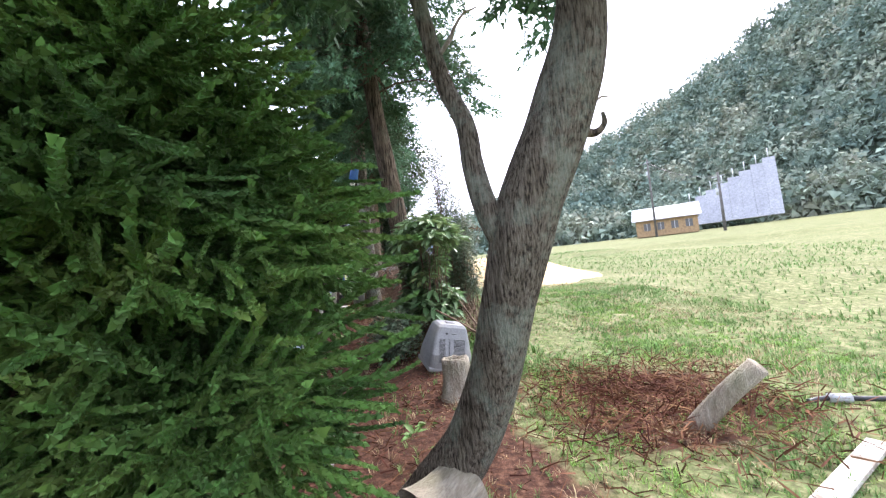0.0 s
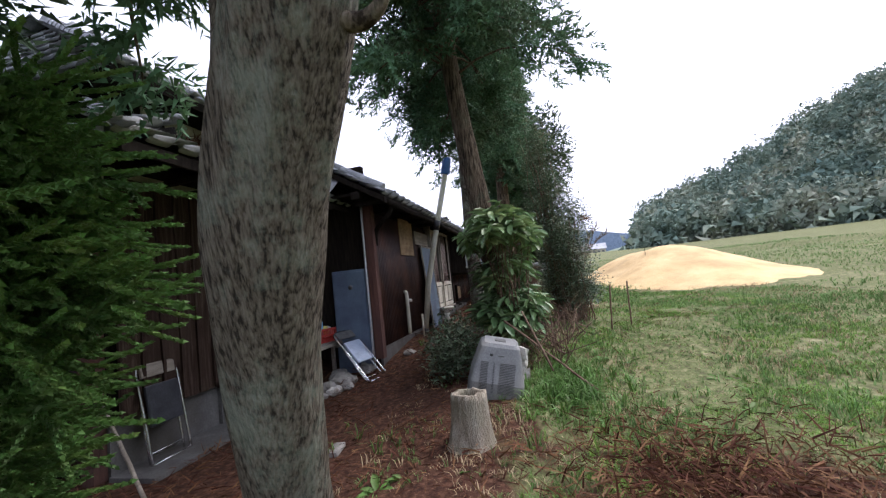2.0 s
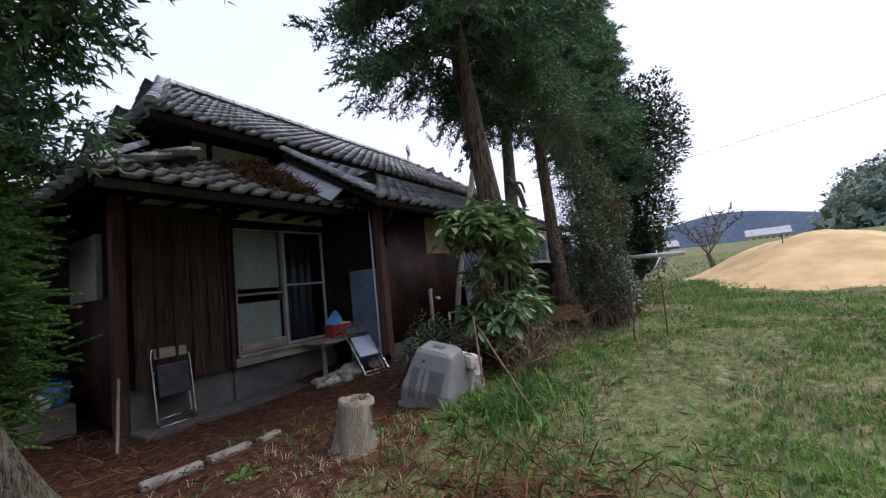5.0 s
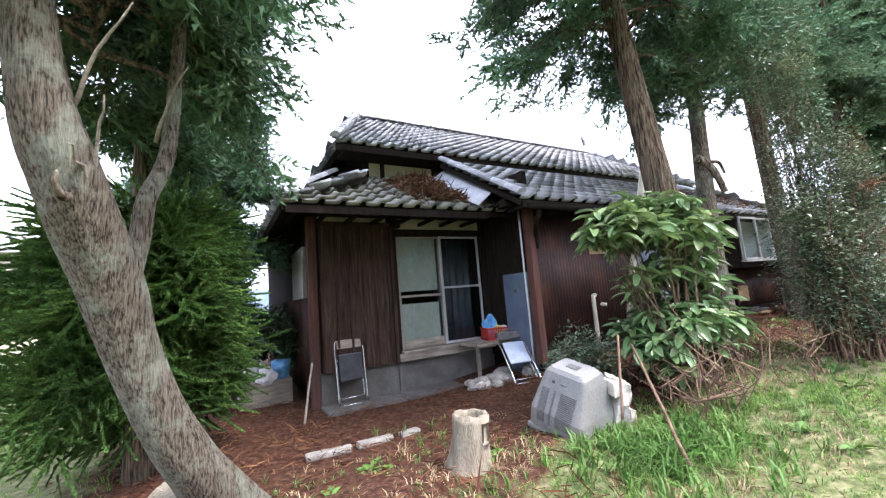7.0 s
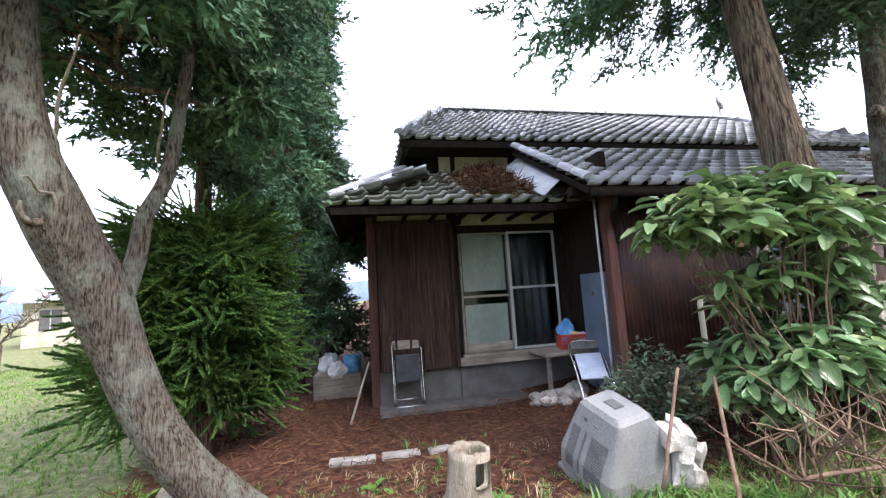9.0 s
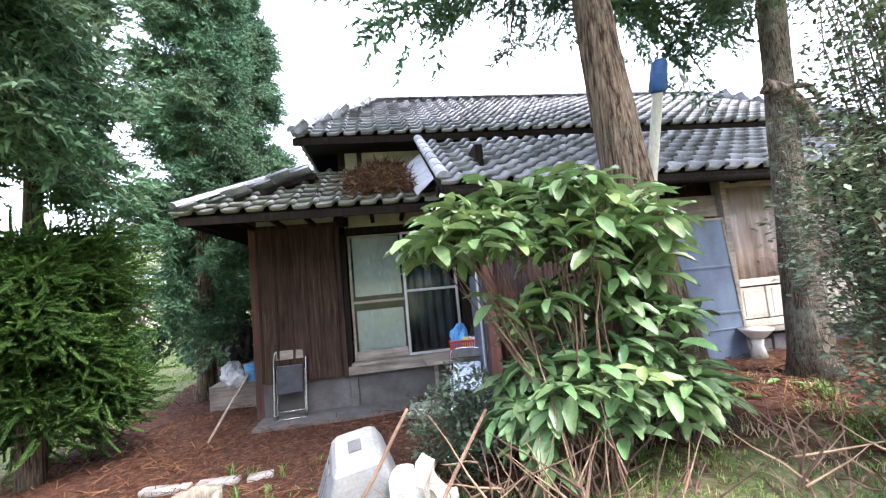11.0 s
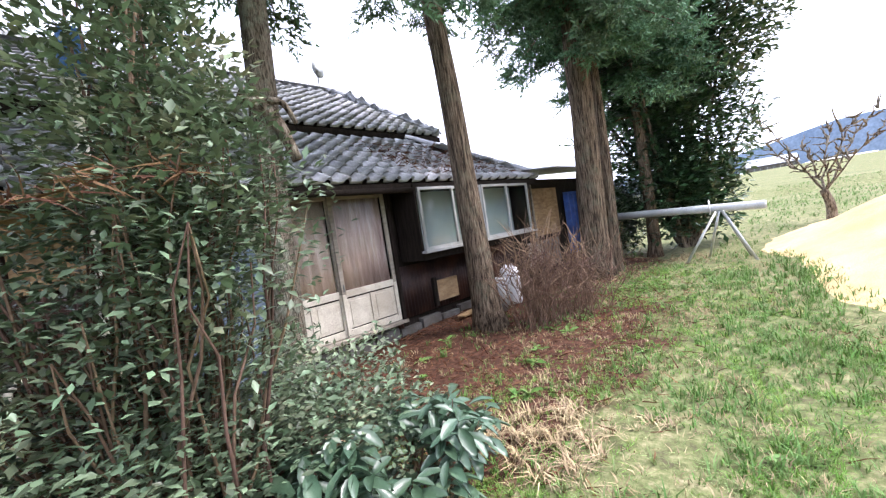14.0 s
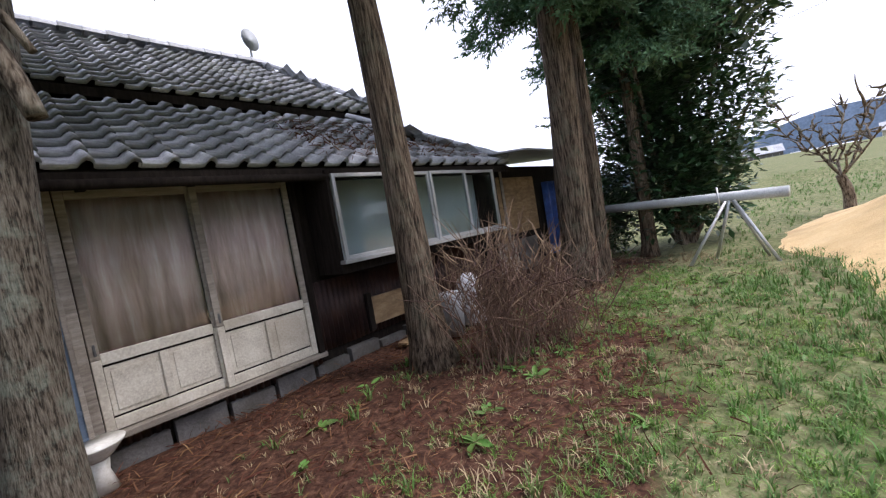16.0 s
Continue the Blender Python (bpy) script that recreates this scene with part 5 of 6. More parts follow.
television()
foam = thing("foam_block", -0.16, -3.2, 0.1, -30, label="dirty broken white foam packing beside the television", category="packing")
for k, (x, y, z, sx, sy, sz, r) in enumerate(((0, 0, 0.22, 0.1, 0.26, 0.4, 10), (0.1, 0.08, 0.15, 0.14, 0.12, 0.26, -20), (-0.06, -0.1, 0.36, 0.1, 0.2, 0.1, 25), (0.06, -0.08, 0.1, 0.12, 0.1, 0.16, 40))):
    bm = bmesh.new()
    box(bm, 0, 0, 0, sx, sy, sz)
    bmesh.ops.subdivide_edges(bm, edges=bm.edges[:], cuts=4, use_grid_fill=True)
    for v in bm.verts:
        v.co += Vector((noise.noise(v.co * 9 + Vector((k, 0, 0))), noise.noise(v.co * 9 + Vector((0, k, 0))), noise.noise(v.co * 9 + Vector((0, 0, k))))) * 0.035
    bmesh.ops.transform(bm, matrix=pose(x, y, z, 8, 10, r), verts=bm.verts)
    part("foam_piece", bm, M_FOAM, foam)


def hollow_log(name, m, r, h, label, seed, hole=True):
    """A cut log, hollow, with an uneven rim and a decayed side."""
    lg = thing(name, label=label, category="log")
    n, rows = 32, 9
    v, f = [], []
    for inner in (0, 1):
        for j in range(rows):
            z = h * j / (rows - 1)
            for k in range(n):
                t = 2 * math.pi * k / n
                q = 1 + 0.16 * noise.noise(Vector((math.cos(t) * 1.4, math.sin(t) * 1.4, z * 2 + seed))) + 0.06 * noise.noise(Vector((math.cos(t) * 5, math.sin(t) * 5, z * 3 + seed)))
                flare = 1 + 0.45 * math.exp(-z * 9)
                rr = r * q * flare * (0.72 if inner else 1)
                zz = z + (0.025 * noise.noise(Vector((math.cos(t) * 3, math.sin(t) * 3, seed))) if j == rows - 1 else 0)
                v.append((rr * math.cos(t), rr * math.sin(t), zz))
    gap = {(j, k) for j in range(rows - 5, rows - 2) for k in range(22, 27)} if hole else set()
    for j in range(rows - 1):
        for k in range(n):
            q = (k + 1) % n
            a, b = j * n, (j + 1) * n
            o = rows * n
            if (j, k) not in gap:
                f.append((a + k, a + q, b + q, b + k))
            if (j, k) not in gap:
                f.append((o + a + k, o + b + k, o + b + q, o + a + q))
            for (dj, dk), e in (((0, -1), (a + k, b + k)), ((0, 1), (b + q, a + q)), ((-1, 0), (a + q, a + k)), ((1, 0), (b + k, b + q))):
                if (j, k) in gap and (j + dj, (k + dk) % n) not in gap:
                    f.append((e[0], e[1], o + e[1], o + e[0]))
    top, o = (rows - 1) * n, rows * n
    for k in range(n):
        q = (k + 1) % n
        f.append((top + k, top + q, o + top + q, o + top + k))
    raw("log_shell", v, f, M_HEARTWOOD, lg, smooth=True)
    # near-black core: the hollow's shade is put into its colour
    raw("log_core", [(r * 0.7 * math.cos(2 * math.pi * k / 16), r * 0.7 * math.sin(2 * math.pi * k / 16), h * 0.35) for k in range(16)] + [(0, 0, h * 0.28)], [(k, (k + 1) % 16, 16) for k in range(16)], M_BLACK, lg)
    lg.matrix_world = m
    return lg


hollow_log("tree_stump", pose(-1.52, -2.92, 0.04, 2, 3, 25), 0.135, 0.4, "hollow pale stump with a rotten hole in its side", 2)
hollow_log("hollow_log", pose(-3.42, -2.3, 0.06, 68, 0, 30), 0.16, 0.3, "cut hollow log lying at the forked tree's foot", 6, False)
hollow_log("hollow_log", pose(-3.95, -2.75, 0.03, 80, 0, 60), 0.12, 0.22, "short cut log lying in the grass", 9, False)
lg = thing("log", -2.93, -4.36, 0.02, label="mossy cut post leaning askew in the brown litter", category="log")
tube("log_body", [(0.04, 0.03, -0.1), (-0.06, -0.04, 0.06), (-0.2, -0.13, 0.27), (-0.36, -0.24, 0.48)], [0.075, 0.075, 0.07, 0.068], M_HEARTWOOD, lg, seg=20, seed=4, ridge=0.08)


def stick(name, a, b, r, material, label, category="stick", seed=0, group=""):
    a, b = Vector(a), Vector(b)
    s = thing(name, *a, label=label, category=category, group=group)
    tube("stick_shaft", limb_points((0, 0, 0), b - a, 0.0, 7, 0.006, seed), [r] * 7, material, s, seg=8, seed=seed, rough=0.1)
    return s


stick("pole", (-2.35, -0.75, 0.05), (-2.12, -0.1, 0.62), 0.014, M_GREYWOOD, "pale stick leaning at the house corner")
stick("pole", (0.8, -1.12, 0.2), (0.78, -1.14, 2.55), 0.016, M_ALU, "thin metal conduit standing by the wing post")
stick("branch_on_ground", (0.15, -3.75, 0.35), (1.4, -3.6, 0.25), 0.012, M_TWIG, "bare fallen branch across the television", "branch", 4)
stick("branch_on_ground", (-0.5, -4.0, 0.12), (0.3, -3.1, 0.75), 0.012, M_TWIG, "dead stem leaning by the laurel", "branch", 5)
stick("branch_on_ground", (-0.6, -3.6, 0.35), (-0.2, -3.35, 0.9), 0.01, M_TWIG, "dead stem leaning by the television", "branch", 6)

# pipes on and by the wing
down = thing("downpipe", 0.5, -1.5, 2.3, label="dark gutter elbow and downpipe at the eave corner", category="downpipe")
tube("pipe", spline([(0.25, -0.12, 0.22), (0.25, -0.1, 0.1), (0.28, 0.0, 0.0), (0.45, 0.22, -0.12), (0.48, 0.26, -0.35)], 20), 0.035, M_DARKWOOD, down, seg=10)
tube("gutter", [(0, -0.17, 0.19), (8.4, -0.17, 0.17)], 0.04, M_DARKWOOD, down, seg=8)
vent = thing("flue_pipe", 2.62, -1.4, gz(2.62, -1.4), label="tall cream flue pipe with a blue cap", category="chimney")
tube("pipe", [(0, 0, 0.05), (0.0, -0.14, 0.9), (0.03, -0.42, 2.0), (0.06, -0.69, 3.0)], 0.052, M_PVC, vent, seg=18)
tube("band", [(0.027, -0.4, 1.92), (0.033, -0.445, 2.1)], 0.058, M_BLACKBAG, vent, "black tape band", seg=18)
tube("cap", [(0.06, -0.68, 2.97), (0.06, -0.69, 3.0), (0.066, -0.75, 3.26), (0.066, -0.75, 3.28)], [0.06, 0.092, 0.078, 0.06], M_BLUECAP, vent, "blue plastic cap", seg=20)
tube("elbow", spline([(0, 0, 0.1), (0, 0, 0.0), (-0.02, 0.06, -0.04), (-0.05, 0.2, -0.02)], 10), 0.057, M_DARKPLASTIC, vent, seg=14)
elb = thing("drain_pipe", 2.0, -1.3, 0.45, label="short pale drain pipe with an elbow on the wall", category="pipe")
tube("pipe", spline([(0, 0, 0), (0, 0, 0.55), (0.0, 0.0, 0.68), (0.03, 0.02, 0.72), (0.12, 0.06, 0.73)], 18), 0.033, M_PVC, elb, seg=14)
elb2 = thing("drain_pipe", 2.32, -1.45, 0.3, label="thin white stub pipe by the flue", category="pipe")
tube("pipe", [(0, 0, 0), (0, 0, 0.45)], 0.018, M_PVC, elb2, seg=10)
tapv = thing("tap", 2.3, -1.24, 1.02, label="white plastic outlet on the corrugated wall", category="outlet")
tube("spout", [(0, 0.05, 0), (0, -0.05, -0.01)], [0.035, 0.028], M_PORCELAIN, tapv, seg=12)

plyb = thing("plywood_sheet", 2.15, -1.225, 1.86, label="weathered plywood sheet nailed on the wing wall", category="panel")
boxed("sheet", 0.37, 0, 0.33, 0.78, 0.012, 0.68, M_PLY, plyb, bevel=0.002)
lt = thing("wall_board", 2.98, -1.24, 2.1, label="grey weathered board over the leaning blue panel", category="panel")
boxed("sheet", 0.5, 0, 0.13, 0.98, 0.018, 0.27, M_GREYWOOD, lt, bevel=0.003)

bd = thing("screen_door", 3.34, -1.5, gz(3.3, -1.5) + 0.0, label="loose blue-grey screen door leaning on the wall", category="door")
boxed("panel", 0, 0.005, 0.9, 0.9, 0.008, 1.74, M_BLUEDOOR, bd, bevel=0)
for x in (-0.46, 0.46):
    boxed("stile", x, 0, 0.9, 0.035, 0.03, 1.8, M_GREYWOOD, bd)
for z in (0.02, 0.42, 0.62, 1.18, 1.78):
    boxed("rail", 0, 0, z, 0.885, 0.026, 0.03 if z > 0.5 else 0.02, M_GREYWOOD if z in (0.02, 1.78) else M_BLUEDOOR, bd)
bd.matrix_world = pose(3.56, -1.42, gz(3.5, -1.4) - 0.07, -4, 0, 2) @ Matrix.Diagonal((0.92, 1, 0.99, 1))

sk = thing("wash_basin", 3.98, -1.52, gz(3.93, -1.6), label="small stained white wash basin on a pedestal", category="basin")
tube("pedestal", [(0, 0, 0), (0, 0, 0.14), (0, 0, 0.24)], [0.09, 0.055, 0.07], M_PORCELAIN, sk, seg=20)
tube("bowl", [(0, 0, 0.22), (0, 0, 0.25), (0, 0, 0.33), (0, 0, 0.345), (0, 0, 0.34), (0, 0, 0.27)], [0.06, 0.1, 0.17, 0.175, 0.155, 0.06], M_PORCELAIN, sk, seg=28)

# needle heap and zinc flashing where the roofs meet
raw("valley_flashing", [(0.2, -0.95, 2.66), (0.45, -0.98, 2.88), (0.5, 0.45, 3.7), (0.1, 0.5, 3.4), (0.2, -0.95, 2.652), (0.45, -0.98, 2.872), (0.5, 0.45, 3.692), (0.1, 0.5, 3.392)],
            [(0, 1, 2, 3), (7, 6, 5, 4), (0, 4, 5, 1), (1, 5, 6, 2), (2, 6, 7, 3), (3, 7, 4, 0)], M_ZINC, house, "pale zinc valley flashing")


def needles(name, spots, length, seed, material, label, category, lift=0.03, spread=0.5, width=0.05):
    """Fallen needle sprays lying in all directions."""
    rng = np.random.RandomState(seed)
    n = len(spots)
    tv = np.array([(0, -0.5, 0), (0, 0.5, 0), (0.55, 0.35, 0.1), (0.55, -0.35, 0.1), (1, 0, 0.02)]) * np.array([1, width, 1])
    tt = np.array([(0, 1, 2), (0, 2, 3), (3, 2, 4)])
    f = rng.normal(0, 1, (n, 3)) * np.array([1, 1, spread])
    v, t = scatter((tv, tt), np.asarray(spots) + np.array([0, 0, lift]) * rng.rand(n, 1), f, length * rng.uniform(0.5, 1.3, n), rng, 1.5)
    ob = new(name, tri_mesh(name, v, t, material))
    return tagged(ob, label, category, kind="stuff")


rh = np.random.RandomState(5)
hx, hy = rh.normal(-0.22, 0.26, 2600), rh.uniform(-0.72, 0.6, 2600)
keep = (hx < 0.32) & (hx > -1.1)
hx, hy = hx[keep], hy[keep]
hz = 2.64 + (hy + 0.88) * SL_L + rh.rand(len(hx)) * 0.22 * np.exp(-((hx + 0.1) / 0.35) ** 2) * np.clip(1.2 - np.abs(hy), 0.2, 1)
needles("needle_heap", np.stack([hx, hy, hz], 1), 0.2, 6, M_LITTER_OLD, "heap of brown fallen needles on the low roof", "needles", width=0.09)
hx, hy = rh.uniform(6.2, 8.8, 700), rh.uniform(-1.6, -0.2, 700)
needles("needle_drift", np.stack([hx, hy, 2.68 + (hy + 1.65) * SL_R], 1), 0.16, 7, M_LITTER, "brown needles strewn on the wing roof", "needles", width=0.08)

# a fallen dead bough caught on the tall shrub
bough = np.random.RandomState(23)
bx = bough.uniform(-0.3, 0.3, 170)
needles("fallen_bough", np.stack([2.42 + bx, -4.45 + 0.1 * bx + bough.normal(0, 0.03, 170), 2.1 + 0.05 * np.sin(bx * 6) + bough.normal(0, 0.015, 170)], 1), 0.1, 24, M_LITTER_OLD, "dead brown cedar bough caught on the tall shrub", "branch", width=0.06)

# rubbish beside the house
crumpled("rubbish_bag", -2.75, 1.5, 0.55, 0.26, 0.25, 0.4, M_BLACKBAG, "black rubbish bag on a pile by the side wall", "bag", 4)
crumpled("rubbish_bag", -2.75, 1.1, 0.35, 0.17, 0.15, 0.17, M_WHITEBAG, "white crumpled plastic bag on the rubbish pile", "bag", 6)
crumpled("rubbish_bag", -2.6, 0.8, 0.3, 0.14, 0.12, 0.14, M_WHITEBAG, "white crumpled plastic bag on the rubbish pile", "bag", 8)
bk = thing("bucket", -2.38, 0.95, 0.3, label="light blue plastic bucket by the side wall", category="bucket")
tube("bucket_body", [(0, 0, 0), (0, 0, 0.3), (0, 0, 0.31), (0, 0, 0.3), (0, 0, 0.02)], [0.11, 0.14, 0.15, 0.13, 0.1], M_BLUEBAG, bk, seg=20)
pl = thing("rubbish_box", -2.6, 1.15, 0.0, label="worn wooden box under the rubbish bags", category="box")
boxed("box_body", 0, 0.1, 0.17, 0.7, 1.0, 0.36, M_GREYWOOD, pl, bevel=0.01)

# the satellite dish on the ridge
dish = thing("satellite_dish", 7.9, 3.25, 6.12, 20, label="small grey round dish on the roof ridge", category="dish")
tube("mast", [(0, 0, -0.1), (0, 0, 0.2)], 0.025, M_STEELPIPE, dish, seg=8)
tube("reflector", [(0, 0.03, 0.28), (0, 0.0, 0.28), (0, -0.04, 0.28)], [0.06, 0.16, 0.23], M_STEELPIPE, dish, seg=24)

# ---- beyond the window: the shed end ----
shed = thing("lean_to_shed", 9.45, -1.2, 0.35, label="patched lean-to shed of plywood under sheet metal", category="shed")
boxed("wall", 1.4, 0.05, 1.15, 2.8, 0.06, 2.3, M_DARKWOOD, shed)
boxed("plywood_panel", 1.02, -0.02, 1.56, 1.1, 0.02, 1.05, M_PLY, shed)
boxed("plywood_panel", 0.28, -0.02, 1.5, 0.2, 0.024, 1.2, M_PLY, shed)
boxed("batten", 0.42, -0.045, 1.35, 0.05, 0.03, 1.9, M_GREYWOOD, shed)
boxed("low_panel", 0.35, -0.02, 0.65, 0.6, 0.02, 0.55, M_GREYWOOD, shed)
boxed("low_panel", 1.05, -0.02, 0.62, 0.7, 0.02, 0.6, M_CONCRETE, shed)
boxed("roof_sheet", 1.4, 0.6, 2.46, 3.2, 2.6, 0.03, M_ZINC, shed, "pale sheet-metal roof", m=Matrix.Rotation(0.12, 4, "X"))
boxed("side_wall", 2.8, 0.8, 1.15, 0.06, 1.6, 2.3, M_DARKWOOD, shed)
wavy_cloth("tarpaulin", 11.25, 11.95, -1.3, 0.8, 2.3, 3, 0.05, M_TARP, None, "")
tagged(bpy.data.objects["tarpaulin"], "crumpled blue tarpaulin hanging on the shed", "tarpaulin")
can = thing("water_drum", 7.75, -1.9, gz(7.75, -1.9), label="white plastic drum standing behind the dry bush", category="drum")
tube("drum_body", [(0, 0, 0), (0, 0, 0.02), (0, 0, 0.5), (0, 0, 0.58), (0, 0, 0.66)], [0.15, 0.17, 0.17, 0.15, 0.06], M_WHITEBAG, can, seg=24)
can2 = thing("water_drum", 7.3, -1.95, gz(7.3, -1.95), label="grey bucket with a rusty rim behind the dry bush", category="drum")
tube("drum_body", [(0, 0, 0), (0, 0, 0.5), (0, 0, 0.52)], [0.13, 0.16, 0.15], M_STEELPIPE, can2, seg=24)
wall_box("wall_hatch", 6.64, 7.14, -1.26, -1.22, 0.72, 1.06, M_PLY, "low plywood hatch")
wall_box("hatch_frame", 6.57, 6.64, -1.28, -1.22, 0.66, 1.12, M_DARKWOOD)
plk = thing("plank", 6.95, -1.6, gz(6.95, -1.6) + 0.04, 8, label="pale loose plank lying under the hatch", category="plank")
boxed("board", 0, 0, 0.02, 0.5, 0.14, 0.03, M_PLY, plk)

# dry stems in front of the leaning cedar


def dry_bush(x, y, n, h, spread, seed, label):
    b = thing("dry_bush", x, y, gz(x, y), label=label, category="shrub")
    rng = np.random.RandomState(seed)
    lines = []
    for k in range(n):
        a = rng.uniform(0, 6.28)
        s = np.array([rng.normal(0, 0.18), rng.normal(0, 0.14), -0.05])
        e = s + np.array([math.cos(a) * spread * rng.rand(), math.sin(a) * spread * rng.rand() * 0.8, h * rng.uniform(0.4, 1.1)])
        ln = limb_points(s, e, -0.05, 7, 0.03, seed + k)
        lines.append(ln)
        for j in (3, 4, 5):
            d = rng.normal(0, 0.12, 3)
            d[2] = abs(d[2]) + 0.06
            lines.append(limb_points(ln[j], ln[j] + d * 1.6, 0, 4, 0.01, k))
    for k in range(0, len(lines), 4):
        ob = new("stem", branch_mesh(lines[k:k + 4], 0.007, M_TWIG, "stem"))
        ob.parent = b
    return b


dry_bush(6.85, -2.95, 110, 1.35, 0.85, 71, "bare brown bush of dry stems by the leaning cedar")
dry_bush(7.5, -3.25, 65, 1.05, 0.65, 72, "bare brown bush of dry stems by the split cedar")
dry_bush(1.75, -4.0, 9, 0.45, 0.4, 73, "sparse dead stems in the litter beside the laurel")
dry_bush(0.55, -3.65, 26, 0.55, 0.6, 74, "sparse dead stems beside the laurel")

# the grey pipe on its trestle
pipe = thing("pipe_trestle", 10.8, -4.4, gz(10.8, -4.4), label="long grey pipe resting on a white trestle", category="pipe")
for nm, a, b, r, mtl in (("pipe", (0.65, 2.6, 1.05), (0.15, -0.65, 0.93), 0.075, M_STEELPIPE), ("leg", (-0.15, 0.55, 0), (0.15, 0.06, 0.9), 0.022, M_ALU), ("leg", (-0.1, -0.5, 0), (0.15, -0.04, 0.9), 0.022, M_ALU),
                         ("leg", (0.5, 0.3, 0), (0.2, 0.02, 0.9), 0.022, M_ALU), ("leg", (0.5, -0.35, 0), (0.2, -0.02, 0.9), 0.022, M_ALU), ("hoop", (0.0, 0.12, 0.86), (0.08, 0.14, 1.12), 0.014, M_ALU)):
    tube(nm, [a, b], r, mtl, pipe, seg=16)


# ---- the husk pile ----
def pile(x, y, rx, ry, h, seed):
    n, rings = 72, 30
    v, f = [(x, y, gz(x, y) + h)], []
    for i in range(1, rings + 1):
        q = i / rings
        for k in range(n):
            t = 2 * math.pi * k / n
            e = 1 + 0.16 * noise.noise(Vector((math.cos(t) * 1.3, math.sin(t) * 1.3, seed)))
            px, py = x + rx * q * e * math.cos(t), y + ry * q * e * math.sin(t)
            z = h * (0.5 + 0.5 * math.cos(math.pi * min(1, q))) ** 0.85 + 0.22 * noise.noise(Vector((px * 0.55, py * 0.55, seed))) * (1 - q) + 0.03 * noise.noise(Vector((px * 3, py * 3, 1)))
            v.append((px, py, gz(px, py) + z - 0.06 * q ** 6))
    f = [(0, 1 + k, 1 + (k + 1) % n) for k in range(n)]
    for i in range(rings - 1):
        a = 1 + i * n
        f += [(a + k, a + n + k, a + n + (k + 1) % n, a + (k + 1) % n) for k in range(n)]
    ob = raw("husk_mound", v, f, M_SAND, None, "", True)
    return tagged(ob, "broad heap of pale golden rice husks on the field", "heap")


pile(12.3, -8.4, 6.6, 3.9, 1.15, 3)
stick("stake", (10.9, -7.45, 1.2), (10.9, -7.45, 1.68), 0.012, M_DARKWOOD, "thin dark stake in the husk heap", "stake")
stick("stake", (2.1, -4.9, 0.3), (2.12, -4.92, 1.0), 0.012, M_TWIG, "thin brown stake at the yard's edge", "stake")
stick("stake", (1.75, -4.55, 0.3), (1.72, -4.6, 1.0), 0.012, M_TWIG, "thin brown stake at the yard's edge", "stake")

# what lies at the start by the field
wp = thing("white_plank", -3.78, -4.53, gz(-3.78, -4.53) + 0.02, -71, label="white painted plank lying in the grass", category="plank")
boxed("board", 0, 0, 0.02, 1.1, 0.11, 0.03, M_FOAM, wp)
hose = thing("black_hose", -3.03, -5.55, 0.05, label="black hose with grey coupling lying in the grass", category="hose")
tube("hose_line", spline([(0.06, 0.16, -0.02), (0.0, 0.0, 0.0), (-0.2, -0.32, 0.0), (-0.5, -1.1, 0.0)], 24), 0.02, M_BLACKBAG, hose, seg=10)
tube("coupling", [(0.01, 0.02, 0.0), (-0.06, -0.1, 0.0)], 0.035, M_STEELPIPE, hose, seg=12)


# ---- far buildings ----
def gable_house(name, x, y, rz, w, d, h, roof_h, wall, roof, label, group="", storeys=1):
    z0 = gz(x, y)
    b = thing(name, x, y, z0, rz, label=label, category="house", group=group)
    boxed("wall", 0, 0, h / 2, w, d, h, wall, b)
    o = 0.5
    for s in (-1, 1):
        v = [(-w / 2 - o, s * (d / 2 + o), h - 0.1), (w / 2 + o, s * (d / 2 + o), h - 0.1), (w / 2 + o, 0, h + roof_h), (-w / 2 - o, 0, h + roof_h)]
        v += [(p[0], p[1], p[2] - 0.12) for p in v]
        raw("roof", v, [(0, 1, 2, 3), (7, 6, 5, 4), (0, 4, 5, 1), (1, 5, 6, 2), (2, 6, 7, 3), (3, 7, 4, 0)], roof, b)
        raw("gable", [(s * w / 2, -d / 2, h), (s * w / 2, d / 2, h), (s * w / 2, 0, h + roof_h), (s * (w / 2 - 0.1), -d / 2, h), (s * (w / 2 - 0.1), d / 2, h), (s * (w / 2 - 0.1), 0, h + roof_h)],
            [(0, 1, 2), (5, 4, 3), (0, 2, 5, 3), (1, 4, 5, 2)], wall, b)
    for k in range(int(w / 1.8)):
        for s in (-1, 1):
            wn_ = boxed("window", -w / 2 + 1.1 + 1.8 * k, s * (d / 2 + 0.01), h * 0.55, 0.9, 0.06, h * 0.42, M_DARKPLASTIC, b)
            boxed("window_frame", -w / 2 + 1.1 + 1.8 * k, s * (d / 2 + 0.03), h * 0.55, 0.06, 0.06, h * 0.42, M_ALU, wn_)
    return b


gable_house("neighbour_house", -16.7, 25.3, 24, 11, 8, 2.6, 2.1, M_PLASTER, M_TILE_REST, "neighbouring pale-walled farmhouse with a grey tile roof")
gable_house("neighbour_house", -16.0, 27.0, 24, 8.5, 5, 6.0, 2.0, M_PLASTER, M_TILE_REST, "taller rear block of the neighbouring farmhouse")
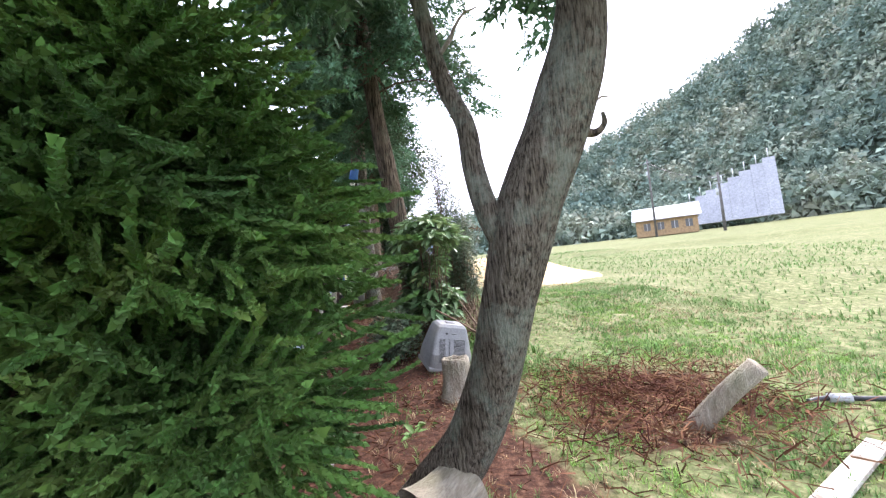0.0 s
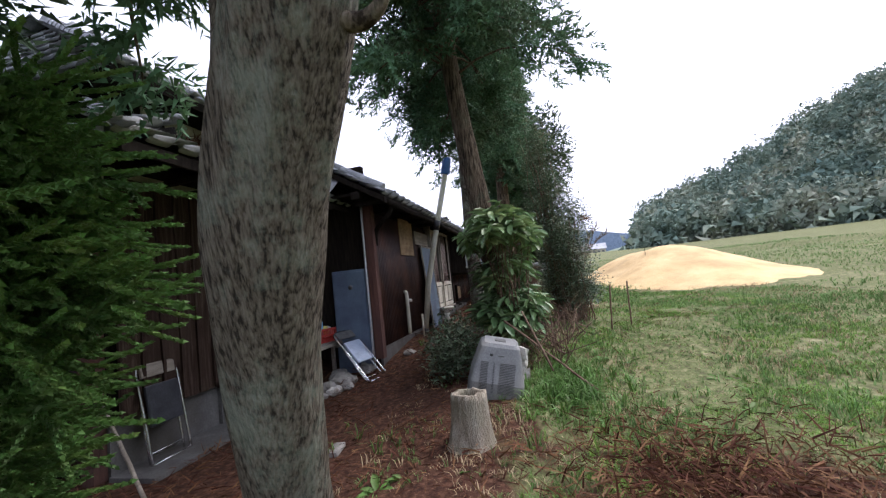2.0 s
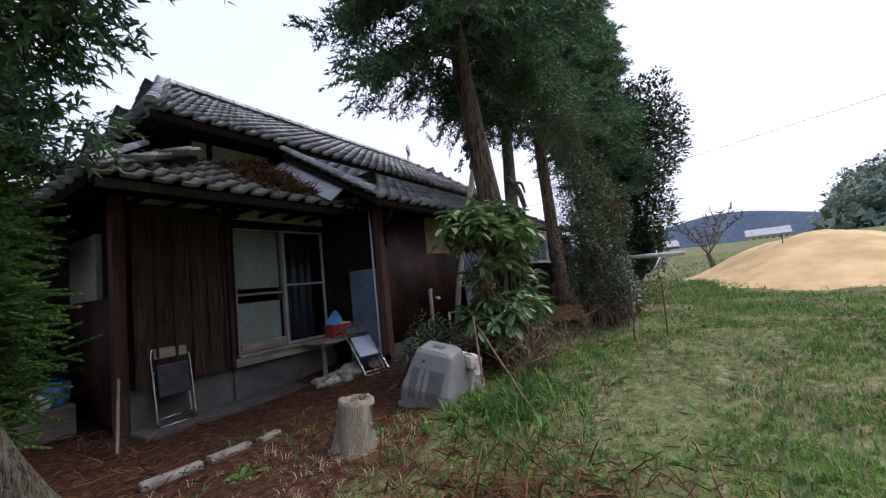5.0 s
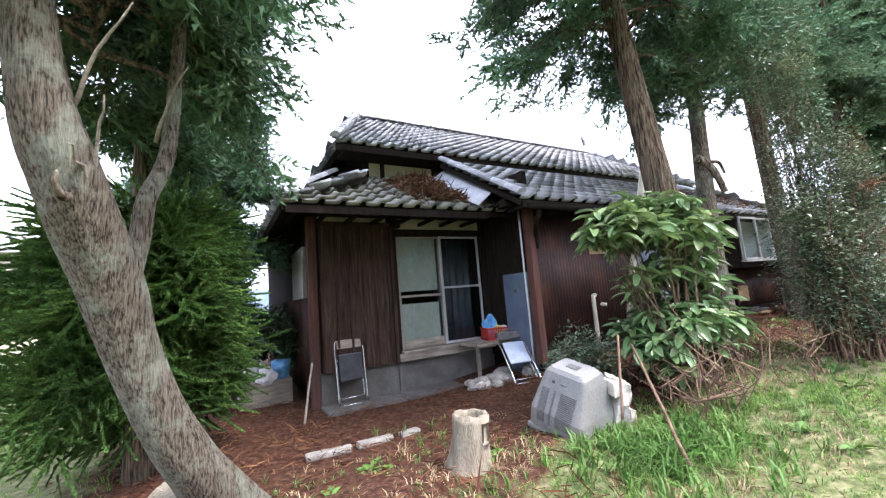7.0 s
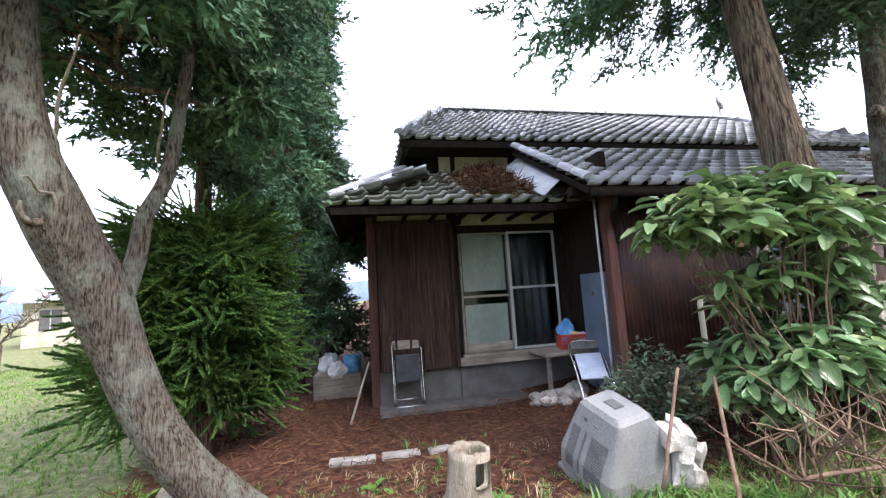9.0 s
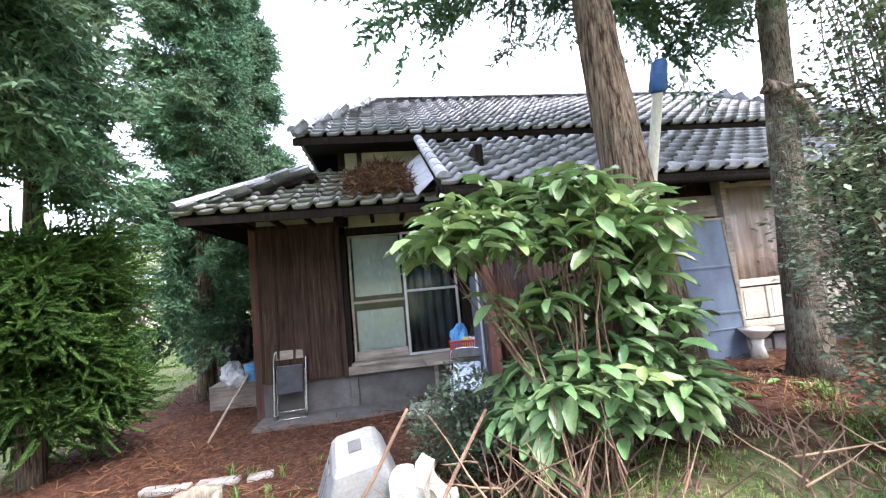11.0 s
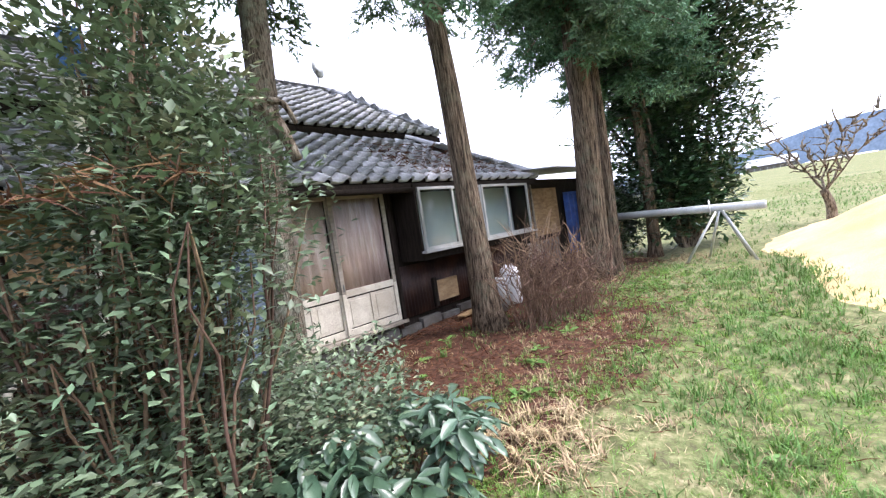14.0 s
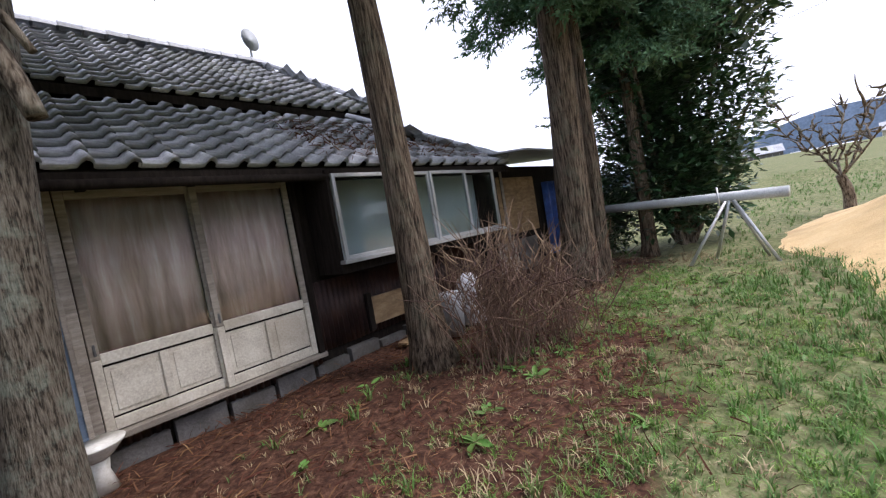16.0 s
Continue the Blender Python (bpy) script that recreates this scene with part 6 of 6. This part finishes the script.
broadleaf("garden_tree", (-13.2, 17.0, 0), [(0, 0, 3.2, 1.5, 1.3, 1.4), (0.6, 0.2, 4.3, 1.0, 0.9, 0.8), (1.3, 0.0, 2.6, 1.0, 0.9, 1.0)], 5200, 0.16, 97, M_GRASS, "sparse pale green tree in the neighbour's garden", 26, category="tree", stem_r=0.04)
gable_house("far_barn", 46.5, -48.5, 48, 8, 6, 2.6, 1.9, M_PLY, M_TILE_REST, "small brown-walled barn at the foot of the wooded hill")
gable_house("far_house", 180, -28, 85, 12, 7, 3.4, 2.4, M_PLASTER, M_TILE_REST, "distant pale farmhouse across the fields", "distant houses")
gable_house("far_house", 190, 8, 100, 14, 8, 3.4, 2.6, M_CONCRETE, M_TILE_REST, "distant grey farmhouse across the fields", "distant houses")
for k, (x, y) in enumerate(((190, -50), (200, -10), (205, 22), (215, 50))):
    gh = thing("greenhouse", x, y, gz(x, y), 80 + 8 * k, label="long white plastic-covered greenhouse tunnel", category="greenhouse", group="greenhouse tunnels")
    v, f = [], []
    for e in (-9, 9):
        for j in range(13):
            t = math.pi * j / 12
            v.append((e, 2.6 * math.cos(t), 2.2 * math.sin(t)))
    f = [(j, j + 1, j + 14, j + 13) for j in range(12)] + [tuple(range(13))[::-1], tuple(range(13, 26))]
    raw("cover", v, f, M_WHITEBAG, gh, smooth=True)


def power_pole(x, y, h, label, group="power poles"):
    p = thing("power_pole", x, y, gz(x, y), label=label, category="pole", group=group)
    tube("mast", [(0, 0, -0.3), (0, 0, h)], [0.17, 0.11], M_CONCRETE, p, seg=10)
    boxed("crossarm", 0, 0, h - 0.5, 1.6, 0.08, 0.1, M_STEELPIPE, p)
    boxed("crossarm", 0, 0, h - 1.2, 1.2, 0.08, 0.1, M_STEELPIPE, p)
    tube("transformer", [(0.25, 0, h - 2.6), (0.25, 0, h - 1.8)], 0.22, M_STEELPIPE, p, seg=12)
    return Vector((x, y, gz(x, y) + h - 0.45))


tops = [power_pole(*a, "grey concrete power pole with crossarms") for a in ((44.2, -44.6, 11.5), (120, -40, 9), (31.8, -43.1, 6.8))]
for k, (a, b) in enumerate(((0, 1), (2, 0))):
    w = thing("power_line", *tops[a], label="thin black overhead wire between the poles", category="wire", group="overhead wires")
    tube("wire", limb_points((0, 0, 0), tops[b] - tops[a], 0.8, 14, 0, 0), 0.025, M_BLACKBAG, w, seg=5)
w = thing("power_line", 24, -20, 9.0, label="thin black overhead wire across the field", category="wire", group="overhead wires")
tube("wire", limb_points((0, 0, 0), (14, 50, -1.6), 0.5, 14, 0, 0), 0.012, M_BLACKBAG, w, seg=5)
pyl = thing("pylon", 260, -70, gz(260, -70), label="distant steel lattice pylon", category="pylon")
for sx in (-1, 1):
    for sy in (-1, 1):
        tube("leg", [(3 * sx, 3 * sy, 0), (0.5 * sx, 0.5 * sy, 26), (0.4 * sx, 0.4 * sy, 34)], 0.16, M_STEELPIPE, pyl, seg=5)
for z in (22, 26, 30):
    boxed("arm", 0, 0, z, 0.5, 9 - (z - 22) * 0.4, 0.4, M_STEELPIPE, pyl)
for z in range(3, 24, 4):
    r = 3 - 2.5 * z / 26
    for s in (-1, 1):
        boxed("brace", 0, s * r, z, 2 * r, 0.12, 0.12, M_STEELPIPE, pyl)
        boxed("brace", s * r, 0, z, 0.12, 2 * r, 0.12, M_STEELPIPE, pyl)


# bare fruit tree by the heap
def bare_tree(x, y, h, seed, label):
    t = thing("bare_tree", x, y, gz(x, y), label=label, category="tree")
    rng = np.random.RandomState(seed)
    tube("trunk", spline([(0, 0, -0.1), (0.05, 0, 0.4), (0.0, 0.1, 0.8)], 10), np.linspace(0.11, 0.08, 10), M_BARK, t, seg=12, ridge=0.1)
    lines = []
    for k in range(7):
        a = k * 0.9 + rng.rand()
        e = np.array([math.cos(a) * h * 0.45, math.sin(a) * h * 0.45, h * rng.uniform(0.55, 1.0)])
        ln = limb_points((0, 0.08, 0.75), e, -0.15, 9, 0.06, seed + k)
        lines.append(ln)
        for j in range(2, 9):
            for _ in range(3):
                d = rng.normal(0, 0.25, 3) * h * 0.25
                d[2] = abs(d[2])
                lines.append(limb_points(ln[j], ln[j] + d, -0.02, 5, 0.03, k * 9 + j))
    ob = new("twig", branch_mesh(lines, 0.028, M_BARK, "twig"))
    ob.parent = t
    tagged(ob, kind="stuff")


bare_tree(16.0, -5.85, 2.8, 81, "bare pruned fruit tree beyond the heap")
bare_tree(-9.5, 8.5, 3.0, 82, "bare garden tree by the neighbour's house")
bare_tree(-12.5, 8.0, 2.6, 83, "bare garden tree by the neighbour's house")
for k, (x, y, s) in enumerate(((-9.0, 6.5, 0.5), (-8.0, 8.0, 0.6), (-11, 9.0, 0.7), (-13, 7.5, 0.6), (-7.2, 9.5, 0.8), (-10, 11, 1.0))):
    broadleaf("garden_shrub", (x, y, 0), [(0, 0, s * 0.5, s, s * 0.8, s * 0.6)], 1500, 0.09, 90 + k, M_WEED if k % 2 else M_GRASS, "small yellow-green garden shrub by the neighbour's yard", 6, group="neighbour's garden shrubs", stem_r=0.012)


# ---- wooded hillside and far ridges ----
def skyline(yaw):
    return np.interp(-yaw, [80, 98, 104, 109, 115, 121, 130, 140, 145, 155, 170, 200], [0.6, 0.8, 2.5, 4.8, 7.0, 10.0, 13.5, 17.5, 20, 24, 24, 18])


def hill_height(r, yaw, crest=190.0, foot=78.0):
    top = np.tan(np.radians(skyline(yaw))) * crest
    return 2.5 + (top - 2.5) * smooth_step(foot, crest, r) ** 0.9


na, nr = 90, 26
yaws, rads = np.linspace(-84, -205, na), np.linspace(70, 260, nr)
hv = []
for yw_ in yaws:
    for r in rads:
        x, y = -math.sin(math.radians(yw_)) * r, -4 + math.cos(math.radians(yw_)) * r
        hv.append((x, y, float(hill_height(r, yw_)) + (2.0 * noise.noise(Vector((x * 0.05, y * 0.05, 0))) if r > 80 else -6)))
hf = [(i * nr + j, i * nr + j + 1, (i + 1) * nr + j + 1, (i + 1) * nr + j) for i in range(na - 1) for j in range(nr - 1)]
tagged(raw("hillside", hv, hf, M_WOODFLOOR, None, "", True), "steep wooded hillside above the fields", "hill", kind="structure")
rw = np.random.RandomState(33)
wp_, wf_, ws_ = [], [], []
for _ in range(3000):
    yw_, r = rw.uniform(-104, -185), rw.uniform(80, 205)
    if skyline(yw_) < 1.2:
        continue
    x, y = -math.sin(math.radians(yw_)) * r, -4 + math.cos(math.radians(yw_)) * r
    z = float(hill_height(r, yw_))
    h = rw.uniform(4, 7) + 7 * smooth_step(80, 130, r) * rw.rand()
    for k in range(10):
        q = rw.rand()
        wp_.append((x + rw.normal(0, 1.3) * (1 - q * 0.75), y + rw.normal(0, 1.3) * (1 - q * 0.75), z + h * q))
        wf_.append((rw.normal(0, 1), rw.normal(0, 1), rw.uniform(-0.5, 0.9)))
        ws_.append(rw.uniform(1.6, 3.4) * (1.15 - 0.5 * q))
cp, ct = [], []
for k in range(14):
    c = rw.normal(0, 0.3, 3)
    for _ in range(3):
        cp.append(c + rw.normal(0, 0.2, 3))
    ct.append((3 * k, 3 * k + 1, 3 * k + 2))
clump = (np.array(cp), np.array(ct))
v, t = scatter(clump, np.array(wp_), np.array(wf_), np.array(ws_), rw, 3.1)
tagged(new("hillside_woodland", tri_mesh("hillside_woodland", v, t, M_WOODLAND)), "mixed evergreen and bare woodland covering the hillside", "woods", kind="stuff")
rt = thing("retaining_wall", 46.4, -60.9, gz(46.4, -60.9), -138.5, label="pale concrete slope protection on the hillside", category="retaining wall")
for k in range(8):
    boxed("concrete_panel", -5.6 + 1.6 * k, 0, 3.2 + 0.42 * k, 1.58, 0.3, 4.4 + 0.8 * k, M_SLOPECRETE, rt, m=Matrix.Rotation(-0.35, 4, "X"))
    tube("fence_post", [(-5.6 + 1.6 * k, 1.9 + 0.3 * k, 5.0 + 0.78 * k), (-5.6 + 1.6 * k, 1.9 + 0.3 * k, 6.6 + 0.78 * k)], 0.07, M_ALU, rt, seg=6)
ridge = []
for k in range(241):
    a = 2 * math.pi * k / 240
    el = 2.6 + 2.6 * abs(noise.noise(Vector((math.cos(a) * 2.2, math.sin(a) * 2.2, 7)))) + 1.7 * math.exp(-(((math.degrees(a) + 183) % 360 - 180) / 9) ** 2)
    x, y = 1250 * math.cos(a), 1250 * math.sin(a)
    ridge += [(x, y, -20), (x, y, 1250 * math.tan(math.radians(el))), (x * 1.2, y * 1.2, 1250 * math.tan(math.radians(el)) * 0.6)]
rf = []
for k in range(240):
    a = 3 * k
    rf += [(a, a + 3, a + 4, a + 1), (a + 1, a + 4, a + 5, a + 2)]
tagged(raw("far_ridge", ridge, rf, M_FARHILL, None, "", True), "distant mountain ridge with blue haze in its colour", "mountains", kind="structure")


# ---- ground cover ----
def tuft_template(blades, rng, spread=0.5):
    v, t = [], []
    for k in range(blades):
        a = rng.uniform(0, 6.28)
        d = np.array([math.cos(a), math.sin(a)])
        n = np.array([-d[1], d[0]]) * 0.035
        o = rng.normal(0, 0.12, 2)
        lean = rng.uniform(0.1, spread)
        h = rng.uniform(0.6, 1.0)
        i = len(v)
        m = o + d * lean * 0.35
        e = o + d * lean
        v += [(*(o - n), 0), (*(o + n), 0), (*(m + n * 0.8), h * 0.6), (*(m - n * 0.8), h * 0.6), (*e, h * (1 - 0.3 * lean))]
        t += [(i, i + 1, i + 2), (i, i + 2, i + 3), (i + 3, i + 2, i + 4)]
    return np.array(v, float), np.array(t)


def cover(name, template, pts, size, seed, material, label, category):
    rng = np.random.RandomState(seed)
    n = len(pts)
    a = rng.uniform(0, 6.28, n)
    r = np.zeros((n, 3, 3))
    r[:, 0, 0], r[:, 0, 1], r[:, 1, 0], r[:, 1, 1], r[:, 2, 2] = np.cos(a), -np.sin(a), np.sin(a), np.cos(a), 1
    tv, tt = template
    s = size * rng.uniform(0.5, 1.4, n)
    v = np.einsum("nij,vj->nvi", r, tv) * s[:, None, None] + pts[:, None, :]
    t = tt[None] + (np.arange(n) * len(tv))[:, None, None]
    return tagged(new(name, tri_mesh(name, v.reshape(-1, 3), t.reshape(-1, 3), material)), label, category, kind="stuff")


def spots(n, x0, x1, y0, y1, seed, want, power=1.0):
    """Random places where want(x, y) is high."""
    rng = np.random.RandomState(seed)
    x, y = rng.uniform(x0, x1, n), rng.uniform(y0, y1, n)
    k = rng.rand(n) < want(x, y)
    x, y = x[k], y[k]
    clear = ~((x > -2.1) & (x < 9.0) & (y > -0.45)) & ~((x > 0.9) & (x < 12.3) & (y > -1.3))
    x, y = x[clear], y[clear]
    return np.stack([x, y, ground_z(x, y) - 0.01], 1)


def patch(x, y, s, seed):
    return np.array([noise.noise(Vector((a * s, b * s, seed))) for a, b in zip(x, y)]) * 0.5 + 0.5


rg = np.random.RandomState(4)
TUFT, LOW = tuft_template(5, rg, 0.8), tuft_template(5, rg, 1.3)
in_heap = lambda x, y: (((x - 12.0) / 6.4) ** 2 + ((y + 8.4) / 3.75) ** 2 < 1)
green = lambda x, y: np.clip((1 - litter_at(x, y) * 1.1) * (0.35 + 1.0 * (patch(x, y, 0.8, 2) > 0.47)), 0.03, 1) * ~in_heap(x, y)
cover("grass", TUFT, spots(60000, -7, 11, -9, -2.2, 1, green), 0.07, 1, M_GRASS, "short patchy green field grass", "grass")
cover("grass", TUFT, spots(22000, -14, 30, -22, -4, 2, green), 0.13, 2, M_GRASS, "rough green and straw-coloured field grass", "grass")
cover("grass", TUFT, spots(28000, -14, -3.9, -3, 9, 3, lambda x, y: 0.25 + 0.75 * green(x, y)), 0.08, 3, M_LAWN, "bright green lawn grass beside the cedars", "grass")
cover("straw", LOW, spots(26000, -7, 12, -9, -2.0, 4, lambda x, y: (0.15 + 0.7 * (patch(x, y, 0.9, 6) > 0.52)) * (1 - 0.6 * litter_at(x, y))), 0.075, 4, M_STRAW, "dead straw and withered stalks in the grass", "straw")
mound = lambda x, y: np.exp(-((x - 4.4) ** 2 + (y + 4.4) ** 2) / 0.16)
cover("straw_clump", tuft_template(16, rg, 1.6), spots(4000, 0.5, 9, -6, -3, 5, mound), 0.11, 5, M_STRAW, "bleached clumps of dead grass", "straw")
weeds = lambda x, y: np.clip(np.exp(-((x + 0.1) ** 2 / 0.5 + (y + 3.7) ** 2 / 0.2)) + 0.06 * (patch(x, y, 1.1, 9) > 0.6) + 0.4 * np.exp(-((x - 7.5) ** 2 / 7 + (y + 5.3) ** 2 / 0.5)) * (patch(x, y, 1.6, 4) > 0.45) + 0.5 * np.exp(-((x - 9.5) ** 2 / 3 + (y + 5.6) ** 2 / 0.4)), 0, 1)
cover("weeds", tuft_template(8, rg, 1.0), spots(22000, -5, 13, -7, -1.5, 6, weeds), 0.12, 6, M_WEED, "low leafy green weeds", "weeds")
clover = lambda x, y: np.clip(0.12 + 0.88 * (patch(x, y, 1.3, 14) > 0.47) * (patch(x, y, 4.0, 15) > 0.42), 0, 1) * (1 - 0.9 * litter_at(x, y)) * ~in_heap(x, y)
cover("clover", tuft_template(6, rg, 1.4), spots(76000, -5.5, 10.5, -7.5, -3.3, 15, clover), 0.055, 15, M_LAWN, "low bright green clover in the grass", "grass")
clump = lambda x, y: np.exp(-((x + 0.25) ** 2 / 0.22 + (y + 3.68) ** 2 / 0.08))
cover("grass_clump", tuft_template(14, rg, 1.3), spots(1500, -1.6, 1.2, -4.5, -3.1, 41, clump), 0.18, 42, M_WEED, "thick clump of long green grass blades by the television", "grass")
rv = np.random.RandomState(3)
herb_p, herb_f, herb_s = [], [], []
hp = spots(420, -4, 10, -6, -1.5, 8, lambda x, y: 0.12 + 0.1 * (patch(x, y, 1.0, 3) > 0.55))
hp = np.concatenate([hp, [(-1.9, -3.0, 0.0), (-2.1, -2.8, 0.0), (-1.1, -2.6, 0.0), (-2.5, -2.6, 0.0), (-0.9, -2.3, 0.0), (5.0, -3.9, 0.38), (5.6, -3.6, 0.4)]])
for p in hp:
    for k in range(7):
        a = k * 0.9 + rv.rand()
        herb_p.append(p), herb_f.append((math.cos(a), math.sin(a), rv.uniform(0.1, 0.8))), herb_s.append(rv.uniform(0.07, 0.16))
v, t = scatter(BIG_LEAF, np.array(herb_p), np.array(herb_f), np.array(herb_s), rv, 0.4)
tagged(new("herbs", tri_mesh("herbs", v, t, M_WEED, True)), "broad-leaved green weeds in the litter", "weeds", kind="stuff")
brown = lambda x, y: 0.55 * (patch(x, y, 0.9, 31) > 0.58) * ~in_heap(x, y)
needles("needle_scatter", spots(26000, -5, 9, -7, -3.2, 32, brown), 0.1, 33, M_LITTER, "patches of brown fallen needles between the grass", "needles", lift=0.04, spread=0.3, width=0.07)
lp = spots(75000, -6.5, 12, -6.5, 1.5, 9, lambda x, y: litter_at(x, y) ** 1.3 * (0.3 + 0.7 * (patch(x, y, 1.4, 12) > 0.42)))
needles("needle_litter", lp, 0.13, 10, M_LITTER, "deep litter of fallen brown cedar needles", "needles", lift=0.05, spread=0.35, width=0.07)
lp2 = spots(15000, -3.9, -0.9, -6.0, -3.0, 11, lambda x, y: np.exp(-((x + 2.35) ** 2 / 0.8 + (y + 4.5) ** 2 / 0.75)))
needles("needle_brush", lp2, 0.18, 11, M_LITTER, "thick mat of dead brown cedar brush", "needles", lift=0.1, spread=0.5, width=0.06)
